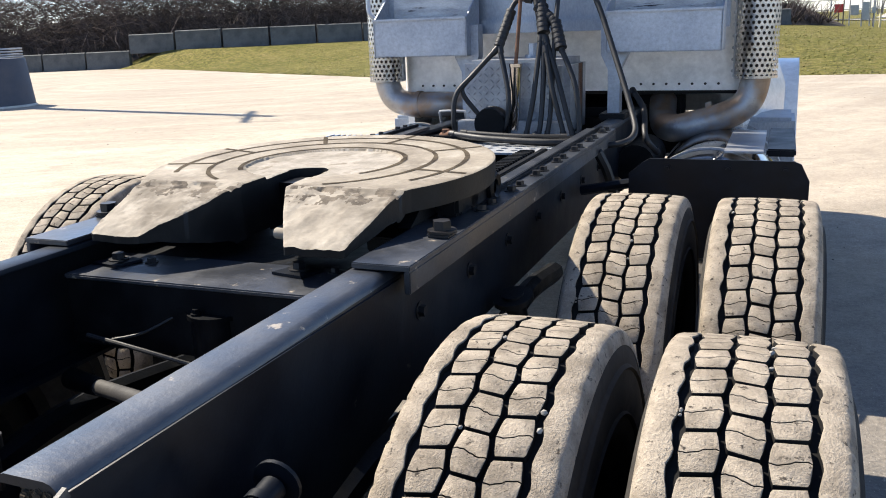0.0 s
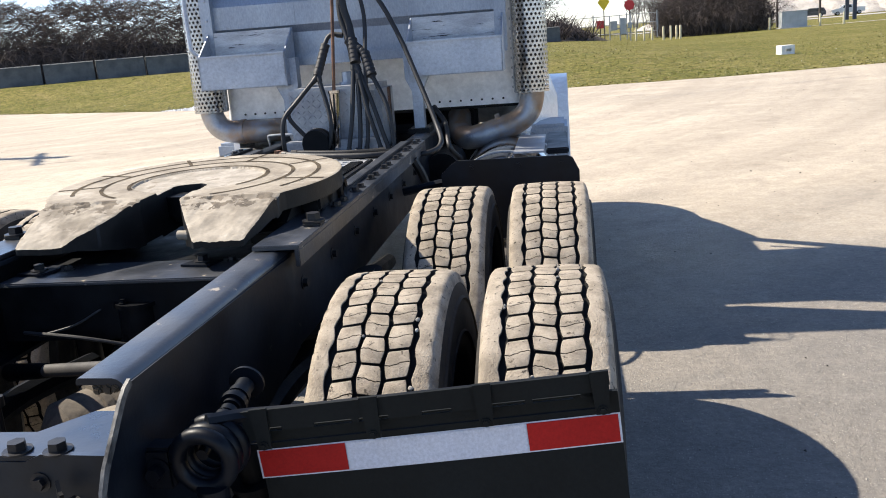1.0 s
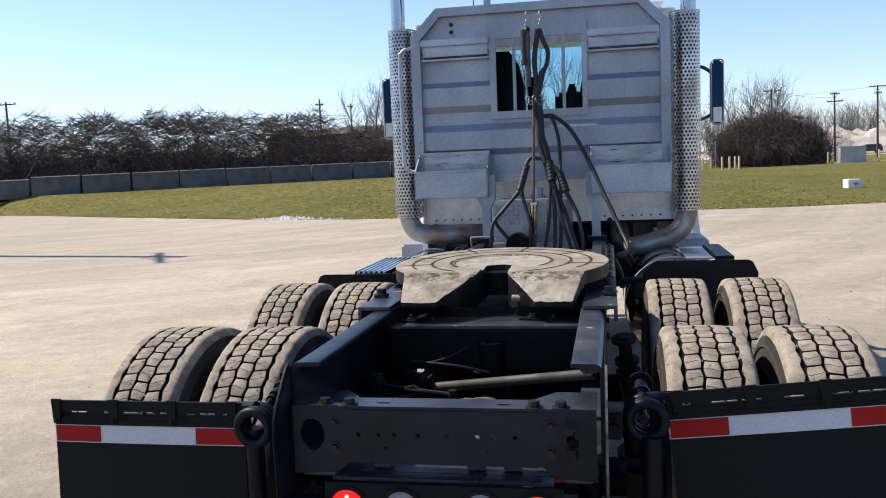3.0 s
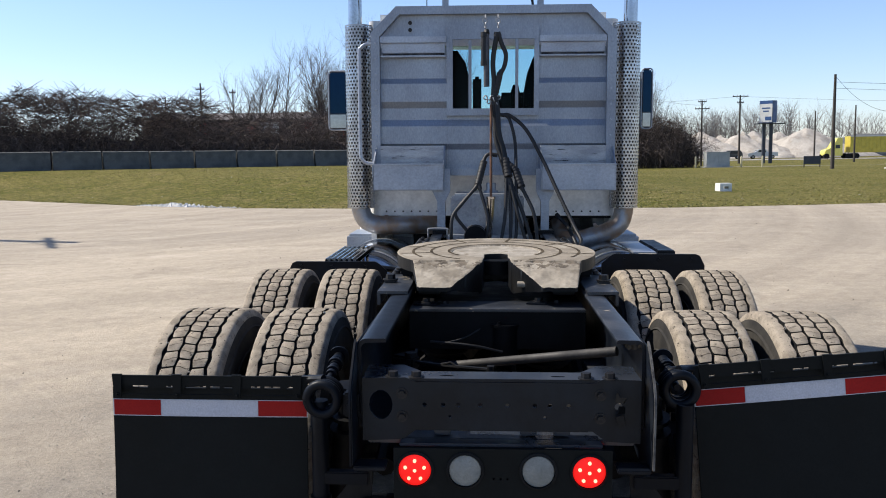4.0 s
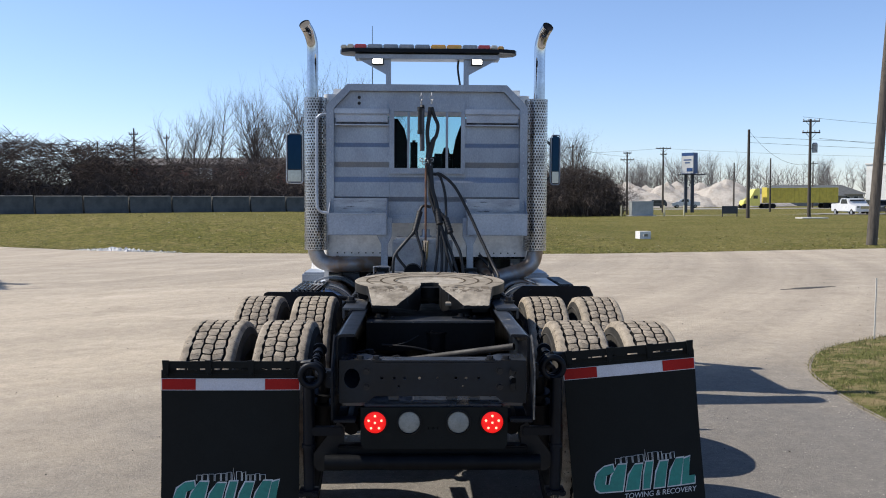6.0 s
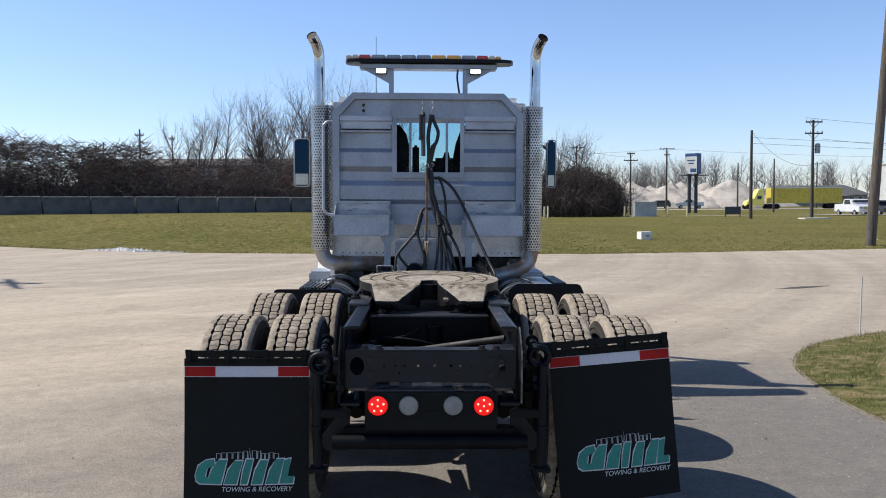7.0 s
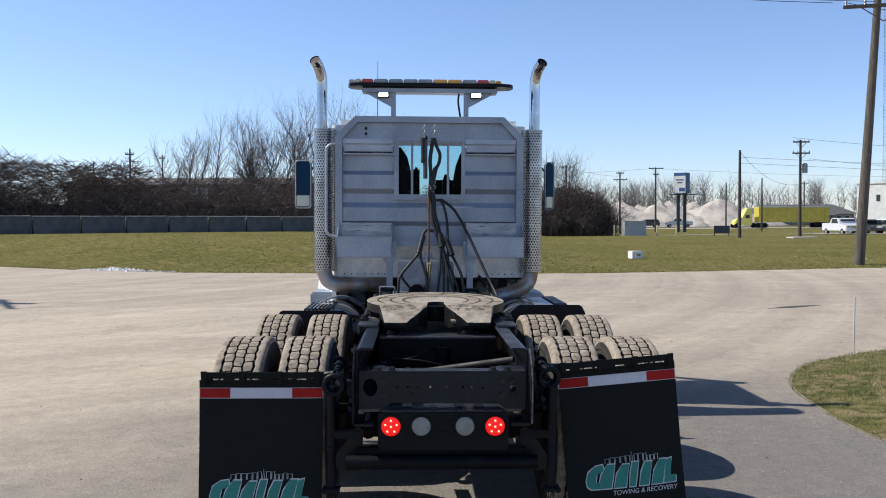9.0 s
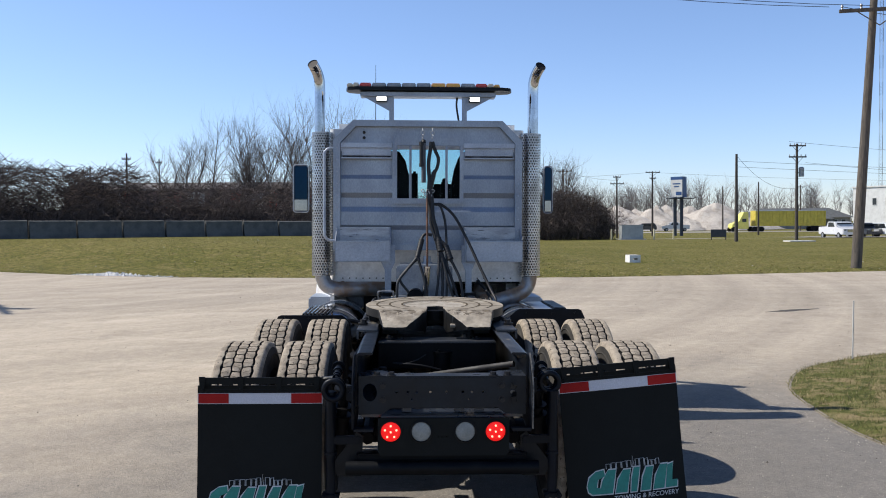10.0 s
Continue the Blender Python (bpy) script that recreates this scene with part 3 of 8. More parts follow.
def tyre_mesh():
    """One drive tyre about the x axis: carcass, shoulder ribs and three rows of blocks, each cut by a wavy sipe."""
    bm = bmesh.new()
    m = pose(0, 0, 0, 0, 90, 0)
    lathe(bm, [(0.292, -0.10), (0.30, -0.118), (0.335, -0.134), (0.385, -0.141), (0.43, -0.14), (0.468, -0.134), (0.488, -0.127), (0.497, -0.118)], m, 72, 0)
    lathe(bm, [(0.497, -0.118), (0.4985, -0.07), (0.499, 0), (0.4985, 0.07), (0.497, 0.118)], m, 72, 1)
    lathe(bm, [(0.497, 0.118), (0.488, 0.127), (0.468, 0.134), (0.43, 0.14), (0.385, 0.141), (0.335, 0.134), (0.30, 0.118), (0.292, 0.10)], m, 72, 0)
    for r, h in ((0.44, 0.1405), (0.36, 0.1395)):
        for s in (1, -1):
            lathe(bm, [(r - 0.006, s * (h - 0.003)), (r, s * (h + 0.003)), (r + 0.006, s * (h - 0.003))], m, 72, 0)

    def at(x, u, r):
        r -= 0.004 * (x / 0.12) ** 2
        a = u / R_TYRE
        return Vector((x, -r * math.sin(a), r * math.cos(a)))
    n = 46
    pitch = 2 * math.pi * R_TYRE / n
    h = pitch * 0.5 - 0.0026

    def block(u0, edge, cut):
        """Half a rubber block: a worn, rounded outer edge, and a crisp cut along the sipe."""
        poly = edge + cut
        k = len(poly)
        mx, mu = sum(q[0] for q in poly) / k, sum(q[1] for q in poly) / k
        def inset(q, d):
            v = Vector((mx - q[0], mu - q[1]))
            return q[0] + v.x * d / max(v.length, 1e-6), q[1] + v.y * d / max(v.length, 1e-6)
        rings = []
        for d, r in ((0.0, 0.4965), (0.0003, R_TYRE - 0.003), (0.001, R_TYRE - 0.0008), (0.0026, R_TYRE)):
            rings.append([bm.verts.new(at(x, u0 + u, r)) for x, u in (inset(q, d if i < len(edge) else d * 0.1) for i, q in enumerate(poly))])
        for level, (a, b) in enumerate(zip(rings, rings[1:])):
            for i in range(k):
                j = (i + 1) % k
                bm.faces.new((a[i], a[j], b[j], b[i])).material_index = 2 if level == 2 else 1
        bm.faces.new(rings[-1]).material_index = 2

    # worn six-sided blocks: each bulges at its middle into the joints of the next row
    wear = random.Random(17)
    for row in (-1, 0, 1):
        for k in range(n):
            u0 = (k + (0.5 if row == 0 else 0.0)) * pitch + wear.gauss(0, 0.0004)
            jit = [wear.gauss(0, 0.0005) for _ in range(4)]
            if row == 0:
                xl, xr, fall, tilt = -0.0246, 0.0246, 0.0052, 0.0026
                cl = cr = 0.0052
            else:
                xl, xr, fall, tilt = (0.0286, 0.0785, -0.0052, -0.0026) if row > 0 else (-0.0785, -0.0286, -0.0052, -0.0026)
                cl, cr = (0.0052, 0.0046) if row > 0 else (0.0046, 0.0052)
            head = [(xl + 0.0005, -h * 0.42), (xl + cl * 0.55, -h * 0.78 + jit[0]), (xl + cl + 0.0004, -h - tilt + jit[1]), (xr - cr - 0.0004, -h + tilt + jit[2]), (xr - cr * 0.55, -h * 0.78 + jit[3]), (xr - 0.0005, -h * 0.42)]
            foot = [(xr - 0.0005, h * 0.42), (xr - cr * 0.55, h * 0.8 + jit[1]), (xr - cr - 0.0004, h + tilt + jit[0]), (xl + cl + 0.0004, h - tilt + jit[3]), (xl + cl * 0.55, h * 0.8 + jit[2]), (xl + 0.0005, h * 0.42)]
            wave = [(xl + (xr - xl) * t, fall * math.sin((t - 0.5) * 4.4) + 0.0007 * math.sin(t * 40) + wear.gauss(0, 0.0003)) for t in (0, 0.1, 0.2, 0.3, 0.4, 0.5, 0.6, 0.7, 0.8, 0.9, 1)]
            block(u0, head, [(x, u - 0.001) for x, u in reversed(wave)])
            block(u0, foot, [(x, u + 0.001) for x, u in wave])
    # shoulder ribs with a stepped inner edge and small nicks on the outside
    steps = n * 6
    for s in (1, -1):
        rings = []
        for k in range(steps):
            u = k * pitch / 6
            ph = (k + (0 if s > 0 else 3)) % 6
            inner = 0.0872 + (0.0034, 0.0012, -0.001, -0.0032, -0.0012, 0.0024)[ph] + wear.gauss(0, 0.0005)
            nick = 0.003 if ph == 2 and s > 0 or ph == 5 and s < 0 else wear.uniform(0, 0.0008)
            rings.append([bm.verts.new(at(s * x, u, r)) for x, r in ((inner, 0.4965), (inner + 0.0004, R_TYRE - 0.003), (inner + 0.0014, R_TYRE - 0.0008), (inner + 0.004, R_TYRE), (0.114 - nick, R_TYRE - 0.0004 - wear.uniform(0, 0.0006)), (0.121 - nick, R_TYRE - 0.0026 - wear.uniform(0, 0.001)), (0.1275 - nick, 0.502 - nick), (0.1325, 0.482))])
        for k in range(steps):
            a, b = rings[k], rings[(k + 1) % steps]
            for i in range(7):
                bm.faces.new((a[i], a[i + 1], b[i + 1], b[i])).material_index = 1 if i == 0 else 2
    return mesh_of("tyre", bm, ["sidewall", "rubber", "tread"], 42)


def wedged_pebbles():
    """Pale pebbles caught in the grooves of the tread."""
    bm = bmesh.new()
    rnd = random.Random(23)
    for _ in range(34):
        x = rnd.choice((-0.083, -0.026, 0.026, 0.083)) + rnd.gauss(0, 0.001)
        a, r = rnd.uniform(0, 2 * math.pi), rnd.uniform(0.0025, 0.0048)
        tmp = bmesh.new()
        bmesh.ops.create_icosphere(tmp, subdivisions=1, radius=r, matrix=pose(x, -0.51 * math.sin(a), 0.51 * math.cos(a), rnd.uniform(0, 90), rnd.uniform(0, 90), 0) @ Matrix.Diagonal((1.2, 0.8, 1, 1)))
        tmp.verts.index_update()
        place(bm, tmp, Matrix.Identity(4))
    return mesh_of("wedged_pebbles", bm, "stone")


def rim_mesh(dish):
    """A steel disc wheel, its dish turned outwards (dish 1) or inwards (-1)."""
    bm = bmesh.new()
    m = pose(0, 0, 0, 0, 90, 0)
    lathe(bm, [(0.30, -0.115), (0.305, -0.1), (0.28, -0.09), (0.275, 0.09), (0.305, 0.1), (0.30, 0.115), (0.27, 0.1), (0.26, 0.0), (0.27, -0.1)], m, 48, 0, True)
    d = dish * 0.075
    lathe(bm, [(0.262, d), (0.2, d * 1.1), (0.15, d * 0.6), (0.0, d * 0.6)], m, 48)
    for i in range(10):
        a = 2 * math.pi * i / 10
        bolt(bm, (d * 1.0, 0.1425 * math.cos(a), 0.1425 * math.sin(a)), (dish, 0, 0), 0.017, 0.03)
    cyl(bm, (d * 0.5, 0, 0), (d * 0.5 + dish * 0.1, 0, 0), 0.105, 0.09, 24)
    return mesh_of("rim", bm, "dark_steel")


TYRE = tyre_mesh()
PEBBLES = wedged_pebbles()
RIMS = {1: rim_mesh(1), -1: rim_mesh(-1)}
for y in (Y_REAR, Y_FRONT):
    for k, (x, d) in enumerate(((-1.078, 1), (-0.732, -1), (0.744, -1), (1.086, 1))):
        w = new("wheel")
        w.parent = truck
        side = 1 if x > 0 else -1
        w.matrix_basis = pose(x, y, 0.508, 37 * k + 61 * y, 0, 0)
        t, r = new("tyre", TYRE), new("rim", RIMS[d * side])
        t.parent = r.parent = w
        tagged(t, "dusty drive tyre with worn block tread")
        g = new("wedged_pebbles", PEBBLES)
        g.parent = t
        tagged(g, "pale pebbles wedged in the tread", kind="stuff")

HEX = bmesh.new()
bolt(HEX, (0, 0, 0), (0, 0, 1), 0.018, 0.017)
HEX = mesh_of("bolt", HEX, "bolt")


def put_bolt(parent, c, axis=(0, 0, 1), size=1.0):
    ob = new("bolt", HEX)
    ob.parent = parent
    ob.matrix_basis = Matrix.Translation(c) @ Vector(axis).to_track_quat("Z", "Y").to_matrix().to_4x4() @ Matrix.Diagonal((size, size, size, 1))
    return ob


# frame rails: C channels, the top flange turned inwards
for s in (-1, 1):
    bm = bmesh.new()
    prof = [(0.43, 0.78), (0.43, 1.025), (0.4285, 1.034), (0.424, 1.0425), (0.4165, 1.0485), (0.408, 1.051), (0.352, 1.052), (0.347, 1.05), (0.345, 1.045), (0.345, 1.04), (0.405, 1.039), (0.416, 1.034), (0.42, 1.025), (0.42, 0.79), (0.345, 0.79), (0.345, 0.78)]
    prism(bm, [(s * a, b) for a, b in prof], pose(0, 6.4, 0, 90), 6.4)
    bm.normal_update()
    # sides get the darkened copy of the paint, tops keep the sheen
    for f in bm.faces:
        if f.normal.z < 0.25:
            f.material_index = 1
    part("frame_rail", bm, ["rail_paint", "web_paint"], truck, "black painted steel channel, chipped and dusty top with sky sheen in its colour")
    # tail plate that closes the rail's end
    bm = bmesh.new()
    m = Matrix(((0, 0, s, s * 0.4305), (1, 0, 0, 0), (0, 1, 0, 0), (0, 0, 0, 1)))
    prism(bm, [(0.1, 0.66), (0.86, 0.78), (0.86, 1.026), (0.0, 1.04), (-0.012, 1.034), (-0.035, 1.018), (-0.105, 0.945), (-0.122, 0.918), (-0.128, 0.885), (-0.122, 0.70), (-0.05, 0.66)], m, 0.003)
    lip = [(0.0, 1.05), (-0.02, 1.042), (-0.04, 1.026), (-0.112, 0.951), (-0.129, 0.922), (-0.136, 0.886), (-0.13, 0.70), (-0.118, 0.70), (-0.124, 0.884), (-0.117, 0.914), (-0.101, 0.94), (-0.032, 1.014), (-0.014, 1.03), (0.004, 1.038)]
    m2 = Matrix(((0, 0, -s, s * 0.4395), (1, 0, 0, 0), (0, 1, 0, 0), (0, 0, 0, 1)))
    span(bm, s * 0.335, s * 0.43, -0.13, -0.06, 0.688, 0.70, 0.003)
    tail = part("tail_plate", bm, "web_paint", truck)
    bm = bmesh.new()
    prism(bm, lip, m2, 0.006)
    part("worn_edge", bm, "edge_worn" if s > 0 else "black_paint", tail, "bare steel edge worn bright" if s > 0 else "")
    if s < 0:
        continue
    # caked dirt under the flange
    bm = bmesh.new()
    rnd = random.Random(9)
    for k in range(12):
        box(bm, (rnd.uniform(0.372, 0.416), rnd.uniform(0.0, 0.03), 1.034 + rnd.uniform(-0.004, 0.003)), (rnd.uniform(0.008, 0.016),) * 3, 0.003, (rnd.uniform(0, 90), rnd.uniform(0, 90), 0))
    part("caked_dirt", bm, "groove", tail)

# rear crossmember between the rails
bm = bmesh.new()
face = [(-0.25, 0.79), (0.27, 0.79), (0.31, 0.76), (0.41, 0.755), (0.41, 0.945), (0.30, 0.948), (0.27, 0.935), (-0.25, 0.935), (-0.28, 0.948), (-0.41, 0.945), (-0.41, 0.755), (-0.29, 0.76)]
holes = [circle_pts(-0.355, 0.865, 0.035, 0.045), circle_pts(0.345, 0.865, 0.012, 0.012)]
holes += [circle_pts(x, 0.866, 0.007, n=8) for x in (-0.225, -0.17, -0.06, -0.125, 0.02, 0.1, 0.145, 0.2)] + [circle_pts(x, 0.83, 0.005, n=8) for x in (-0.15, 0.13)]
m = Matrix(((1, 0, 0, 0), (0, 0, -1, -0.045), (0, 1, 0, 0), (0, 0, 0, 1)))
plate(bm, face, holes, m, 0.012)
top_m = pose(0, 0, 0.936)
plate(bm, [(-0.41, -0.055), (0.41, -0.055), (0.41, 0.11), (0.30, 0.11), (0.24, 0.03), (-0.24, 0.03), (-0.30, 0.11), (-0.41, 0.11)], [circle_pts(-0.16, -0.02, 0.022, 0.006), circle_pts(0.17, -0.02, 0.022, 0.006)], top_m, 0.009)
span(bm, -0.26, 0.26, -0.05, 0.03, 0.785, 0.795, 0.002)
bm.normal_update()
# upward faces take the lighter, bluer copy that carries the sky's reflection
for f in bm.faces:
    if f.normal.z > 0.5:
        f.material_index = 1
beam = part("rear_crossmember", bm, ["beam_paint_shade", "beam_paint"], truck, "black pressed steel beam with punched holes")
for sx in (-1, 1):
    for bx in (0.25, 0.32):
        put_bolt(beam, (sx * bx, -0.04, 0.945), size=0.85)
    for bz in (0.83, 0.90):
        put_bolt(beam, (sx * 0.292, -0.057, bz), (0, -1, 0), 0.62)
bm = bmesh.new()
span(bm, -0.40, 0.40, -0.02, 0.1, 0.735, 0.752, 0.003)
span(bm, -0.30, 0.30, -0.07, -0.02, 0.742, 0.752, 0.003)
for x in (-0.2, 0.06, 0.16):
    span(bm, x, x + 0.05, 0.0, 0.03, 0.755, 0.775, 0.004)
part("lower_shelf", bm, "beam_paint", truck)

# lamp panel with four round lamps
panel = bmesh.new()
lamps_x = (-0.252, -0.104, 0.11, 0.258)
pm = Matrix(((1, 0, 0, 0), (0, 0, -1, -0.08), (0, 1, 0, 0), (0, 0, 0, 1)))
plate(panel, [(-0.315, 0.585), (-0.30, 0.562), (0.312, 0.562), (0.325, 0.585), (0.325, 0.745), (-0.315, 0.745)], [circle_pts(x, 0.68, 0.052, n=28) for x in lamps_x] + [circle_pts(x, 0.655, 0.004, n=6) for x in (-0.02, 0.0, 0.02)], pm, 0.012)
span(panel, -0.305, 0.315, -0.08, 0.0, 0.562, 0.572, 0.002)
lamp_panel = part("lamp_panel", panel, "flap", truck, "matt black lamp panel with four round openings")
for i, x in enumerate(lamps_x):
    bm = bmesh.new()
    red = i in (0, 3)
    lathe(bm, [(0.056, 0.0), (0.056, 0.008), (0.049, 0.012), (0.048, 0.0)], pose(x, -0.09, 0.68, 90), 32, 1)
    lathe(bm, [(0.048, 0.002), (0.046, 0.006), (0.03, 0.010), (0.0, 0.012)], pose(x, -0.09, 0.68, 90), 32, 0)
    if red:
        for k in range(6):
            a = math.pi / 2 + 2 * math.pi * k / 5
            rr = 0.0 if k == 5 else 0.029
            cyl(bm, (x + rr * math.cos(a), -0.09, 0.68 + rr * math.sin(a)), (x + rr * math.cos(a), -0.1035, 0.68 + rr * math.sin(a)), 0.007, 0.005, 10, 2)
        part("tail_light", bm, ["red_lens", "rubber", "led"], lamp_panel, "round red tail light, lit, six bright diodes")
    else:
        part("reverse_light", bm, ["clear_lens", "rubber"], lamp_panel, "round clear reversing light, unlit")

# tow bar and hanger posts below the frame
bm = bmesh.new()
cyl(bm, (-0.47, -0.08, 0.50), (0.47, -0.08, 0.50), 0.034, n=20)
span(bm, -0.42, 0.42, -0.05, 0.03, 0.515, 0.56, 0.006)
part("cross_tube", bm, "grease", truck)
for s in (-1, 1):
    bm = bmesh.new()
    cyl(bm, (s * 0.55, 0.0, 0.55), (s * 0.55, 0.0, 0.86), 0.026, n=20)
    cyl(bm, (s * 0.55, 0.0, 0.34), (s * 0.55, 0.0, 0.56), 0.024, n=20)
    cyl(bm, (s * 0.55, 0.0, 0.545), (s * 0.55, 0.0, 0.56), 0.032, n=20)
    box(bm, (s * 0.55, 0.0, 0.345), (0.085, 0.085, 0.02), 0.003)
    for k in (-1, 1):
        bolt(bm, (s * 0.55 + k * 0.03, -0.035, 0.345), (0, -1, 0), 0.01, 0.012)
    span(bm, s * 0.40, s * 0.55, -0.02, 0.015, 0.60, 0.64, 0.004)
    part("hanger_post", bm, "black_paint", truck, "dark steel tube with bolted foot plate")
    # torn-up plates and brackets between post and wheel
    bm = bmesh.new()
    prism(bm, [(0, 0), (0.11, 0.0), (0.15, 0.05), (0.02, 0.22), (-0.01, 0.2)], Matrix(((s, 0, 0, s * 0.40), (0, 0, 1, -0.01), (0, 1, 0, 0.44), (0, 0, 0, 1))), 0.012)
    part("side_bracket", bm, "dark_steel", truck)

# mud flaps on coil-sprung brackets; the one on the kerb side hangs askew
def mud_flap(s, z_in, z_out, lean, label):
    dx = 0.604
    tilt = math.degrees(math.atan2(z_out - z_in, dx))
    m = pose(s * 0.594, 0.078 if s > 0 else 0.028, z_in, 0, -tilt if s > 0 else tilt, 2.5 if s > 0 else 0) @ Matrix.Diagonal((s, 1, 1, 1))
    bm = bmesh.new()
    # coil and arm
    c = m @ Vector((-0.06, -0.066, 0.002))
    for k in range(3):
        ring(bm, (c.x, c.y + 0.026 * k, c.z), (0.05, 1, 0.04), 0.046 - 0.003 * (k % 2), 0.0145, 28, 10)
    tube(bm, [c + Vector((0, 0.03, 0.055)), m @ Vector((0.0, 0.0, 0.045)), m @ Vector((0.12, 0.005, 0.04)), m @ Vector((dx, 0.005, 0.04))], 0.013, 8)
    box(bm, tuple(c + Vector((-s * 0.085, 0.03, -0.02))), (0.05, 0.045, 0.075), 0.006)
    bolt(bm, tuple(c + Vector((-s * 0.085, 0.008, -0.02))), (0, -1, 0), 0.014, 0.02)
    hanger = part("flap_hanger", bm, "black_paint", truck, "black coil-sprung mud flap hanger")
    # slotted clamp bar along the top of the flap
    bm = bmesh.new()
    slots = []
    x = 0.03
    rnd = random.Random(3 if s > 0 else 8)
    while x < 0.56:
        w = rnd.choice((0.03, 0.05, 0.065))
        slots.append([(x, 0.017), (x + w, 0.017), (x + w, 0.024), (x, 0.024)])
        x += w + rnd.choice((0.012, 0.02, 0.055))
    flip = m @ Matrix(((1, 0, 0, 0), (0, 0, -1, -0.006), (0, 1, 0, 0), (0, 0, 0, 1)))
    plate(bm, [(-0.005, -0.004), (dx - 0.016, -0.004), (dx - 0.016, 0.056), (-0.005, 0.056)], slots, flip, 0.006)
    part("clamp_bar", bm, "flap", hanger)
    for k in range(4):
        bm = bmesh.new()
        xx = 0.012 + k * 0.187
        prism(bm, [(xx + 0.004, -0.012), (xx + 0.026, -0.012), (xx + 0.030, 0.061), (xx, 0.061)], flip @ pose(0, 0, 0.006), 0.007)
        cc = m @ Vector((xx + 0.015, -0.018, -0.004))
        bolt(bm, cc, (0, -1, 0), 0.005, 0.005)
        part("clamp_clip", bm, "flap", hanger)
    # rubber sheet: slightly curved, its foot swung by lean
    bm = bmesh.new()
    nx, nz = 12, 16
    W, Hh = dx + 0.008, 0.80
    def sheet(u, v, back):
        x = u * W + lean * v * v
        y = 0.012 + back - 0.03 * math.sin(u * 3.1) * v - 0.05 * v * v
        return m @ Vector((x + 0.004, y, -Hh * v + 0.045 - 0.033 * (1 - v) ** 8))
    grid = {(i, j, b): bm.verts.new(sheet(i / nx, j / nz, 0.009 * b)) for i in range(nx + 1) for j in range(nz + 1) for b in (0, 1)}
    for i in range(nx):
        for j in range(nz):
            bm.faces.new([grid[k] for k in ((i, j, 0), (i + 1, j, 0), (i + 1, j + 1, 0), (i, j + 1, 0))])
            bm.faces.new([grid[k] for k in ((i, j, 1), (i, j + 1, 1), (i + 1, j + 1, 1), (i + 1, j, 1))])
    for i in range(nx):
        for j in (0, nz):
            bm.faces.new([grid[k] for k in ((i, j, 0), (i, j, 1), (i + 1, j, 1), (i + 1, j, 0))])
    for j in range(nz):
        for i in (0, nx):
            bm.faces.new([grid[k] for k in ((i, j, 0), (i, j + 1, 0), (i, j + 1, 1), (i, j, 1))])
    flap = part("mud_flap", bm, "flap", truck, label)

    def patch(u0, u1, v0, v1, lift, name, mat, label=""):
        b = bmesh.new()
        k = 8
        q = [[b.verts.new(sheet(u0 + (u1 - u0) * i / k, v0 + (v1 - v0) * j, -lift)) for j in (0, 1)] for i in range(k + 1)]
        for i in range(k):
            b.faces.new((q[i][0], q[i + 1][0], q[i + 1][1], q[i][1]))
        return part(name, b, mat, flap, label)
    v0, v1 = 0.066, 0.138
    patch(-0.006, 1.0, v0 - 0.003, v1 + 0.004, 0.001, "tape_edge", "tape_white")
    for u0, u1, mt in ((0.0, 0.247, "tape_red"), (0.25, 0.747, "tape_white"), (0.75, 0.994, "tape_red")):
        patch(u0, u1, v0, v1, 0.0025, "reflective_tape", mt, "red conspicuity tape" if mt == "tape_red" else "silver conspicuity tape")
    # emblem: green slabs edged in white under a skyline outline
    def emblem_poly(pts, lift, name, mat):
        b = bmesh.new()
        vs = [b.verts.new(sheet(u if s > 0 else 1 - u, v, -lift)) for u, v in pts]
        b.faces.new(vs)
        return part(name, b, mat, flap)
    u0, u1 = (0.16, 0.93) if s > 0 else (0.095, 0.885)
    vt, vb = 0.655, 0.803
    span_u, dv = u1 - u0, vb - vt
    # plain slanted slabs: the first rounded, the last with a foot
    slabs = [[(0.0, 0.62), (0.03, 0.3), (0.1, 0.06), (0.19, 0.0), (0.2, 0.26), (0.12, 0.4), (0.1, 0.72), (0.16, 0.76), (0.13, 1.0), (0.05, 1.0), (0.01, 0.88)]]
    for a, w, top in ((0.12, 0.155, 0.02), (0.295, 0.14, 0.06), (0.465, 0.075, 0.0), (0.575, 0.115, 0.04), (0.715, 0.135, 0.0)):
        slabs.append([(a, 1.0), (a + w * 0.3, 0.45), (a + w * 0.75, top), (a + w + 0.05, top), (a + w + 0.02, 0.5), (a + w - 0.01, 1.0)])
    slabs.append([(0.855, 1.0), (0.9, 0.05), (0.965, -0.02), (0.94, 0.7), (1.0, 0.7), (0.99, 1.0)])
    for slab in slabs:
        mx, my = sum(q[0] for q in slab) / len(slab), sum(q[1] for q in slab) / len(slab)
        grown = [(x + math.copysign(0.009, x - mx), y + math.copysign(0.05, y - my)) for x, y in slab]
        emblem_poly([(u0 + span_u * x, vt + dv * y) for x, y in grown], 0.002, "emblem_outline", "logo_white")
        emblem_poly([(u0 + span_u * x, vt + dv * y) for x, y in slab], 0.0035, "emblem_slab", "logo_green")
    rnd = random.Random(5)
    b = bmesh.new()
    pts, x = [], u0 + 0.17
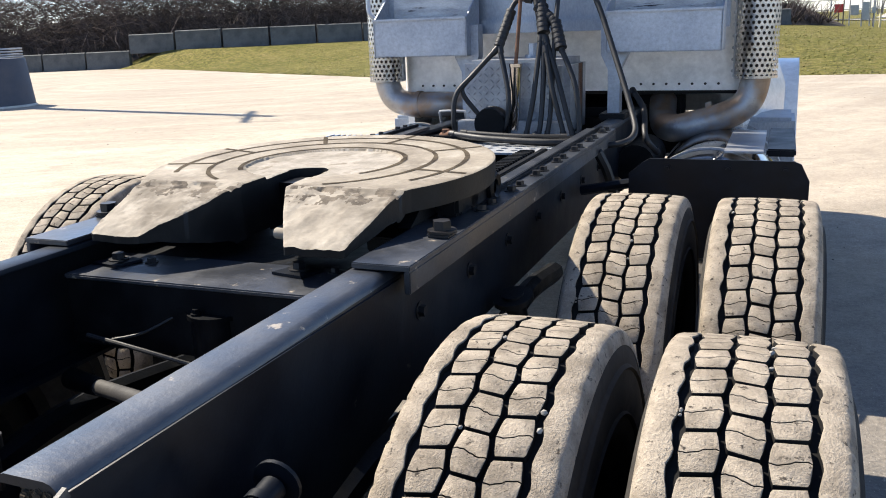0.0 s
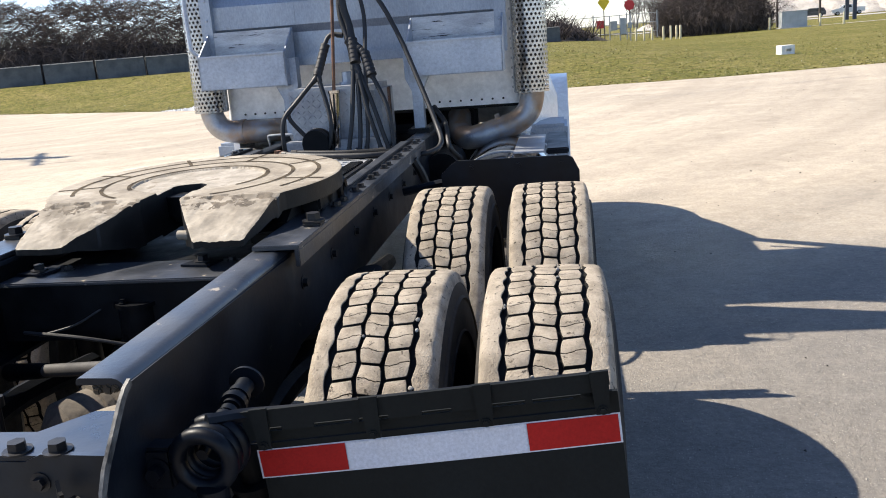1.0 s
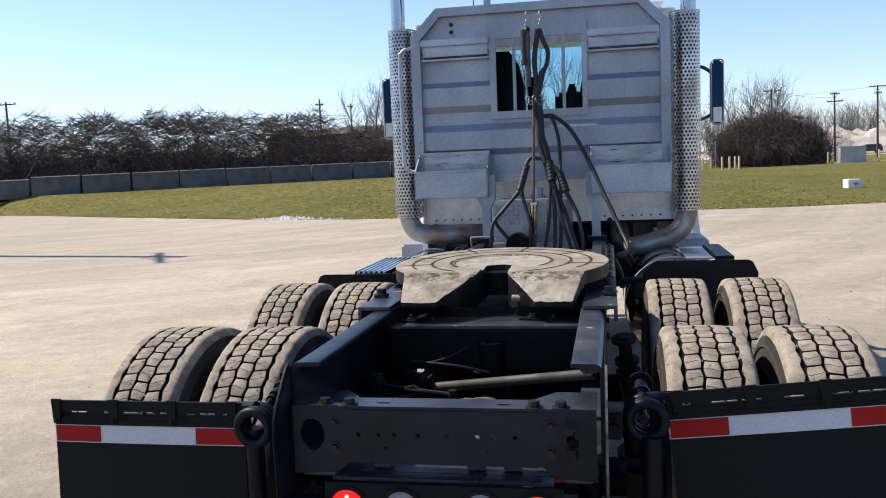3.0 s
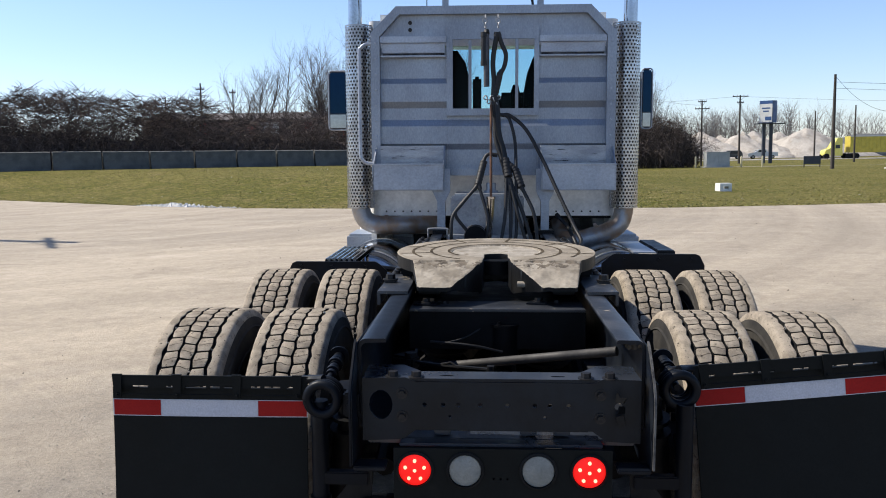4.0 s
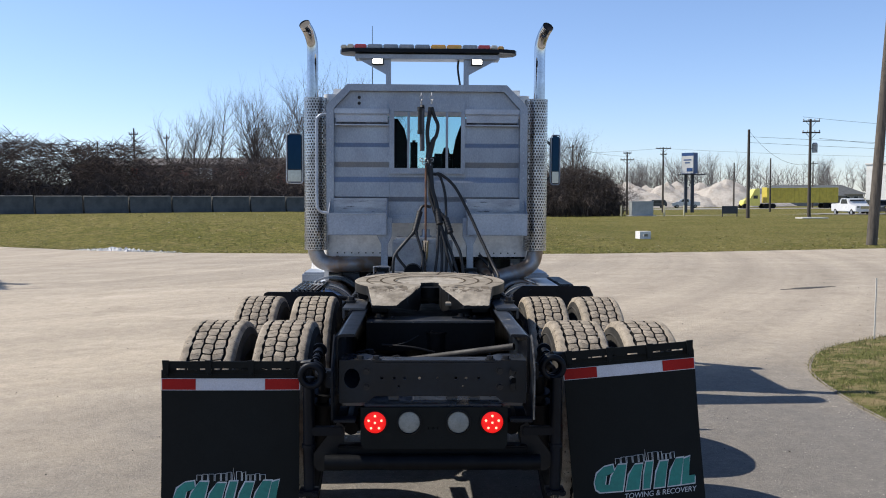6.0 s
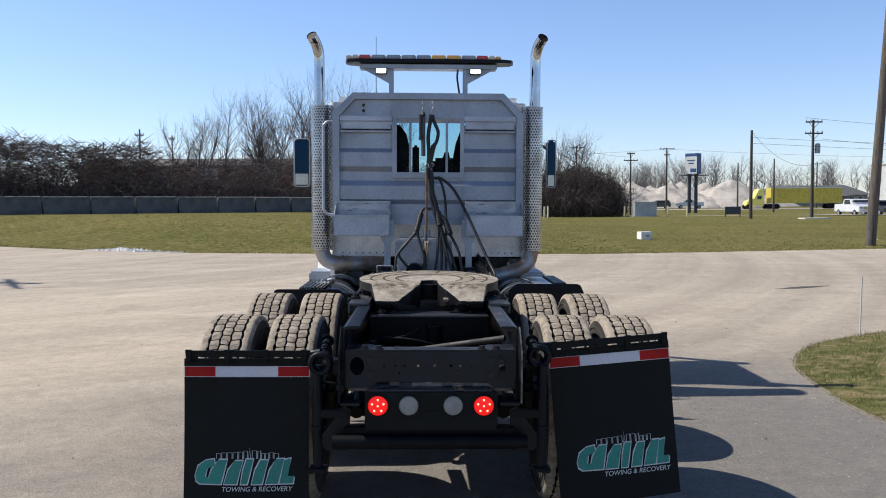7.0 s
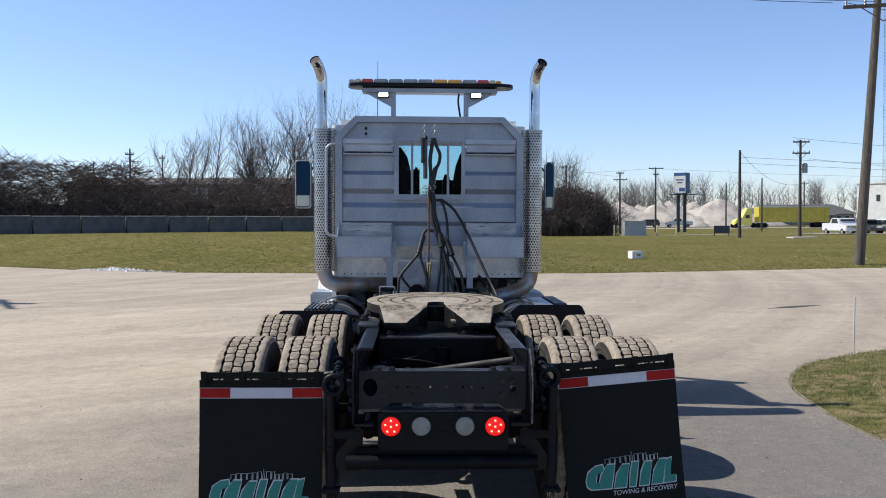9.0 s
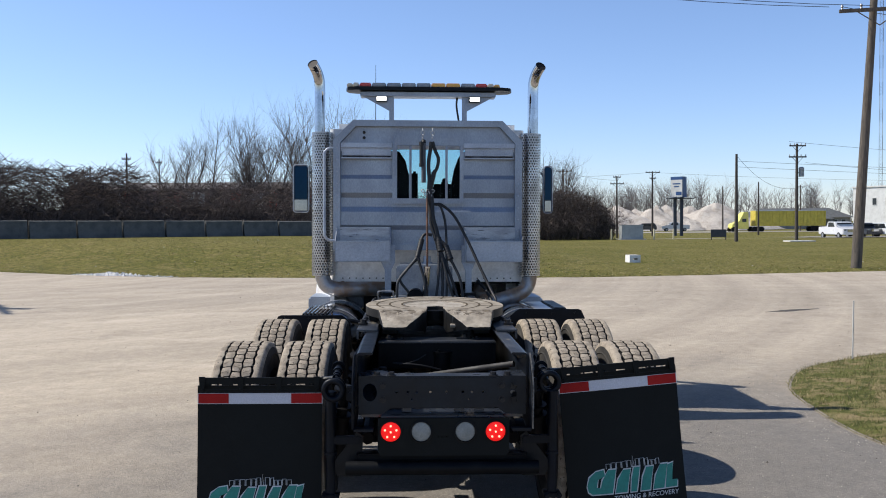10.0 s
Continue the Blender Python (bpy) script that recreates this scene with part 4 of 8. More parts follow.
    while x < u1 - 0.15:
        mid = 1 - abs((x - (u0 + u1) / 2 - 0.02) / ((u1 - u0) / 2))
        hgt = 0.012 + 0.034 * mid * rnd.uniform(0.4, 1.0)
        w = rnd.uniform(0.022, 0.04)
        pts += [(x, vt - 0.004), (x, vt - 0.012 - hgt), (x + w, vt - 0.012 - hgt - rnd.choice((0, 0.006))), (x + w, vt - 0.004)]
        if abs(x + w - (u0 + u1) / 2 - 0.02) < 0.025:
            pts += [(x + w + 0.008, vt - 0.004), (x + w + 0.016, vt - 0.072), (x + w + 0.026, vt - 0.004)]
            x += 0.03
        x += w + 0.008
    tube(b, [sheet(u if s > 0 else 1 - u, v, -0.003) for u, v in pts], 0.0016, 4, 1)
    part("skyline_outline", b, "logo_white", flap)
    cu = bpy.data.curves.new("lettering", "FONT")
    cu.body, cu.size, cu.align_x, cu.align_y, cu.extrude, cu.shear = "TOWING & RECOVERY", 0.033, "CENTER", "CENTER", 0.0006, 0.2
    cu.materials.append(M["logo_white"])
    tmp_ob = bpy.data.objects.new("lettering_curve", cu)
    scene.collection.objects.link(tmp_ob)
    bpy.context.view_layer.update()
    me = bpy.data.meshes.new_from_object(tmp_ob.evaluated_get(bpy.context.evaluated_depsgraph_get()))
    bpy.data.objects.remove(tmp_ob)
    uc = (u0 + u1) / 2 + 0.1
    uu, vv = (uc if s > 0 else 1 - uc), vb + 0.031
    p, px, pz = sheet(uu, vv, -0.003), sheet(uu + 0.01 * s, vv, -0.003), sheet(uu, vv - 0.01, -0.003)
    ax, az = (px - p).normalized(), (pz - p).normalized()
    ay = ax.cross(az)
    rot = Matrix((ax, az, ay)).transposed().to_4x4()
    txt = new("lettering", me)
    txt.parent = flap
    txt.matrix_basis = Matrix.Translation(p) @ rot
    return flap


mud_flap(-1, 0.871, 0.871, 0.0, "black rubber mud flap with red and silver tape and green emblem")
mud_flap(1, 0.903, 0.952, 0.0, "black rubber mud flap hanging askew, taped edge, green emblem")

# sprung hanger bolts with washers, running forward from the coils
for s in (-1, 1):
    bm = bmesh.new()
    a, b = Vector((s * 0.53, 0.02, 0.905)), Vector((s * 0.53, 0.24, 0.938))
    d = (b - a).normalized()
    cyl(bm, a, b, 0.010, n=14)
    for k, r in ((0.3, 0.017), (0.42, 0.02), (0.52, 0.017), (0.66, 0.025), (0.78, 0.021)):
        q = a.lerp(b, k)
        cyl(bm, q, q + d * 0.014, r, n=16)
    cyl(bm, a.lerp(b, 0.62), a.lerp(b, 0.97), 0.018, n=16)
    cyl(bm, b, b + d * 0.006, 0.034, n=20)
    part("hanger_bolt", bm, "black_paint", truck, "black sprung hanger bolt with washers")

# torn, bent bracket at the kerb-side end of the crossmember
for pts, y, z, turn in (([(0, 0), (0.03, 0.004), (0.042, 0.022), (0.02, 0.018), (0.006, 0.032)], -0.075, 0.885, -50), ([(0, 0), (0.045, -0.008), (0.04, 0.014), (0.012, 0.02)], -0.07, 0.85, 35), ([(0, 0), (0.012, -0.03), (0.03, -0.02), (0.024, 0.008)], -0.068, 0.84, -20)):
    bm = bmesh.new()
    prism(bm, pts, pose(0.335, y, z, 90, 0, turn), 0.006)
    part("torn_bracket", bm, "dark_steel", truck, "torn steel bracket, edges bare")

# axles, differentials, suspension
for y in (Y_REAR, Y_FRONT):
    bm = bmesh.new()
    cyl(bm, (-0.95, y, 0.51), (0.95, y, 0.51), 0.065, n=20)
    tmp = bmesh.new()
    bmesh.ops.create_uvsphere(tmp, u_segments=20, v_segments=12, radius=0.2, matrix=pose(0.05, y, 0.53) @ Matrix.Diagonal((0.95, 1.05, 1, 1)))
    tmp.verts.index_update()
    place(bm, tmp, Matrix.Identity(4))
    cyl(bm, (0.05, y + 0.15, 0.56), (0.05, y + 0.42, 0.6), 0.1, 0.06, 16)
    axle = part("drive_axle", bm, "grease", truck, "greasy black drive axle")
    # dusty housing of the gears on top of the axle
    bm = bmesh.new()
    lathe(bm, [(0.0, -0.12), (0.07, -0.12), (0.105, -0.1), (0.108, -0.01), (0.117, -0.008), (0.117, 0.012), (0.108, 0.014), (0.1, 0.1), (0.06, 0.13), (0.0, 0.13)], pose(-0.04, y + 0.02, 0.65, 90, 0, -35), 28)
    part("gear_housing", bm, "dusty_can", axle, "round gear housing caked in tan dust")
    for s in (-1, 1):
        bm = bmesh.new()
        for k in range(4):
            lathe(bm, [(0.085, 0), (0.115, 0.025), (0.085, 0.05)], pose(s * 0.24, y - 0.36, 0.62 + 0.05 * k), 24)
        lathe(bm, [(0.0, 0.2), (0.095, 0.2), (0.095, 0.225), (0.07, 0.235), (0.0, 0.235)], pose(s * 0.24, y - 0.36, 0.62), 24, 1)
        part("air_spring", bm, ["rubber", "ramp_dirt"], truck, "rubber air spring with a dusty top plate")
        bm = bmesh.new()
        a, b = Vector((s * 0.55, y - 0.30, 0.42)), Vector((s * 0.50, y - 0.40, 0.84))
        cyl(bm, a, a.lerp(b, 0.6), 0.042, n=16)
        cyl(bm, a.lerp(b, 0.55), b, 0.028, n=16)
        for k in (0.6, 0.72, 0.95):
            q = a.lerp(b, k)
            cyl(bm, q, q + (b - a).normalized() * 0.014, 0.052, n=16)
        part("shock_absorber", bm, "dark_steel", truck, "black shock absorber beside the frame rail")
        bm = bmesh.new()
        tube(bm, [(s * 0.37, y + 0.55, 0.62), (s * 0.38, y + 0.1, 0.66), (s * 0.38, y - 0.42, 0.57)], 0.035, 8)
        part("trailing_arm", bm, "grease", truck)
bm = bmesh.new()
cyl(bm, (0.05, 1.2, 0.6), (0.05, 1.6, 0.58), 0.05)
cyl(bm, (0.03, 2.2, 0.62), (0.0, 5.0, 0.7), 0.055)
part("drive_shaft", bm, "grease", truck)
# rods and pipes in the open bay behind the fifth wheel
bm = bmesh.new()
cyl(bm, (-0.167, 0.656, 0.807), (0.40, 0.352, 0.937), 0.0165, n=16)
rod = part("torque_rod", bm, "rod_paint", truck, "bare grey cross rod")
# thicker end of the rod, near black
bm = bmesh.new()
cyl(bm, (-0.32, 0.738, 0.772), (-0.155, 0.65, 0.81), 0.024, 0.019, n=16)
part("rod_end", bm, "grease", rod, "black rod end")
bm = bmesh.new()
tube(bm, [(-0.22, 0.74, 0.87), (-0.13, 0.76, 0.89), (-0.06, 0.79, 0.925), (0.0, 0.81, 0.95)], 0.0032, 6)
tube(bm, [(-0.26, 0.74, 0.88), (-0.1, 0.72, 0.87), (0.02, 0.74, 0.84)], 0.005, 8)
part("air_line", bm, "hose", truck)
bm = bmesh.new()
cyl(bm, (0.03, 0.81, 0.78), (0.03, 0.81, 0.93), 0.055, n=20)
cyl(bm, (0.03, 0.81, 0.93), (0.03, 0.81, 0.94), 0.062, n=20)
for a in (0, 2.1, 4.2):
    bolt(bm, (0.03 + 0.046 * math.cos(a), 0.81 + 0.046 * math.sin(a), 0.94), r=0.007, h=0.009)
part("air_valve", bm, "grease", truck)
bm = bmesh.new()
tube(bm, [(-0.31, 0.45, 0.872), (-0.19, 0.38, 0.875), (-0.028, 0.293, 0.884)], 0.006, 6, 1)
tube(bm, [(-0.2, 0.386, 0.878), (-0.165, 0.365, 0.89), (-0.13, 0.35, 0.872)], 0.004, 6, 1)
cyl(bm, (-0.028, 0.293, 0.89), (-0.028, 0.293, 0.8), 0.005, n=8)
cyl(bm, (-0.028, 0.293, 0.875), (-0.028, 0.293, 0.897), 0.013, n=10)
box(bm, (-0.33, 0.46, 0.868), (0.09, 0.06, 0.05), 0.008, (0, 0, -28))
cyl(bm, (-0.31, 0.45, 0.89), (-0.31, 0.45, 0.905), 0.022, n=12)
part("levelling_valve", bm, "dark_steel", truck)
for y0, z1 in ((1.9, 1.0), (2.9, 1.03)):
    bm = bmesh.new()
    span(bm, -0.415, 0.415, y0, y0 + 0.09, 0.80, z1, 0.008)
    part("crossmember", bm, "grease", truck)
# low cross plate in front of the bay, with bolt heads
bm = bmesh.new()
span(bm, -0.345, 0.345, 0.78, 0.97, 0.99, 1.0, 0.003)
cross_plate = part("cross_plate", bm, "rail_paint", truck, "black cross plate with hex bolts")
bm = bmesh.new()
span(bm, -0.345, 0.345, 0.785, 0.795, 0.84, 0.99, 0.002)
part("cross_web", bm, "grease", truck)
for x, y in ((-0.285, 0.888), (0.168, 0.922)):
    bm = bmesh.new()
    prism(bm, [(-0.05, -0.03), (0.03, -0.045), (0.05, 0.02), (-0.02, 0.04)], pose(x, y, 1.001), 0.006)
    part("bolt_pad", bm, "black_paint", cross_plate)
    put_bolt(cross_plate, (x, y, 1.007), size=0.82)
    put_bolt(cross_plate, (x + 0.075, y + 0.02, 1.0), size=0.55)

# mounting angles on the rails with bolts, and the toothed slide
for s in (-1, 1):
    bm = bmesh.new()
    span(bm, s * 0.352, s * 0.475, 0.81, 2.95, 1.054, 1.066, 0.002)
    span(bm, s * 0.462, s * 0.475, 0.81, 2.95, 1.01, 1.054, 0.002)
    angle = part("mounting_angle", bm, "rail_paint", truck)
    bm = bmesh.new()
    span(bm, s * 0.405, s * 0.418, 1.25, 2.95, 1.066, 1.078, 0.003)
    part("guide_strip", bm, "black_paint", truck)
    for k in range(7):
        put_bolt(angle, (s * 0.447, 1.31 + 0.25 * k, 1.066), size=0.72)
        put_bolt(angle, (s * 0.447, 1.39 + 0.25 * k, 1.066), size=0.66)
        put_bolt(angle, (s * 0.43, 0.95 + 0.31 * k, 0.93), (s, 0, 0), 0.7)
    bm = bmesh.new()
    box(bm, (s * 0.447, 1.05, 1.071), (0.052, 0.052, 0.009), 0.003)
    part("square_washer", bm, "bolt", angle)
    put_bolt(angle, (s * 0.447, 1.05, 1.076), size=1.15)
    bm = bmesh.new()
    span(bm, s * 0.24, s * 0.335, 1.1, 2.38, 1.005, 1.04, 0.004)
    for k in range(21):
        span(bm, s * 0.245, s * 0.30, 1.72 + k * 0.03, 1.735 + k * 0.03, 1.04, 1.063, 0.002)
    span(bm, s * 0.31, s * 0.335, 1.6, 2.38, 1.04, 1.063, 0.004)
    part("slide_rack", bm, "dark_steel", truck, "toothed fifth wheel slide rail")
for s in (-1, 1):
    bm = bmesh.new()
    prism(bm, [(1.08, 1.07), (1.62, 1.07), (1.52, 1.11), (1.44, 1.125), (1.24, 1.12), (1.14, 1.1)], Matrix(((0, 0, s, s * 0.33), (1, 0, 0, 0), (0, 1, 0, 0), (0, 0, 0, 1))), 0.03)
    cyl(bm, (s * 0.30, 1.34, 1.095), (s * 0.42, 1.34, 1.095), 0.03, n=16)
    span(bm, s * 0.36, s * 0.42, 1.22, 1.44, 1.067, 1.115, 0.008)
    ring(bm, (s * 0.425, 1.47, 1.095), (1, 0, 0), 0.03, 0.012, 16, 6)
    part("fifth_wheel_bracket", bm, "grease", truck)
bm = bmesh.new()
span(bm, -0.24, 0.24, 1.25, 1.42, 1.05, 1.11, 0.01)
span(bm, -0.345, 0.345, 0.97, 2.1, 0.985, 0.995, 0.002)
part("lock_housing", bm, "grease", truck)
bm = bmesh.new()
cyl(bm, (0.085, 0.975, 1.07), (0.17, 0.965, 1.068), 0.0125, n=14)
part("release_bar", bm, "ramp_dirt", truck, "dusty stub of the release bar")

# fifth wheel plate: disc with rear ramps, open throat and grease grooves
KX, KY, KZ = 0.0, 1.355, 1.166
TIP = 0.031   # the unladen plate tips back a little


def plate_sdf(x, y):
    d = math.hypot(x, y) - 0.447
    half = float(np.interp(y, (-0.51, -0.29, -0.05), (0.318, 0.352, 0.438)))
    d = min(d, max(abs(x) - half, -0.51 - y + 0.006 * noise.noise((x * 28, 3, 1)), y + 0.02))
    w = float(np.interp(y, (-0.51, -0.4, -0.29, -0.13), (0.182, 0.118, 0.06, 0.052)))
    throat = abs(x) - w if y < -0.09 else math.hypot(x, y + 0.09) - 0.055
    return max(d, -throat)


RAMP = -0.285


def plate_height(x, y):
    z = 0.0
    if y < RAMP:
        z -= (RAMP - y) * (0.27 + 0.45 * (RAMP - y) * 0.5)
        z += 0.005 * noise.noise((x * 16, y * 16, 1)) + 0.0018 * noise.noise((x * 75, y * 75, 5))
        if y > RAMP - 0.03:
            z -= 0.009 * max(0.0, noise.noise((x * 30, y * 45, 9)) + 0.3)
    elif math.hypot(x, y) < 0.2 + 0.006 * noise.noise((x * 14, y * 14, 2)):
        z -= 0.006 - 0.002 * noise.noise((x * 20, y * 20, 3))
    return z + TIP * y


def fifth_wheel():
    bm = bmesh.new()
    step = 0.0043
    n0, n1 = int(0.46 / step), int(0.5 / step)
    idx = {}

    def vert(i, j):
        if (i, j) not in idx:
            x, y = i * step, j * step
            z = plate_height(x, y)
            idx[i, j] = bm.verts.new((KX + x, KY + y, KZ + z))
        return idx[i, j]
    for i in range(-n0 - 1, n0 + 1):
        for j in range(-n1 - 1, n0 + 1):
            cx, cy = (i + 0.5) * step, (j + 0.5) * step
            if plate_sdf(cx, cy) < 0:
                f = bm.faces.new((vert(i, j), vert(i + 1, j), vert(i + 1, j + 1), vert(i, j + 1)))
                ramp = cy < RAMP
                f.material_index = 1 if ramp else 0
                if RAMP - 0.07 < cy < RAMP + 0.012 and noise.noise((cx * 24, cy * 34, 7)) + 0.35 * noise.noise((cx * 80, cy * 80, 3)) > -0.03 + 3.6 * abs(cy - RAMP + 0.02):
                    f.material_index = 5
                elif not ramp and math.hypot(cx, cy) < 0.2 + 0.006 * noise.noise((cx * 14, cy * 14, 2)):
                    f.material_index = 4
    rim = [e for e in bm.edges if len(e.link_faces) == 1]
    for v in {v for e in rim for v in e.verts}:
        x, y = v.co.x - KX, v.co.y - KY
        for _ in range(4):
            d, e = plate_sdf(x, y), 0.0015
            gx = (plate_sdf(x + e, y) - plate_sdf(x - e, y)) / (2 * e)
            gy = (plate_sdf(x, y + e) - plate_sdf(x, y - e)) / (2 * e)
            q = max(0.4, gx * gx + gy * gy)
            x, y = x - gx * d / q, y - gy * d / q
        v.co = (KX + x, KY + y, KZ + plate_height(x, y) - 0.002)
    ext = bmesh.ops.extrude_edge_only(bm, edges=rim)
    low = [g for g in ext["geom"] if isinstance(g, bmesh.types.BMVert)]
    for v in low:
        y = v.co.y - KY
        inside = abs(v.co.x - KX) < 0.2 and y < 0.0
        v.co.z -= 0.016 + (0.11 if inside else 0.035) * max(0.0, min(1.0, (y + 0.51) / 0.2))
    lows = set(low)
    for f in bm.faces:
        if any(v in lows for v in f.verts):
            f.material_index = 3
    plate_ob = part("fifth_wheel_plate", bm, ["plate_top", "ramp_dirt", "groove", "dark_steel", "plate_core", "caked"], truck, "dusty fifth wheel plate with grease grooves and caked ramps", 50)
    # grease-filled grooves: three rings and short rays
    runs = [[(r * math.cos(math.radians(a)), r * math.sin(math.radians(a))) for a in range(a0, a1 + 1, 3)] for r, a0, a1 in ((0.213, -38, 222), (0.293, -62, 240), (0.375, -30, 210))]
    for ray in (-12, 38, 80, 118, 160, 192):
        c, q = math.cos(math.radians(ray)), math.sin(math.radians(ray))
        runs.append([(r * c, r * q) for r in (0.3, 0.335, 0.37, 0.405, 0.436)])
    for run in runs:
        run = [p for p in run if p[1] > RAMP + 0.012 and plate_sdf(*p) < -0.008]
        if len(run) < 2:
            continue
        bm = bmesh.new()
        prev = None
        for k, (x, y) in enumerate(run):
            a, b = run[max(0, k - 1)], run[min(len(run) - 1, k + 1)]
            t = Vector((b[0] - a[0], b[1] - a[1])).normalized()
            w = 0.0062 * (1 + 0.35 * noise.noise((x * 30, y * 30, 4)))
            pair = [bm.verts.new((KX + x + e * -t.y * w, KY + y + e * t.x * w, KZ + TIP * y + 0.0012)) for e in (-1, 1)]
            if prev:
                bm.faces.new((prev[0], pair[0], pair[1], prev[1]))
            prev = pair
        part("grease_groove", bm, "groove", plate_ob)


fifth_wheel()
# underside ribs of the plate
bm = bmesh.new()
for s in (-1, 1):
    prism(bm, [(-0.34, -0.03), (0.28, -0.04), (0.24, -0.075), (-0.2, -0.1)], Matrix(((0, 0, s, KX + s * 0.28), (1, 0, 0, KY), (0, 1, 0, KZ), (0, 0, 0, 1))), 0.025)
    prism(bm, [(0.0, 0.0), (0.1, 0.0), (0.06, -0.05), (0.0, -0.06)], Matrix(((s, 0, 0, KX + s * 0.33), (0, 0, 1, KY - 0.05), (0, 1, 0, KZ - 0.04), (0, 0, 0, 1))), 0.1)
lathe(bm, [(0.05, -0.03), (0.13, -0.03), (0.13, -0.09), (0.05, -0.09)], pose(KX, KY - 0.02, KZ), 32, closed=True)
part("plate_rib", bm, "grease", truck)

# deck, front flaps and tanks behind the cab
bm = bmesh.new()
plate(bm, [(-0.36, 2.62), (0.36, 2.62), (0.36, 3.32), (-0.36, 3.32)], [circle_pts(-0.3 + 0.06 * i, 2.68 + 0.06 * j, 0.017, n=8) for i in range(11) for j in range(10)], pose(0, 0, 0.998), 0.008)
part("deck_plate", bm, "alu_scratched", truck, "perforated aluminium deck plate, worn")
for s in (-1, 1):
    bm = bmesh.new()
    prof = [(0.62, 0.80), (0.62, 0.99), (0.665, 1.03), (0.69, 1.045), (1.155, 1.045), (1.178, 1.035), (1.205, 0.98), (1.205, 0.70), (0.66, 0.70)]
    prism(bm, [(s * a, b - (0.062 if s < 0 else 0.014)) for a, b in prof], Matrix(((1, 0, 0, 0), (0, 0, 1, 2.40), (0, 1, 0, 0), (0, 0, 0, 1))), 0.012)
    tube(bm, [(s * 0.44, 2.45, 0.9), (s * 0.7, 2.45, 0.94), (s * 1.15, 2.45, 0.94)], 0.018, 8)
    for x in (0.75, 0.95, 1.13):
        bolt(bm, (s * x, 2.40, 1.0 if s > 0 else 0.955), (0, -1, 0), 0.008, 0.006)
    part("front_flap", bm, "black_paint", truck, "black front quarter flap with clipped corners")
    # polished tank slung on the rail under the cab
    bm = bmesh.new()
    lathe(bm, [(0.0, -0.05), (0.12, -0.045), (0.24, -0.02), (0.285, 0.0), (0.3, 0.03), (0.3, 1.25), (0.28, 1.3), (0.0, 1.34)], pose(s * 0.84, 2.95, 0.66, -90), 48)
    part("fuel_tank", bm, "chrome", truck, "polished round fuel tank")
    for yy in (3.15, 3.95):
        bm = bmesh.new()
        lathe(bm, [(0.301, -0.025), (0.306, -0.025), (0.306, 0.025), (0.301, 0.025)], pose(s * 0.84, yy, 0.66, -90), 48)
        part("tank_strap", bm, "galv", truck)
    if s > 0:
        bm = bmesh.new()
        span(bm, s * 0.9, s * 1.05, 3.0, 3.7, 0.965, 0.975, 0.002)
        part("step_plate", bm, "tread_plate", truck, "diamond tread step plate")
        bm = bmesh.new()
        span(bm, 1.06, 1.17, 3.0, 3.7, 0.955, 0.985, 0.006)
        part("deck_step", bm, "black_paint", truck)
    # battery box in front of the tank
    bm = bmesh.new()
    span(bm, s * 0.62, s * 1.18, 4.36, 4.84, 0.42, 0.96, 0.02)
    part("battery_box", bm, "alu", truck)
bm = bmesh.new()
for k in range(7):
    prism(bm, [(-1.012 + 0.031 * k, 0.962), (-0.992 + 0.031 * k, 0.962), (-0.998 + 0.031 * k, 0.985), (-1.006 + 0.031 * k, 0.985)], Matrix(((1, 0, 0, 0), (0, 0, 1, 2.53), (0, 1, 0, 0), (0, 0, 0, 1))), 0.72)
for yy in (2.6, 3.15):
    span(bm, -1.02, -0.8, yy, yy + 0.03, 0.945, 0.962, 0.002)
part("step_grating", bm, "chrome", truck, "bright ribbed aluminium step over the tank")

# hydraulic oil tank with tread plate face, filler cap and a lower valve
tank = bmesh.new()
span(tank, -0.285, 0.21, 3.235, 3.62, 0.98, 1.338, 0.028)
oil = part("oil_tank", tank, "tank_alu", truck, "aluminium oil tank with a brown drip stain")
bm = bmesh.new()
span(bm, -0.278, 0.16, 3.223, 3.233, 1.0, 1.327, 0.002)
for i in range(15):
    for j in range(11):
        cx, cz = -0.262 + 0.0292 * i, 1.02 + 0.028 * j
        ca, sa = (0.7071, 0.7071) if (i + j) % 2 else (0.7071, -0.7071)
        tip = [bm.verts.new((cx + ca * u - sa * w, 3.2225, cz + sa * u + ca * w)) for u, w in ((-0.014, 0), (0, -0.0035), (0.014, 0), (0, 0.0035))]
        mid = bm.verts.new((cx, 3.2185, cz))
        for q in range(4):
            bm.faces.new((tip[q], tip[(q + 1) % 4], mid))
part("tank_face", bm, "tank_alu", oil, "diamond tread plate panel")
bm = bmesh.new()
span(bm, -0.3, 0.24, 3.16, 3.222, 1.004, 1.07, 0.005)
part("tank_ledge", bm, "tank_alu", oil)
bm = bmesh.new()
cyl(bm, (-0.01, 3.48, 1.338), (-0.01, 3.48, 1.352), 0.05, n=20)
cyl(bm, (-0.01, 3.48, 1.352), (-0.01, 3.48, 1.405), 0.034, n=8)
part("filler_cap", bm, "alu", oil)
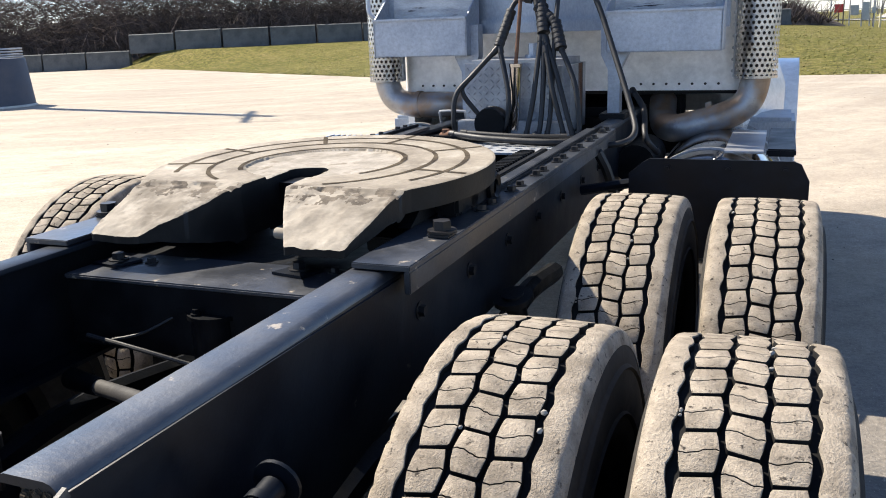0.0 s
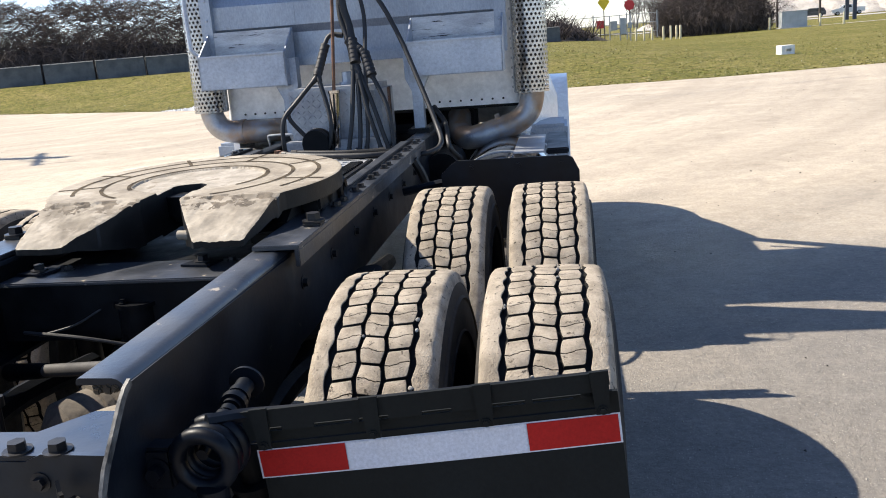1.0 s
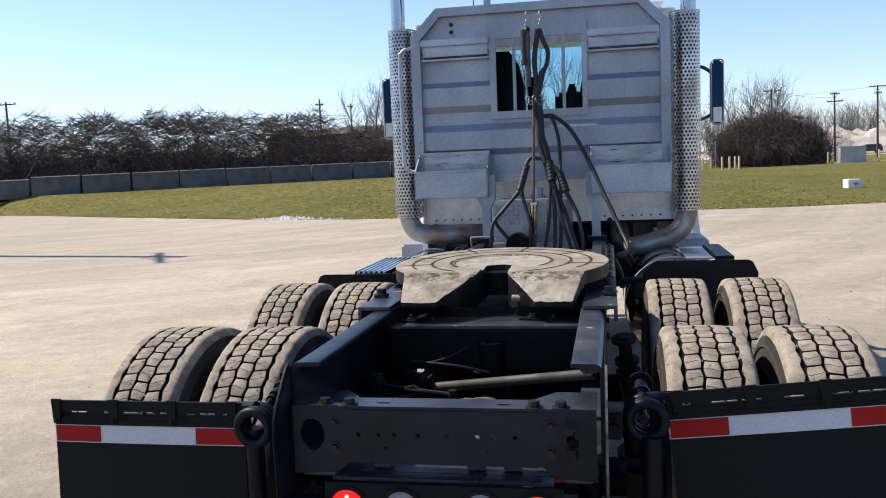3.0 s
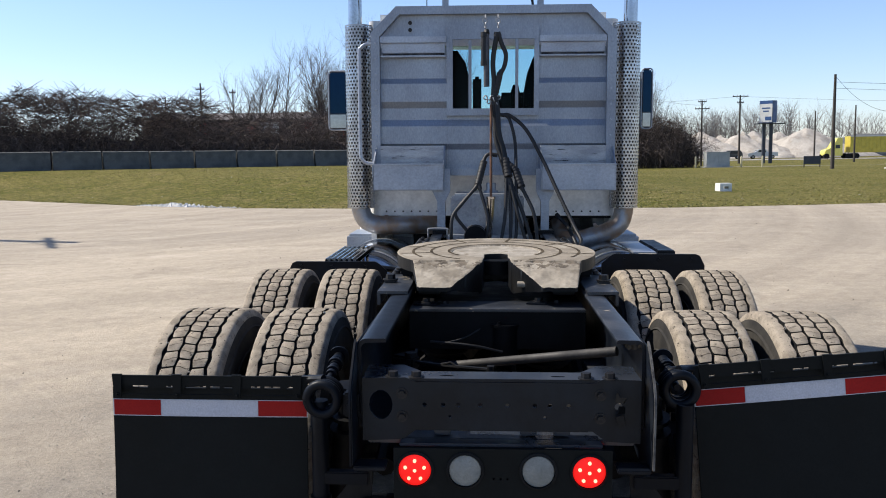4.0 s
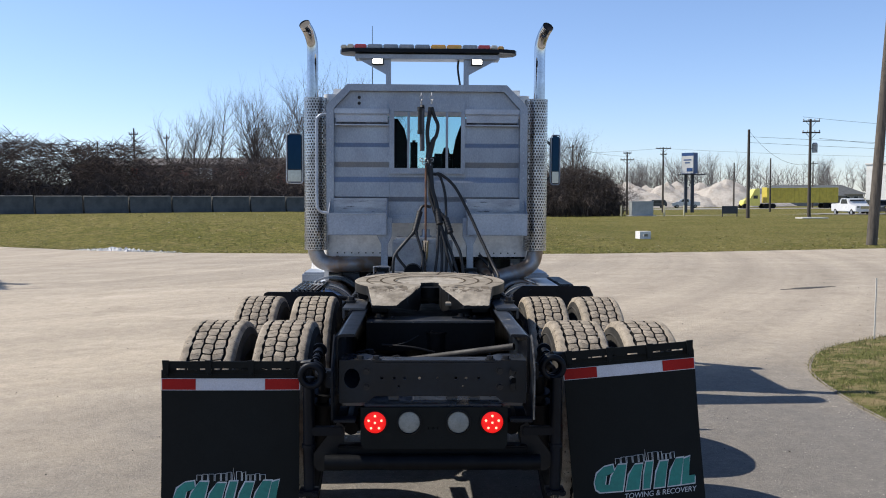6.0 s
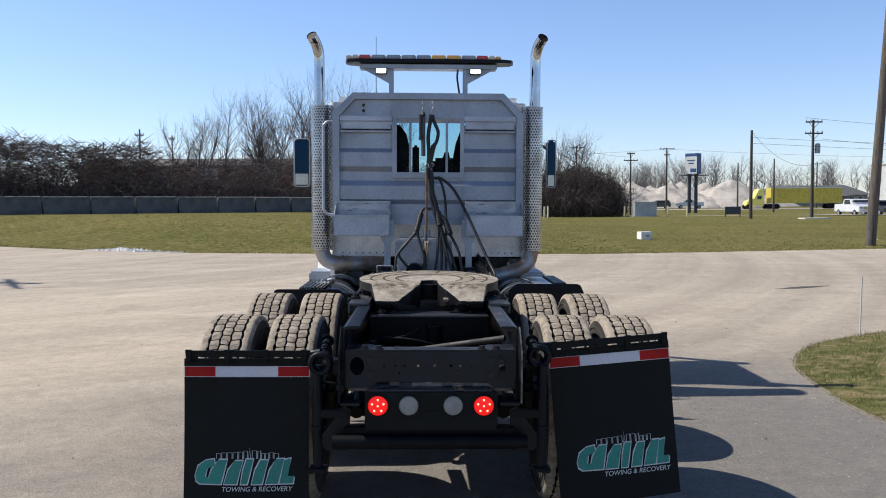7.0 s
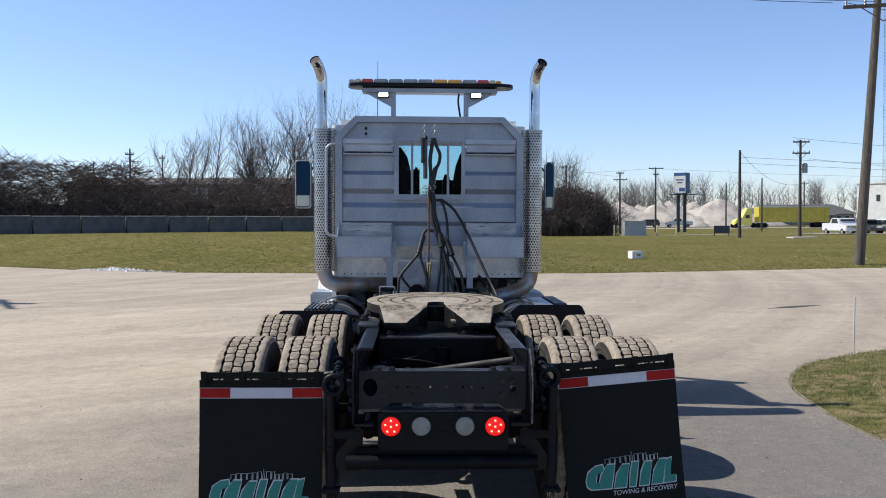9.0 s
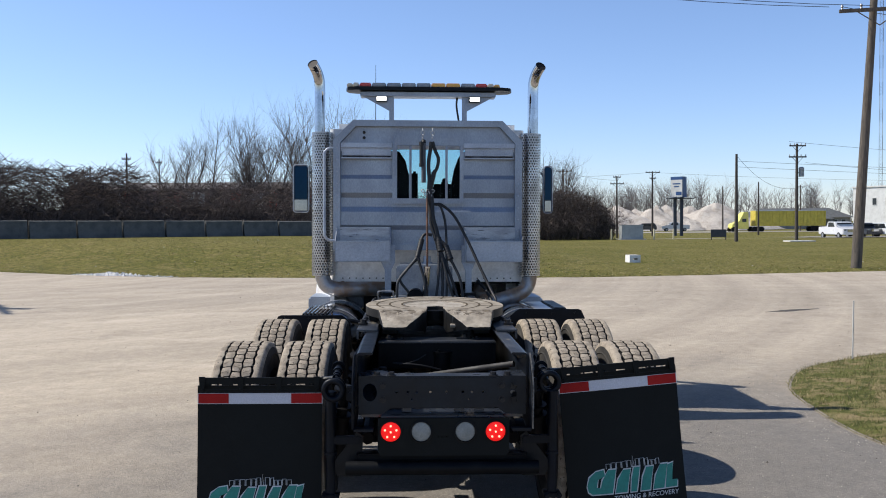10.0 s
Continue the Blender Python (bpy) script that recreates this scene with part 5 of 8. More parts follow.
for y0, y1, z0, mt in ((3.47, 3.5, 1.02, "rust"), (3.505, 3.52, 0.99, "stain_dark"), (3.44, 3.452, 1.12, "rust")):
    bm = bmesh.new()
    prism(bm, [(y0, z0), ((y0 + y1) / 2, z0 - 0.02), (y1, z0 + 0.03), (y1 + 0.006, 1.31), (y0 - 0.004, 1.31)], Matrix(((0, 0, 1, 0.2105), (1, 0, 0, 0), (0, 1, 0, 0), (0, 0, 0, 1))), 0.001)
    part("drip_stain", bm, mt, oil)
bm = bmesh.new()
lathe(bm, [(0.0, 0.0), (0.07, 0.0), (0.075, 0.03), (0.06, 0.05), (0.075, 0.07), (0.07, 0.1), (0.0, 0.1)], pose(-0.115, 3.17, 1.065, 90), 24)
box(bm, (-0.115, 3.14, 1.03), (0.15, 0.07, 0.07), 0.012)
cyl(bm, (-0.19, 3.12, 1.06), (-0.05, 3.12, 1.06), 0.022, n=12)
part("brake_valve", bm, "grease", truck)
# pogo stick
bm = bmesh.new()
cyl(bm, (-0.03, 3.17, 1.03), (-0.013, 3.16, 1.31), 0.027, n=20)
cyl(bm, (-0.013, 3.16, 1.31), (-0.013, 3.16, 1.325), 0.031, n=20)
pogo = part("pogo_stick", bm, "chrome", truck, "chrome sprung hose holder with a rusty rod")
bm = bmesh.new()
cyl(bm, (-0.013, 3.16, 1.32), (-0.012, 3.355, 1.96), 0.009, n=10)
part("rod", bm, "rust", pogo, "rusty steel rod")
for x in (-0.052, 0.035):
    bm = bmesh.new()
    ring(bm, (x, 3.385, 2.50), (0.3, 1, 0), 0.017, 0.0035, 14, 6)
    ring(bm, (x, 3.385, 2.468), (1, 0.3, 0), 0.017, 0.0035, 14, 6)
    tube(bm, [(x, 3.61, 2.56), (x, 3.46, 2.55), (x, 3.385, 2.518)], 0.004, 6)
    part("hook", bm, "galv", pogo)
bm = bmesh.new()
for k in range(9):
    ring(bm, (-0.05 + 0.011 * k, 3.355 - 0.006 * (k % 3), 1.985 - 0.014 * (k % 4)), (1, 0, 0.3) if k % 2 else (0, 1, 0), 0.013, 0.004, 10, 6)
part("tie_chain", bm, "galv", pogo)
for z0, z1, mt in ((2.43, 2.41, "hose"), (2.41, 2.06, "hose_grey")):
    bm = bmesh.new()
    cyl(bm, (-0.045, 3.38, z0), (-0.043, 3.366, z1), 0.02, n=14)
    part("spring_tube", bm, mt, pogo, "grey tension spring tube")


# hoses from the hooks down to the deck, each with a crimped fitting at both ends
def settle(p):
    """Hose ends drop on to the deck, which lies low between the rails."""
    x, y, z = p
    return x, y, z - 0.064 * max(0.0, min(1.0, (1.36 - z) / 0.26)) * max(0.0, min(1.0, (0.52 - x) / 0.15))


def hose(r, mat, *pts):
    bm = bmesh.new()
    pts = [settle(p) for p in pts]
    tube(bm, pts, r, 10)
    for a, b in ((pts[0], pts[1]), (pts[-1], pts[-2])):
        a, b = Vector(a), Vector(b)
        cyl(bm, a, a.lerp(b, min(0.9, 0.03 / max(0.03, (b - a).length))), r * 1.22, n=10)
    return part("hose", bm, mat, truck, "black rubber air and power hose")


def sleeve(r, a, b):
    """A ribbed wrap round a bundle of hoses."""
    bm = bmesh.new()
    a, b = Vector(a), Vector(b)
    n = max(3, int((b - a).length / 0.012))
    run = [(0.0, 0.0)] + [(r * (1.0 if k % 2 else 1.07), (b - a).length * (k + e) / n) for k in range(n) for e in (0.0, 0.85)] + [(0.0, (b - a).length)]
    lathe(bm, run, Matrix.Translation(a) @ (b - a).to_track_quat("Z", "Y").to_matrix().to_4x4(), 14)
    return part("hose_sleeve", bm, "hose", truck)


hose(0.02, "hose", (-0.06, 3.375, 2.42), (-0.062, 3.37, 2.3), (-0.06, 3.365, 2.2))
hose(0.017, "hose", (0.027, 3.378, 2.42), (0.0, 3.371, 2.234), (0.007, 3.366, 2.091), (-0.001, 3.361, 1.965))
hose(0.015, "hose", (0.032, 3.375, 2.42), (0.06, 3.375, 2.34), (0.087, 3.373, 2.271), (0.075, 3.37, 2.19), (0.044, 3.368, 2.14))
sleeve(0.021, (0.048, 3.366, 2.15), (0.011, 3.361, 1.985))
hose(0.02, "hose", (0.015, 3.36, 1.99), (0.03, 3.347, 1.892), (0.039, 3.314, 1.748), (0.072, 3.285, 1.623), (0.102, 3.209, 1.455))
hose(0.016, "hose", (0.0, 3.36, 1.96), (0.012, 3.35, 1.85), (0.022, 3.31, 1.7), (0.05, 3.28, 1.6), (0.09, 3.22, 1.47))
sleeve(0.027, (0.082, 3.262, 1.572), (0.104, 3.205, 1.452))
hose(0.011, "hose", (0.05, 3.35, 1.87), (0.09, 3.341, 1.862), (0.118, 3.329, 1.82), (0.15, 3.297, 1.677), (0.155, 3.197, 1.429), (0.156, 3.12, 1.169), (0.143, 3.1, 1.068))
hose(0.0125, "hose", (0.0, 3.35, 1.87), (0.06, 3.345, 1.868), (0.116, 3.34, 1.862), (0.224, 3.317, 1.767), (0.331, 3.264, 1.571), (0.433, 3.155, 1.344), (0.525, 3.02, 1.136), (0.558, 2.9, 1.05), (0.5, 2.8, 1.03), (0.32, 2.82, 1.075), (0.0, 2.86, 1.09), (-0.24, 2.93, 1.09))
hose(0.012, "hose", (0.031, 3.278, 1.596), (-0.026, 3.281, 1.604), (-0.058, 3.265, 1.569), (-0.08, 3.215, 1.47))
sleeve(0.022, (-0.06, 3.26, 1.555), (-0.1, 3.185, 1.4))
hose(0.0115, "hose", (-0.1, 3.185, 1.4), (-0.201, 3.12, 1.297), (-0.262, 3.06, 1.233), (-0.272, 3.04, 1.15), (-0.269, 3.05, 1.071))
hose(0.0115, "hose", (-0.105, 3.18, 1.39), (-0.222, 3.12, 1.282), (-0.244, 3.09, 1.233), (-0.164, 3.1, 1.146), (-0.137, 3.1, 1.1))
hose(0.0115, "hose", (-0.09, 3.18, 1.4), (-0.084, 3.169, 1.367), (-0.033, 3.11, 1.22), (-0.045, 3.09, 1.12), (-0.085, 3.09, 1.09))
sleeve(0.023, (0.06, 3.262, 1.57), (0.152, 3.229, 1.496))
sleeve(0.025, (0.15, 3.23, 1.5), (0.19, 3.175, 1.385))
hose(0.012, "hose", (0.183, 3.182, 1.398), (0.235, 3.15, 1.31), (0.27, 3.12, 1.24), (0.288, 3.1, 1.134), (0.291, 3.09, 1.069))
hose(0.0115, "hose", (0.091, 3.206, 1.446), (0.085, 3.15, 1.3), (0.076, 3.12, 1.203), (0.05, 3.09, 1.068))
hose(0.0115, "hose", (0.105, 3.205, 1.446), (0.119, 3.136, 1.255), (0.113, 3.09, 1.1), (0.09, 3.06, 1.07))
hose(0.012, "hose", (0.112, 3.2, 1.44), (0.186, 3.139, 1.273), (0.24, 3.1, 1.14), (0.267, 3.09, 1.069))
hose(0.0115, "hose", (0.118, 3.18, 1.4), (0.165, 3.12, 1.24), (0.21, 3.1, 1.12), (0.225, 3.09, 1.068))
hose(0.014, "hose", (-0.25, 2.94, 1.1), (-0.05, 2.84, 1.095), (0.2, 2.8, 1.09), (0.38, 2.85, 1.085))
hose(0.012, "hose", (-0.22, 2.99, 1.1), (0.05, 2.96, 1.09), (0.26, 3.0, 1.085))
hose(0.013, "hose", (0.45, 3.5, 1.2), (0.52, 3.4, 1.1), (0.56, 3.2, 1.0), (0.6, 3.3, 0.92))
bm = bmesh.new()
cyl(bm, (-0.3, 2.96, 1.02), (-0.24, 2.94, 1.035), 0.02, n=12)
cyl(bm, (-0.28, 2.955, 1.005), (-0.28, 2.955, 1.055), 0.018, n=8)
part("hose_coupling", bm, "rust", truck, "rust-red brass coupling on the deck")

# headache rack: octagonal frame, stepped sheet panels, barred window, two trays
RY = 3.66
rack = bmesh.new()
to_xz = Matrix(((1, 0, 0, 0), (0, 0, -1, RY + 0.02), (0, 1, 0, 0), (0, 0, 0, 1)))
outer = [(-0.885, 1.485), (-0.885, 2.50), (-0.70, 2.685), (0.70, 2.685), (0.885, 2.50), (0.885, 1.485)]
inner = [(-0.82, 1.535), (-0.82, 2.475), (-0.675, 2.628), (0.675, 2.628), (0.82, 2.475), (0.82, 1.535)]
plate(rack, outer, [inner], to_xz, 0.075)
headache = part("rack_frame", rack, "alu", truck, "weathered aluminium headache rack frame")
for x0, x1, zt in ((-0.825, -0.332, 2.40), (0.332, 0.825, 2.40), (-0.331, 0.331, 1.92)):
    # folded sheet set back in the frame: two proud bands with sloped edges
    bm = bmesh.new()
    deep, proud = RY + 0.008, RY - 0.014
    line = [(deep, 1.50), (deep, 1.672), (proud, 1.714), (proud, 1.84), (deep, 1.887)]
    if zt > 2:
        line += [(deep, 1.97), (proud, 2.017), (proud, 2.145), (deep, 2.183)]
    line += [(deep, zt), (RY + 0.018, zt), (RY + 0.018, 1.50)]
    prism(bm, line, Matrix(((0, 0, 1, x0), (1, 0, 0, 0), (0, 1, 0, 0), (0, 0, 0, 1))), x1 - x0)
    part("folded_sheet", bm, "alu", headache, "folded aluminium sheet, scuffed", 12)
bm = bmesh.new()
prism(bm, [(-0.825, 2.50), (-0.825, 2.478), (0.825, 2.478), (0.825, 2.50), (0.68, 2.632), (-0.68, 2.632)], to_xz @ pose(0, 0, 0.012), 0.012)
part("head_sheet", bm, "alu", headache)
for x0, x1 in ((-0.815, -0.335), (0.335, 0.815)):
    bm = bmesh.new()
    span(bm, x0, x1, RY - 0.06, RY - 0.018, 2.43, 2.475, 0.004)
    span(bm, x0 + 0.01, x1 - 0.01, RY - 0.032, RY - 0.018, 2.36, 2.425, 0.004)
    span(bm, x0, x1, RY - 0.05, RY - 0.018, 2.33, 2.342, 0.002)
    part("upper_rail", bm, "alu_tray", headache)
    # thin dark strip set into the gap below the rail
    bm = bmesh.new()
    span(bm, x0 + 0.015, x1 - 0.015, RY - 0.022, RY - 0.012, 2.343, 2.359, 0.001)
    part("rail_gap", bm, "stain_dark", headache, "dark strip in the gap under the rail")
bm = bmesh.new()
plate(bm, [(-0.335, 1.915), (0.335, 1.915), (0.335, 2.545), (-0.335, 2.545)], [[(-0.29, 1.965), (0.30, 1.965), (0.30, 2.455), (-0.29, 2.455)]], to_xz @ pose(0, 0, 0.03), 0.02)
for x in (-0.165, 0.175):
    span(bm, x - 0.011, x + 0.011, RY - 0.02, RY, 1.96, 2.5, 0.003)
part("window_guard", bm, "alu", headache, "aluminium window frame with upright bars")
RIVET = bmesh.new()
lathe(RIVET, [(0.0085, 0.0), (0.007, 0.003), (0.0, 0.0045)], Matrix.Identity(4), 10)
RIVET = mesh_of("rivet", RIVET, "alu_tray")
for z in (2.575, 2.525):
    put_bolt(headache, (-0.60, RY - 0.01, z), (0, -1, 0), 0.52)
for x, z in [(sx * 0.85, 1.55 + 0.11 * k) for sx in (-1, 1) for k in range(9)]:
    o = new("rivet", RIVET)
    o.parent = headache
    o.matrix_basis = pose(x, RY - 0.056, z, 90)
for s in (-1, 1):
    # chain tray: front lip low, back high, sloped ends
    bm = bmesh.new()
    x0, x1 = (-0.855, -0.345) if s < 0 else (0.345, 0.87)
    yf, yb, zb, zt = 3.42, RY - 0.045, 1.385, 1.565
    span(bm, x0, x1, yf, yf + 0.008, zb, zt, 0.002)
    span(bm, x0, x1, yf, yb, zb, zb + 0.008, 0.002)
    span(bm, x0, x1, yf - 0.012, yf + 0.012, zt - 0.004, zt + 0.008, 0.003)
    for x in (x0, x1 - 0.008):
        prism(bm, [(yf, zb), (yf, zt), (yb, 1.70), (yb, zb)], Matrix(((0, 0, 1, x), (1, 0, 0, 0), (0, 1, 0, 0), (0, 0, 0, 1))), 0.008)
    tray = part("chain_tray", bm, "alu_tray", truck, "open aluminium chain tray")
    bm = bmesh.new()
    span(bm, x0 + 0.008, x1 - 0.008, yb - 0.006, yb, zb, 1.70, 0.002)
    part("tray_back", bm, "alu_scratched", tray, "scraped tray back with black marks")
    # leg with tapered gusset and box foot
    bm = bmesh.new()
    c = -0.36 if s < 0 else 0.367
    prism(bm, [(-0.062, 1.5), (0.062, 1.5), (0.062, 1.345), (0.028, 1.275), (0.028, 1.02), (-0.028, 1.02), (-0.028, 1.275), (-0.062, 1.345)], Matrix(((1, 0, 0, c), (0, 0, -1, 3.55), (0, 1, 0, 0), (0, 0, 0, 1))), 0.07)
    part("rack_leg", bm, "alu_tray", truck, "aluminium rack leg with tapered top")
    bm = bmesh.new()
    span(bm, c - 0.06, c + 0.06, 3.44, 3.6, 1.045, 1.075, 0.004)
    part("leg_foot", bm, "dark_steel", truck)
    if s < 0:
        bm = bmesh.new()
        tube(bm, [(c - 0.08, 3.32, 1.03), (c - 0.08, 3.3, 1.085), (c - 0.07, 3.3, 1.098), (c + 0.04, 3.3, 1.098), (c + 0.05, 3.3, 1.085), (c + 0.05, 3.32, 1.03)], 0.007, 8, 3)
        part("step_hoop", bm, "galv", truck)
bm = bmesh.new()
span(bm, -0.345, 0.345, RY - 0.03, RY + 0.03, 1.497, 1.55, 0.004)
part("rack_beam", bm, "alu", truck)
# grab handle on the road side
bm = bmesh.new()
tube(bm, [(-0.885, RY - 0.03, 2.425), (-0.925, RY - 0.05, 2.42), (-0.955, RY - 0.06, 2.395), (-0.967, RY - 0.06, 2.35), (-0.967, RY - 0.06, 2.0), (-0.967, RY - 0.06, 1.66), (-0.957, RY - 0.06, 1.605), (-0.925, RY - 0.05, 1.577), (-0.86, RY - 0.05, 1.572)], 0.013, 10, 5)
part("grab_handle", bm, "alu_tray", truck, "bare tubular grab handle")

# light bar on its bracket
bm = bmesh.new()
for s in (-1, 1):
    span(bm, s * 0.335 - 0.022, s * 0.335 + 0.022, RY + 0.0, RY + 0.04, 2.68, 2.90, 0.003)
    prism(bm, [(0, 0), (s * 0.24, 0), (0.0, -0.13)], Matrix(((1, 0, 0, s * 0.355), (0, 0, 1, RY), (0, 1, 0, 2.895), (0, 0, 0, 1))), 0.01)
span(bm, -0.62, 0.62, RY - 0.03, RY + 0.13, 2.895, 2.935, 0.004)
bracket = part("light_bar_bracket", bm, "alu", truck, "aluminium light bar bracket")
for s in (-1, 1):
    bm = bmesh.new()
    span(bm, s * 0.425 - 0.05, s * 0.425 + 0.05, RY - 0.05, RY + 0.0, 2.845, 2.895, 0.004, 1)
    span(bm, s * 0.425 - 0.042, s * 0.425 + 0.042, RY - 0.054, RY - 0.05, 2.852, 2.888, 0.001, 0)
    part("work_light", bm, ["work_lamp", "black_paint"], bracket, "small white work light, lit")
bm = bmesh.new()
tube(bm, [(0.27, RY + 0.05, 2.9), (0.265, RY + 0.06, 2.82), (0.285, RY + 0.05, 2.68)], 0.009, 8)
part("bar_cable", bm, "hose", bracket)
bm = bmesh.new()
oval = [(-0.76, -0.02), (-0.74, -0.09), (-0.66, -0.13), (0.66, -0.13), (0.74, -0.09), (0.76, -0.02), (0.76, 0.02), (0.74, 0.09), (0.66, 0.13), (-0.66, 0.13), (-0.74, 0.09), (-0.76, 0.02)]
prism(bm, oval, pose(0.01, RY + 0.05, 2.945), 0.03)
bar = part("light_bar", bm, "black_paint", truck, "low black warning light bar, segmented lenses")
k = 0
mats = ["bar_white", "bar_white", "bar_red", "bar_lens", "bar_lens", "bar_lens", "bar_lens", "bar_amber", "bar_amber", "bar_lens", "bar_red", "bar_white", "bar_amber"]
widths = [0.06, 0.06, 0.11, 0.135, 0.135, 0.135, 0.135, 0.135, 0.135, 0.135, 0.11, 0.06, 0.06]
x = -0.745
for mt, w in zip(mats, widths):
    bm = bmesh.new()
    inset = 0.04 if k in (0, 12) else 0.0
    span(bm, x + 0.003, x + w - 0.003, RY + 0.05 - 0.125 + inset, RY + 0.05 + 0.125 - inset, 2.976, 3.01, 0.008)
    part("bar_module", bm, mt, bar)
    x += w
    k += 1
bm = bmesh.new()
cyl(bm, (-0.50, RY + 0.5, 2.66), (-0.50, RY + 0.5, 3.24), 0.004, 0.002, 6)
part("antenna", bm, "black_paint", truck)

# exhaust stacks: perforated shield, muffler, chrome tail pipe, elbow
def shield_mesh():
    bm = bmesh.new()
    r, z0, z1, cols = 0.1, 1.205, 2.55, 25
    rows = int((z1 - z0) / 0.0245)
    dz, da = (z1 - z0) / rows, 2 * math.pi / cols

    def p(u, v):
        return Vector((r * math.sin(u * da), -r * math.cos(u * da), z0 + v * dz))
    for j in range(rows):
        for i in range(cols):
            u, v = i + 0.5 * (j % 2), j
            o = [(0, 0), (0.5, 0), (1, 0), (1, 0.5), (1, 1), (0.5, 1), (0, 1), (0, 0.5)]
            c = [(0.5 + 0.31 * math.cos(a), 0.5 + 0.335 * math.sin(a)) for a in (math.radians(225 + 45 * k) for k in range(8))]
            ov = [bm.verts.new(p(u + a, v + b)) for a, b in o]
            cv = [bm.verts.new(p(u + a, v + b)) for a, b in c]
            for k in range(8):
                bm.faces.new((ov[k], ov[(k + 1) % 8], cv[(k + 1) % 8], cv[k]))
    for z in (z0, z1 - 0.012):
        lathe(bm, [(r + 0.0015, z), (r + 0.0015, z + 0.012)], Matrix.Identity(4), 34)
    bmesh.ops.remove_doubles(bm, verts=bm.verts[:], dist=0.0004)
    return mesh_of("heat_shield", bm, "shield")


SHIELD = shield_mesh()
for s, cx in ((-1, -0.99), (1, 0.978)):
    cy = 3.9
    bm = bmesh.new()
    cyl(bm, (cx, cy, 1.21), (cx, cy, 2.54), 0.074, n=28)
    stack = part("muffler", bm, "muffler", truck, "dark upright muffler inside the shield")
    sh = new("heat_shield", SHIELD)
    sh.parent = truck
    sh.matrix_basis = pose(cx, cy, 0, 0, 0, 0 if s < 0 else 11)
    tagged(sh, "polished perforated exhaust heat shield")
    bm = bmesh.new()
    span(bm, cx - s * 0.095, cx - s * 0.105, cy - 0.02, cy + 0.02, 1.21, 2.54, 0.002)
    for k in range(24):
        z = 1.24 + 0.055 * k
        cyl(bm, (cx - s * 0.106, cy - 0.02, z), (cx - s * 0.106, cy - 0.026, z), 0.008, n=8)
    part("shield_bracket", bm, "galv", truck)
    # tail pipe curving outwards and back, mouth open
    bm = bmesh.new()
    px = cx + s * 0.024
    pts = [(px, cy, 2.5), (px, cy, 2.78), (px, cy, 2.96), (px + s * 0.006, cy - 0.012, 3.05), (px + s * 0.026, cy - 0.045, 3.12), (px + s * 0.055, cy - 0.115, 3.175)]
    tube(bm, pts, 0.05, 24, 6, 0, caps=False)
    tube(bm, [tuple(Vector(pts[-1]).lerp(Vector(pts[-2]), 0.06)), tuple(Vector(pts[-1]).lerp(Vector(pts[-2]), 0.5))], 0.0485, 24, 1, 1)
    part("tail_pipe", bm, ["chrome", "muffler"], truck, "chrome curved exhaust tail pipe")
    bm = bmesh.new()
    if s < 0:
        pts = [(cx, cy, 1.26), (cx, cy, 1.19), (cx + 0.04, cy, 1.11), (cx + 0.14, cy, 1.075), (cx + 0.35, cy, 1.075), (cx + 0.6, cy + 0.1, 1.07)]
    else:
        pts = [(cx, cy, 1.26), (cx, cy, 1.18), (cx - 0.03, cy - 0.01, 1.09), (cx - 0.11, cy - 0.02, 1.03), (cx - 0.25, cy - 0.03, 0.985), (cx - 0.36, cy - 0.03, 0.96), (cx - 0.42, cy + 0.03, 0.965), (cx - 0.45, cy + 0.13, 1.0), (cx - 0.46, cy + 0.22, 1.08)]
    tube(bm, pts, 0.07, 22, 6)
    for q in ((0.02, 0.055),):
        cyl(bm, (cx - s * 0.18, cy, 1.02 if s > 0 else 1.075), (cx - s * 0.205, cy, 1.012 if s > 0 else 1.075), 0.076, n=22)
    part("exhaust_elbow", bm, "hot_pipe", truck, "heat-tinted exhaust elbow with rust")

# cab: hollow shell with windows
def on_x(x, depth):
    return Matrix(((0, 0, 1, x), (1, 0, 0, 0), (0, 1, 0, 0), (0, 0, 0, 1)))


CY0, CY1, CW = 3.97, 5.27, 0.93
bm = bmesh.new()
plate(bm, [(-CW + 0.06, 1.14), (CW - 0.06, 1.14), (CW - 0.06, 2.68), (-CW + 0.06, 2.68)], [[(-0.40, 1.92), (0.40, 1.92), (0.40, 2.48), (-0.40, 2.48)]], Matrix(((1, 0, 0, 0), (0, 0, -1, CY0 + 0.04), (0, 1, 0, 0), (0, 0, 0, 1))), 0.04)
for s in (-1, 1):
    cyl(bm, (s * (CW - 0.06), CY0 + 0.06, 1.14), (s * (CW - 0.06), CY0 + 0.06, 2.68), 0.06, n=20)
for k in range(14):
    for x in (-1, 1):
        xx = x * (0.42 + 0.032 * k)
        if k % 2 == 0:
            cyl(bm, (xx, CY0, 1.175), (xx, CY0 - 0.004, 1.175), 0.007, n=8, mi=1)
cab = part("cab_rear_wall", bm, ["white_paint", "bolt"], truck, "white riveted cab rear wall")
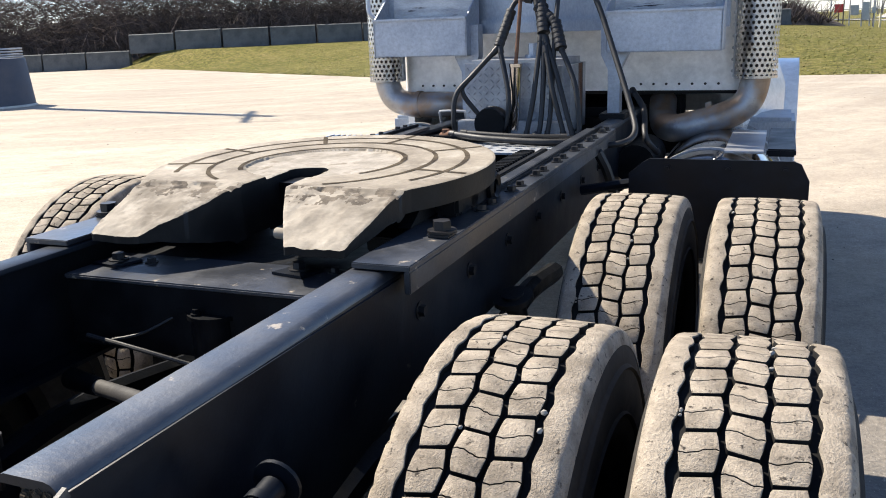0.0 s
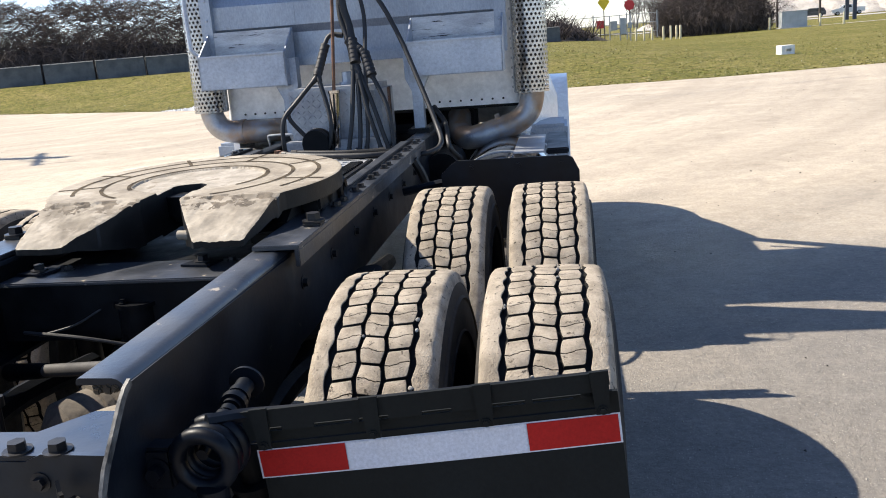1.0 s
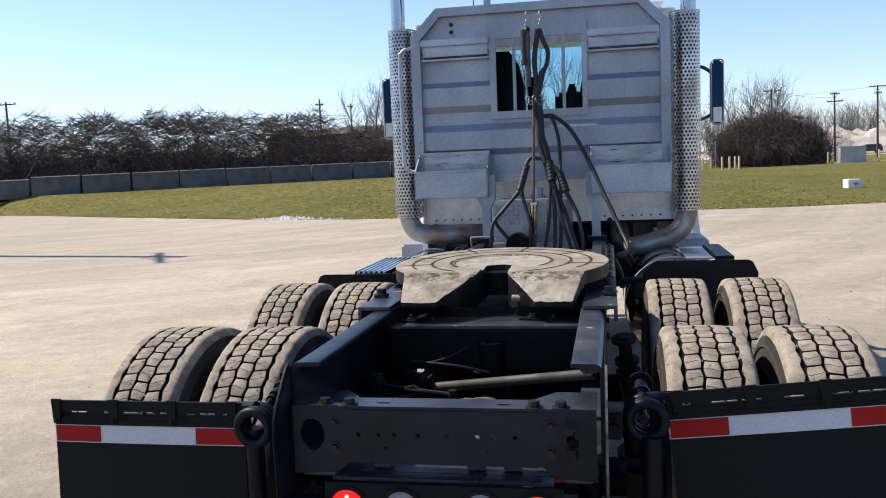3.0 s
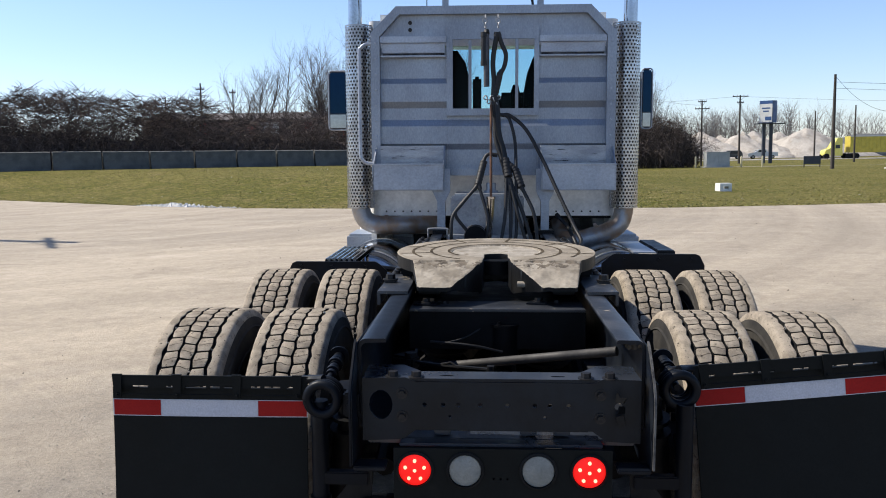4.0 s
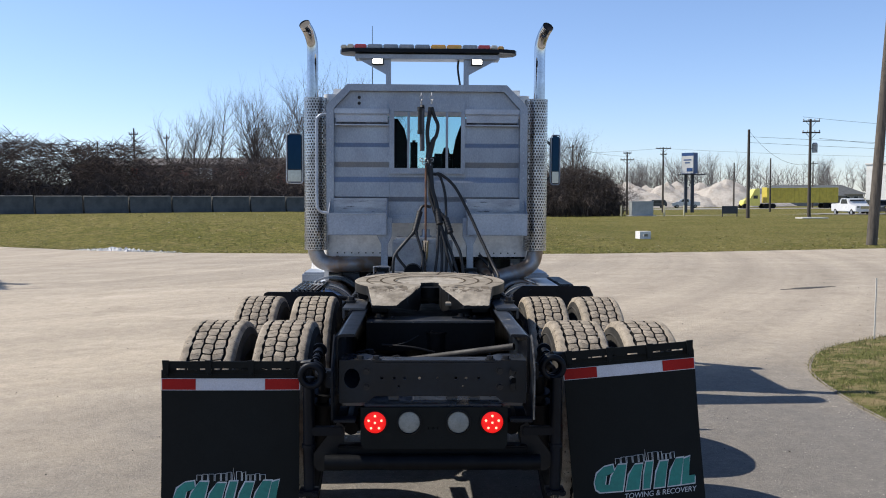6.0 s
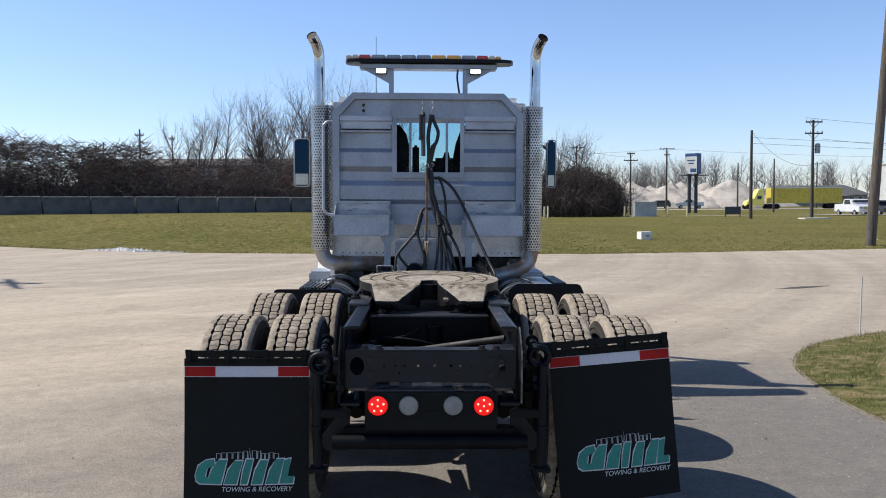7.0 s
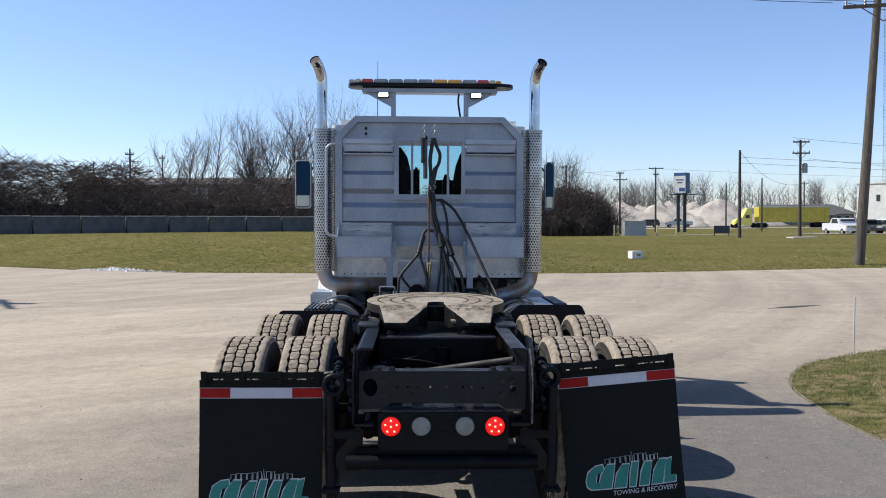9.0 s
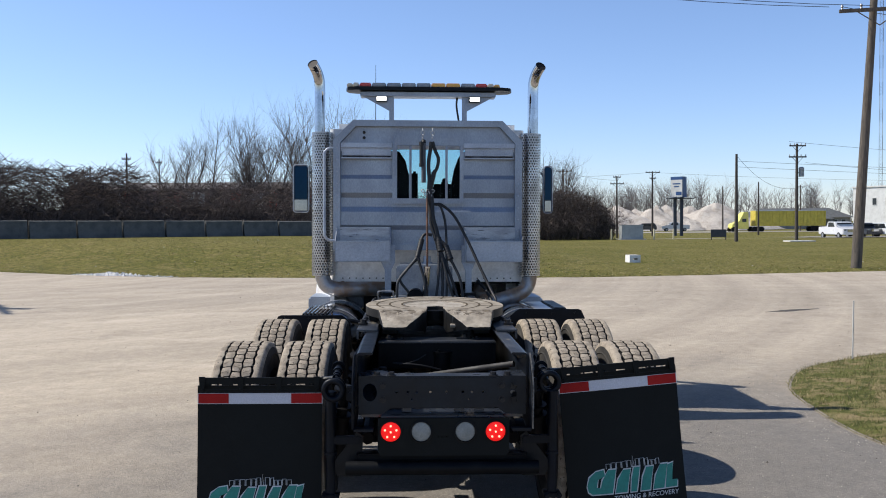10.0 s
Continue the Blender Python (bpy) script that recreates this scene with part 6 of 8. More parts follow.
for s in (-1, 1):
    bm = bmesh.new()
    plate(bm, [(CY0 + 0.06, 0.85), (CY1, 0.85), (CY1, 1.75), (CY1 - 0.25, 2.68), (CY0 + 0.06, 2.68)], [[(CY0 + 0.4, 1.8), (CY1 - 0.1, 1.8), (CY1 - 0.3, 2.48), (CY0 + 0.4, 2.48)]], on_x(s * CW - (0.04 if s > 0 else 0), 0), 0.04)
    part("cab_side", bm, "white_paint", truck)
    bm = bmesh.new()
    prism(bm, [(CY0 + 0.38, 1.78), (CY1 - 0.08, 1.78), (CY1 - 0.29, 2.5), (CY0 + 0.38, 2.5)], on_x(s * (CW - 0.022), 0), 0.005)
    g = part("side_window", bm, "tint_glass", truck)
    g.visible_shadow = False
bm = bmesh.new()
slope = pose(0, CY1, 1.75, 105, 0, 0)
plate(bm, [(-CW, 0.0), (CW, 0.0), (CW, 0.97), (-CW, 0.97)], [[(-CW + 0.12, 0.12), (CW - 0.12, 0.12), (CW - 0.16, 0.88), (-CW + 0.16, 0.88)]], slope, 0.03)
span(bm, -CW, CW, CY1 - 0.04, CY1, 0.9, 1.75, 0.004)
part("cab_front", bm, "white_paint", truck)
bm = bmesh.new()
prism(bm, [(-CW + 0.07, 0.07), (CW - 0.07, 0.07), (CW - 0.09, 0.91), (-CW + 0.09, 0.91)], slope @ pose(0, 0, 0.012), 0.005)
g = part("windscreen", bm, "tint_glass", truck)
g.visible_shadow = False
bm = bmesh.new()
box(bm, (0, (CY0 + CY1 - 0.2) / 2, 2.66), (2 * CW - 0.02, CY1 - CY0 - 0.2, 0.16), 0.075)
part("cab_roof", bm, "white_paint", truck)
bm = bmesh.new()
span(bm, -CW + 0.03, CW - 0.03, CY0 + 0.04, CY1 - 0.05, 1.12, 1.16, 0.0)
part("cab_floor", bm, "seat", truck)
bm = bmesh.new()
prism(bm, [(-0.41, 1.91), (0.41, 1.91), (0.41, 2.53), (-0.41, 2.53)], Matrix(((1, 0, 0, 0), (0, 0, -1, CY0 + 0.027), (0, 1, 0, 0), (0, 0, 0, 1))), 0.005)
g = part("rear_window", bm, "rear_glass", truck, "tinted rear cab window")
g.visible_shadow = False
across = Matrix(((1, 0, 0, 0), (0, 0, 1, 4.38), (0, 1, 0, 0), (0, 0, 0, 1)))
for side, outline in ((-1, [(-0.66, 1.45), (-0.174, 1.45), (-0.174, 2.18), (-0.21, 2.326), (-0.273, 2.42), (-0.6, 2.43)]), (1, [(0.251, 1.45), (0.66, 1.45), (0.62, 2.42), (0.36, 2.42), (0.323, 2.36), (0.281, 2.246), (0.251, 2.08)])):
    bm = bmesh.new()
    prism(bm, outline, across, 0.12)
    span(bm, side * 0.42 - 0.24, side * 0.42 + 0.24, 4.42, 4.92, 1.4, 1.52, 0.05)
    seat = part("seat", bm, "seat", truck, "dark high-backed cab seat")
    bm = bmesh.new()
    if side < 0:
        span(bm, -0.155, -0.085, 4.5, 4.58, 1.45, 2.23, 0.02)
    else:
        prism(bm, [(0.149, 1.9), (0.228, 1.9), (0.228, 2.085), (0.212, 2.159), (0.17, 2.159), (0.149, 2.095)], across @ pose(0, 0, 0.1), 0.08)
    part("headrest", bm, "seat", seat)
bm = bmesh.new()
span(bm, 0.05, 0.4, 4.62, 4.7, 1.3, 2.11, 0.03)
part("console", bm, "seat", truck)
bm = bmesh.new()
span(bm, -0.86, 0.86, 4.95, 5.2, 1.3, 1.72, 0.05)
ring(bm, (-0.45, 4.85, 1.8), (0, -0.8, 0.6), 0.22, 0.016, 28, 8)
part("dashboard", bm, "seat", truck)
bm = bmesh.new()
span(bm, -CW + 0.05, CW - 0.05, CY0 + 0.06, CY1 - 0.3, 2.585, 2.6, 0.0)
span(bm, -CW + 0.05, CW - 0.05, 4.05, CY1 - 0.1, 1.2, 1.3, 0.0)
for s in (-1, 1):
    span(bm, s * 0.84, s * 0.87, CY0 + 0.06, CY0 + 0.4, 1.3, 2.5, 0.0)
    span(bm, s * 0.44, s * 0.84, CY0 + 0.06, CY0 + 0.09, 1.3, 2.5, 0.0)
span(bm, -0.44, 0.44, CY0 + 0.06, CY0 + 0.09, 1.3, 1.9, 0.0)
part("cab_lining", bm, "seat", truck)
# door mirrors on arms
for s in (-1, 1):
    bm = bmesh.new()
    wide = 1.405 if s < 0 else 1.335
    span(bm, s * 1.235, s * wide, 4.8, 4.9, 1.855, 2.36, 0.028)
    tube(bm, [(s * 0.93, 5.0, 2.3), (s * 1.15, 4.9, 2.32), (s * 1.27, 4.87, 2.25)], 0.014, 8)
    tube(bm, [(s * 0.93, 5.0, 1.9), (s * 1.15, 4.9, 1.9), (s * 1.27, 4.87, 1.95)], 0.014, 8)
    mir = part("door_mirror", bm, "guard_dark", truck, "tall dark door mirror with a bright rim on arms")
    bm = bmesh.new()
    x0, x1 = s * 1.24, s * (wide - 0.006)
    loop = []
    for cx, cz, a0 in ((x1 - s * 0.025, 2.33, 0), (x0 + s * 0.025, 2.33, 90), (x0 + s * 0.025, 1.885, 180), (x1 - s * 0.025, 1.885, 270)):
        loop += [(cx + s * 0.025 * math.cos(math.radians(a0 + 22.5 * k)), 4.798, cz + 0.025 * math.sin(math.radians(a0 + 22.5 * k))) for k in range(5)]
    tube(bm, loop + loop[:1], 0.0055, 8, 1)
    part("mirror_rim", bm, "alu_tray", mir, "bright metal rim")
    # upper pane dark, lower one bright: the reflections are in their tints
    for z0, z1, mt in ((1.998, 2.34, "mirror"), (1.876, 1.99, "mirror_low")):
        bm = bmesh.new()
        span(bm, s * 1.252, s * (wide - 0.018), 4.792, 4.798, z0, z1, 0.001)
        part("mirror_glass", bm, mt, mir)
# hood, fenders, bumper, front wheels
bm = bmesh.new()
sections = [(5.26, 0.92, 1.9), (5.7, 0.88, 1.76), (6.2, 0.8, 1.56), (6.45, 0.74, 1.4)]
rows = []
for y, w, z in sections:
    rows.append([bm.verts.new(p) for p in ((-w, y, 0.95), (-w, y, z - 0.05), (-w + 0.06, y, z), (w - 0.06, y, z), (w, y, z - 0.05), (w, y, 0.95))])
for a, b in zip(rows, rows[1:]):
    for i in range(6):
        bm.faces.new((a[i], a[(i + 1) % 6], b[(i + 1) % 6], b[i]))
bm.faces.new(rows[0][::-1])
bm.faces.new(rows[-1])
part("hood", bm, "white_paint", truck)
for s in (-1, 1):
    bm = bmesh.new()
    arc = [(5.8 + 0.7 * math.cos(a), 0.55 + 0.66 * math.sin(a)) for a in (math.radians(-5 + 19 * k) for k in range(11))]
    arc_in = [(5.8 + 0.62 * math.cos(a), 0.55 + 0.6 * math.sin(a)) for a in (math.radians(185 - 19 * k) for k in range(11))]
    prism(bm, arc + arc_in, on_x(s * 1.2 if s < 0 else 0.62, 0), 0.58)
    part("front_fender", bm, "white_paint", truck)
    bm = bmesh.new()
    out = 1.15 if s < 0 else 1.12
    near = [(0.80, 0.84), (0.87, 0.84), (0.93, 0.92), (0.94, 1.08), (0.94, 1.40), (0.80, 1.40)]
    far = [(0.80, 0.80), (out, 0.80), (out, 1.08), (out - 0.05, 1.22), (0.99, 1.42), (0.80, 1.42)]
    rows = [[bm.verts.new((s * x, y, z)) for x, z in sec] for y, sec in ((4.3, near), (4.95, far), (5.35, far))]
    for p, q in zip(rows, rows[1:]):
        for k in range(6):
            bm.faces.new((p[k], p[(k + 1) % 6], q[(k + 1) % 6], q[k]))
    bm.faces.new(rows[0][::-1])
    bm.faces.new(rows[-1])
    bmesh.ops.recalc_face_normals(bm, faces=bm.faces[:])
    part("side_skirt", bm, "white_paint", truck)
    w = new("wheel")
    w.parent = truck
    w.matrix_basis = pose(s * 1.0, 5.8, 0.508, 20, 0, 0)
    t, r = new("tyre", TYRE), new("rim", RIMS[s])
    t.parent = r.parent = w
bm = bmesh.new()
span(bm, -1.15, 1.15, 6.42, 6.52, 0.42, 0.75, 0.04)
part("front_bumper", bm, "chrome", truck)
bm = bmesh.new()
span(bm, -0.33, 0.33, 3.95, 6.3, 0.55, 1.05, 0.05)
part("engine", bm, "grease", truck)
bm = bmesh.new()
span(bm, 0.36, 0.62, 4.2, 4.28, 0.78, 1.12, 0.02)
part("cab_mount", bm, "grease", truck)
bm = bmesh.new()
span(bm, -0.62, -0.36, 4.2, 4.28, 0.78, 1.12, 0.02)
part("cab_mount", bm, "grease", truck)
bm = bmesh.new()
cyl(bm, (0.5, 3.3, 0.86), (0.5, 3.7, 0.86), 0.09, n=18)
part("air_tank", bm, "grease", truck)
bm = bmesh.new()
tube(bm, [(0.47, 2.6, 1.02), (0.5, 2.62, 0.95), (0.52, 2.66, 0.86)], 0.02, 8)
part("air_line", bm, "hose", truck)

# the rack group sits a little low on the frame, and the rack itself is a little narrower than the cab
LOW = Matrix.Translation((0, 0, -0.014)) @ Matrix.Diagonal((1, 1, 0.988, 1))
for ob in truck.children:
    kind = ob.name.split(".")[0]
    if kind in ("rack_frame", "chain_tray", "rack_beam", "grab_handle"):
        ob.matrix_basis = LOW @ Matrix.Diagonal((0.975, 1, 1, 1)) @ ob.matrix_basis
    elif kind in ("light_bar", "light_bar_bracket"):
        ob.matrix_basis = pose(0, 0, -0.036) @ ob.matrix_basis
    elif kind in ("cab_rear_wall", "cab_side", "side_window", "cab_front", "windscreen", "cab_roof", "rear_window", "cab_lining"):
        ob.matrix_basis = Matrix.Translation((0, 0, 1.14 * 0.055)) @ Matrix.Diagonal((1, 1, 0.945, 1)) @ ob.matrix_basis
    elif kind == "door_mirror":
        ob.matrix_basis = pose(0.012, 0, -0.045) @ ob.matrix_basis

# ---- the yard's surroundings ----
def at_ground(x, y):
    return (x, y, ground_z(x, y))


# concrete barrier blocks along the top of the bank
def barrier_block():
    bm = bmesh.new()
    L = BAR_LEN - 0.12
    prof = [(-0.3, 0), (-0.3, 0.08), (-0.2, 0.3), (-0.15, 1.08), (-0.02, 1.13), (0.02, 1.13), (0.15, 1.08), (0.2, 0.3), (0.3, 0.08), (0.3, 0)]
    prism(bm, prof, Matrix(((0, 0, 1, -L / 2), (1, 0, 0, 0), (0, 1, 0, 0), (0, 0, 0, 1))), L)
    for x in (-L / 2 - 0.03, L / 2 + 0.03):
        for z in (0.35, 0.75):
            ring(bm, (x, 0, z), (0, 0, 1), 0.05, 0.012, 10, 6)
    return mesh_of("concrete_barrier", bm, "concrete")


BLOCK = barrier_block()
bar_turn = math.degrees(math.atan2(BAR_DIR.y, BAR_DIR.x))
rnd = random.Random(2)
for k in range(-22, 11):
    p, a = bar_point(BAR_LEN * (k + 0.5))
    bar_turn = math.degrees(a)
    ob = new("concrete_barrier", BLOCK)
    ob.matrix_basis = pose(p.x, p.y, ground_z(p.x, p.y) - 0.02, 0, 0, bar_turn + rnd.uniform(-0.6, 0.6))
    tagged(ob, "weathered grey concrete road barrier block on the grass bank", "barrier", "barrier row")


# bare woody growth, as many thin tapered prisms
def prisms(segs):
    """segs: rows of p0 (3), p1 (3), r0, r1. Three-sided tapered prisms."""
    s = np.asarray(segs, dtype=np.float64)
    p0, p1, r0, r1 = s[:, 0:3], s[:, 3:6], s[:, 6:7], s[:, 7:8]
    d = p1 - p0
    d /= np.maximum(np.linalg.norm(d, axis=1, keepdims=True), 1e-9)
    ref = np.where(np.abs(d[:, 2:3]) > 0.9, np.array([[1.0, 0, 0]]), np.array([[0, 0, 1.0]]))
    u = np.cross(d, ref)
    u /= np.maximum(np.linalg.norm(u, axis=1, keepdims=True), 1e-9)
    w = np.cross(d, u)
    verts = np.empty((len(s), 6, 3))
    for k in range(3):
        a = 2 * math.pi * k / 3
        o = u * math.cos(a) + w * math.sin(a)
        verts[:, k], verts[:, 3 + k] = p0 + o * r0, p1 + o * r1
    base = (np.arange(len(s)) * 6)[:, None]
    faces = np.concatenate([base + np.array([[a, (a + 1) % 3, 3 + (a + 1) % 3, 3 + a]]) for a in range(3)])
    return verts.reshape(-1, 3), faces


def woody(name, segs, mat):
    v, f = prisms(segs)
    return raw(name, v.tolist(), f.tolist(), mat)


def grow(out, rnd, p, d, length, r, level, curl=0.25, fan=2.6, lift=0.25):
    """One limb in bent pieces, with side limbs down to the given level."""
    n = 3 if level > 0 else 2
    for k in range(n):
        d = Vector((d.x + rnd.gauss(0, curl), d.y + rnd.gauss(0, curl), d.z + rnd.gauss(0, curl) + lift * 0.3)).normalized()
        q = p + d * (length / n)
        r1 = r * (0.82 if level > 0 else 0.6)
        out.append((*p, *q, r, r1))
        if level > 0:
            m = int(fan + rnd.random())
            for _ in range(m):
                s = Vector((rnd.gauss(0, 1), rnd.gauss(0, 1), rnd.gauss(0.2, 0.6))).normalized()
                grow(out, rnd, q, (d * 0.75 + s * 0.7 + Vector((0, 0, lift))).normalized(), length * rnd.uniform(0.38, 0.62), r1 * 0.55, level - 1, curl, fan, lift)
        p, r = q, r1


def bush(out, rnd, x, y, z, h, spread, stems, thick=0.03, level=2):
    for _ in range(stems):
        a = rnd.uniform(0, 2 * math.pi)
        k = rnd.random() ** 0.5
        d = Vector((math.cos(a) * k * spread, math.sin(a) * k * spread, 1)).normalized()
        hh = h * rnd.uniform(0.55, 0.95)
        p = Vector((x + rnd.gauss(0, 0.5), y + rnd.gauss(0, 0.5), z - 0.1))
        grow(out, rnd, p, d, hh, thick * rnd.uniform(0.6, 1.1), level, 0.2, 1.7, 0.1)


def arching(out, rnd, p, d, length, r, droop, level):
    """One cane that rises, bends over and carries shorter side canes."""
    n = 5 if level else 2
    for k in range(n):
        d = Vector((d.x + rnd.gauss(0, 0.2), d.y + rnd.gauss(0, 0.2), d.z + rnd.gauss(0, 0.12) - droop * (k + 0.6) / n)).normalized()
        q = p + d * (length / n)
        out.append((*p, *q, r, r * 0.82))
        if level and k > 0:
            for _ in range(1 if level == 1 else 3):
                s = Vector((rnd.gauss(0, 1), rnd.gauss(0, 1), rnd.gauss(0.1, 0.7))).normalized()
                arching(out, rnd, q, (d * 0.5 + s * 0.8).normalized(), length * rnd.uniform(0.22, 0.42), r * 0.6, droop, level - 1)
        p, r = q, r * 0.82


nrm = Vector((-BAR_DIR.y, BAR_DIR.x))


def hedge_height(s):
    """Tops of the clumps along the row: tall mops with gaps between."""
    return 4.8 + 1.0 * noise.noise((s * 0.21, 0, 2)) + 0.9 * noise.noise((s * 0.63, 0, 5))


rnd = random.Random(11)
segs = []
for k in range(280):
    s, off = rnd.uniform(-28, 33), 3.3 + 8 * rnd.random()
    c = bar_point(s, off)[0]
    h = max(2.4, hedge_height(s) + rnd.uniform(-0.7, 0.7))
    if s > 6 and rnd.random() < 0.3:
        continue
    h *= 1.0 if s < 9 else 0.95
    for _ in range(6):
        a, lean = rnd.uniform(0, 2 * math.pi), rnd.uniform(0.1, 0.75)
        p = Vector((c.x + rnd.gauss(0, 0.5), c.y + rnd.gauss(0, 0.5), ground_z(c.x, c.y)))
        arching(segs, rnd, p, Vector((math.cos(a) * lean, math.sin(a) * lean, 1)).normalized(), h * rnd.uniform(0.72, 1.0), rnd.uniform(0.026, 0.04), 0.8, 2)
tagged(new("hedgerow", woody("hedgerow", segs, "twig_brown")), "tangled bare brown hedgerow behind the barrier", "hedge", kind="stuff")
segs = []
for k in range(2600):
    s, off = rnd.uniform(-60, 36), rnd.uniform(0.9, 7)
    p = bar_point(s, off)[0]
    z = ground_z(p.x, p.y) + 0.25 * off * rnd.random()
    for _ in range(7):
        a, l = rnd.uniform(0, 2 * math.pi), rnd.uniform(0.6, 1.7)
        q = Vector((p.x, p.y, z)) + Vector((math.cos(a) * 0.7 * l, math.sin(a) * 0.7 * l, rnd.uniform(0.2, 1.1) * l))
        segs.append((p.x, p.y, z, *q, 0.03, 0.014))
# fine, matted inner twigs that fill the clumps
for k in range(13000):
    s, off = rnd.uniform(-45, 34), rnd.uniform(2.0, 9)
    if s > 9 and rnd.random() < 0.62:
        continue
    c = bar_point(s, off)[0]
    top = hedge_height(s) * (0.95 if s < 9 else 0.78)
    p = Vector((c.x, c.y, ground_z(c.x, c.y) + top * rnd.random() ** 0.8))
    for _ in range(6):
        a, l = rnd.uniform(0, 2 * math.pi), rnd.uniform(0.35, 0.95)
        q = p + Vector((math.cos(a) * l, math.sin(a) * l, rnd.uniform(-0.4, 0.9) * l))
        segs.append((*p, *q, 0.016, 0.009))
M["bramble"] = twig_material("bramble", (0.135, 0.105, 0.093), (0.045, 0.037, 0.034))
tagged(new("undergrowth", woody("undergrowth", segs, "bramble")), "dark bramble and matted twigs filling the hedgerow", "brush", kind="stuff")
# earth bank under the hedgerow, which closes the view below the twigs
bm = bmesh.new()
rows = []
for i in range(50):
    s = -66 + 2.1 * i
    row = []
    for off, h in ((0.9, 0.0), (3.0, 0.55), (6.0, 1.3), (10.0, 1.9), (15.0, 2.1), (22.0, 1.4), (30.0, 0.2)):
        p = bar_point(s, off)[0]
        row.append(bm.verts.new((p.x, p.y, ground_z(p.x, p.y) - 0.05 + h * (1 + 0.35 * noise.noise((s * 0.2, off * 0.3, 0))))))
    rows.append(row)
for a, b in zip(rows, rows[1:]):
    for i in range(len(a) - 1):
        bm.faces.new((a[i], a[i + 1], b[i + 1], b[i]))
M["leaf_litter"] = surf("leaf_litter", (0.04, 0.032, 0.026), (0.07, 0.056, 0.044), 1.2, 0.95, bump=0.8, grain=9, dist=0.08)
solo("earth_bank", bm, "leaf_litter", "brown leaf-littered bank under the hedgerow", "bank", kind="structure", sharp=80)


def bare_tree(x, y, h, rnd, mat="twig_grey", level=4, trunk=0.19, spread=0.45):
    base = thing("bare_tree", "leafless grey tree standing behind the hedgerow", "tree", "bare trees", at=(x, y, ground_z(x, y)))
    tr, cr = [], []
    stems = 2 if rnd.random() < 0.5 else 1
    for _ in range(stems):
        d = Vector((rnd.gauss(0, 0.12), rnd.gauss(0, 0.12), 1)).normalized()
        p, r = Vector((0, 0, -0.1)), trunk
        n = 7
        for k in range(n):
            d = Vector((d.x + rnd.gauss(0, 0.09), d.y + rnd.gauss(0, 0.09), 1)).normalized()
            q = p + d * (h * 0.78 / n)
            r1 = r * 0.8
            tr.append((*p, *q, r, r1))
            if k > 0:
                for _ in range(3 if k < 4 else 4):
                    a = rnd.uniform(0, 2 * math.pi)
                    s = Vector((math.cos(a) * spread * 1.7, math.sin(a) * spread * 1.7, 0.9)).normalized()
                    grow(cr, rnd, q, s, h * rnd.uniform(0.16, 0.3), r1 * 0.55, level - 2, 0.16, 2.0, 0.3)
            p, r = q, r1
        grow(cr, rnd, p, d, h * 0.22, r * 0.8, 2, 0.16, 2.0, 0.3)
    for nm, sg in (("trunk", tr), ("crown", cr)):
        o = new(nm, woody(nm, sg, mat))
        o.parent = base
    return base


rnd = random.Random(21)
for x, y, h in ((-22.8, 84, 9.5), (-20.8, 85, 11.0), (-19.2, 86, 10.0), (-17.5, 86, 11.8), (-16.2, 85, 11.5), (-14.6, 87, 10.5), (-12.2, 88, 13.0), (-11.2, 90, 15.2), (-9.0, 91, 14.0), (-6, 92, 12.0), (14.2, 97, 9.6), (16.4, 98, 9.9), (18.6, 98, 9.2), (20.0, 99, 8.4), (-24.5, 86, 9.0), (-26.5, 88, 8.2), (-15.4, 90, 11.0), (-18.2, 91, 10.2)):
    bare_tree(x, y, h, rnd, spread=0.8 if x > 10 else 0.45)

# brown thicket to the right of the cab
segs = []
for k in range(72):
    x, y = rnd.uniform(11.5, 21), rnd.uniform(88.5, 95)
    h = 5.5 - 0.1 * (x - 16.3) ** 2 * 0.35 + rnd.uniform(-0.4, 0.4)
    bush(segs, rnd, x, y, ground_z(x, y), h, 0.5, 4, 0.035)
for k in range(500):
    x, y = rnd.uniform(11, 21.5), rnd.uniform(88, 94)
    for _ in range(6):
        a, l = rnd.uniform(0, 2 * math.pi), rnd.uniform(0.6, 1.8)
        segs.append((x, y, 0.0, x + math.cos(a) * l * 0.6, y + math.sin(a) * l * 0.6, rnd.uniform(0.5, 1.2) * l, 0.03, 0.012))
for k in range(44):
    x, y = rnd.uniform(11.3, 21.2), rnd.uniform(88.3, 94)
    for _ in range(7):
        a, lean = rnd.uniform(0, 2 * math.pi), rnd.uniform(0.1, 0.8)
        arching(segs, rnd, Vector((x, y, ground_z(x, y))), Vector((math.cos(a) * lean, math.sin(a) * lean, 1)).normalized(), (4.9 - 0.05 * (x - 16.3) ** 2) * rnd.uniform(0.8, 1.15), 0.035, 0.5, 2)
for k in range(3000):
    x, y = rnd.uniform(10.8, 21.6), rnd.uniform(88, 94.5)
    top = max(0.6, 5.2 * (1 - ((x - 16.2) / 6.0) ** 2) ** 0.5) * (1 + 0.12 * noise.noise((x * 0.9, y * 0.5, 3)))
    p = Vector((x, y, ground_z(x, y) + top * rnd.random() ** 0.6))
    for _ in range(6):
        a, l = rnd.uniform(0, 2 * math.pi), rnd.uniform(0.25, 0.7)
        q = p + Vector((math.cos(a) * l, math.sin(a) * l, rnd.uniform(-0.3, 0.9) * l))
        segs.append((*p, *q, 0.014, 0.007))
tagged(new("thicket", woody("thicket", segs, "twig_brown")), "dense bare brown thicket at the lawn's edge", "thicket", kind="stuff")

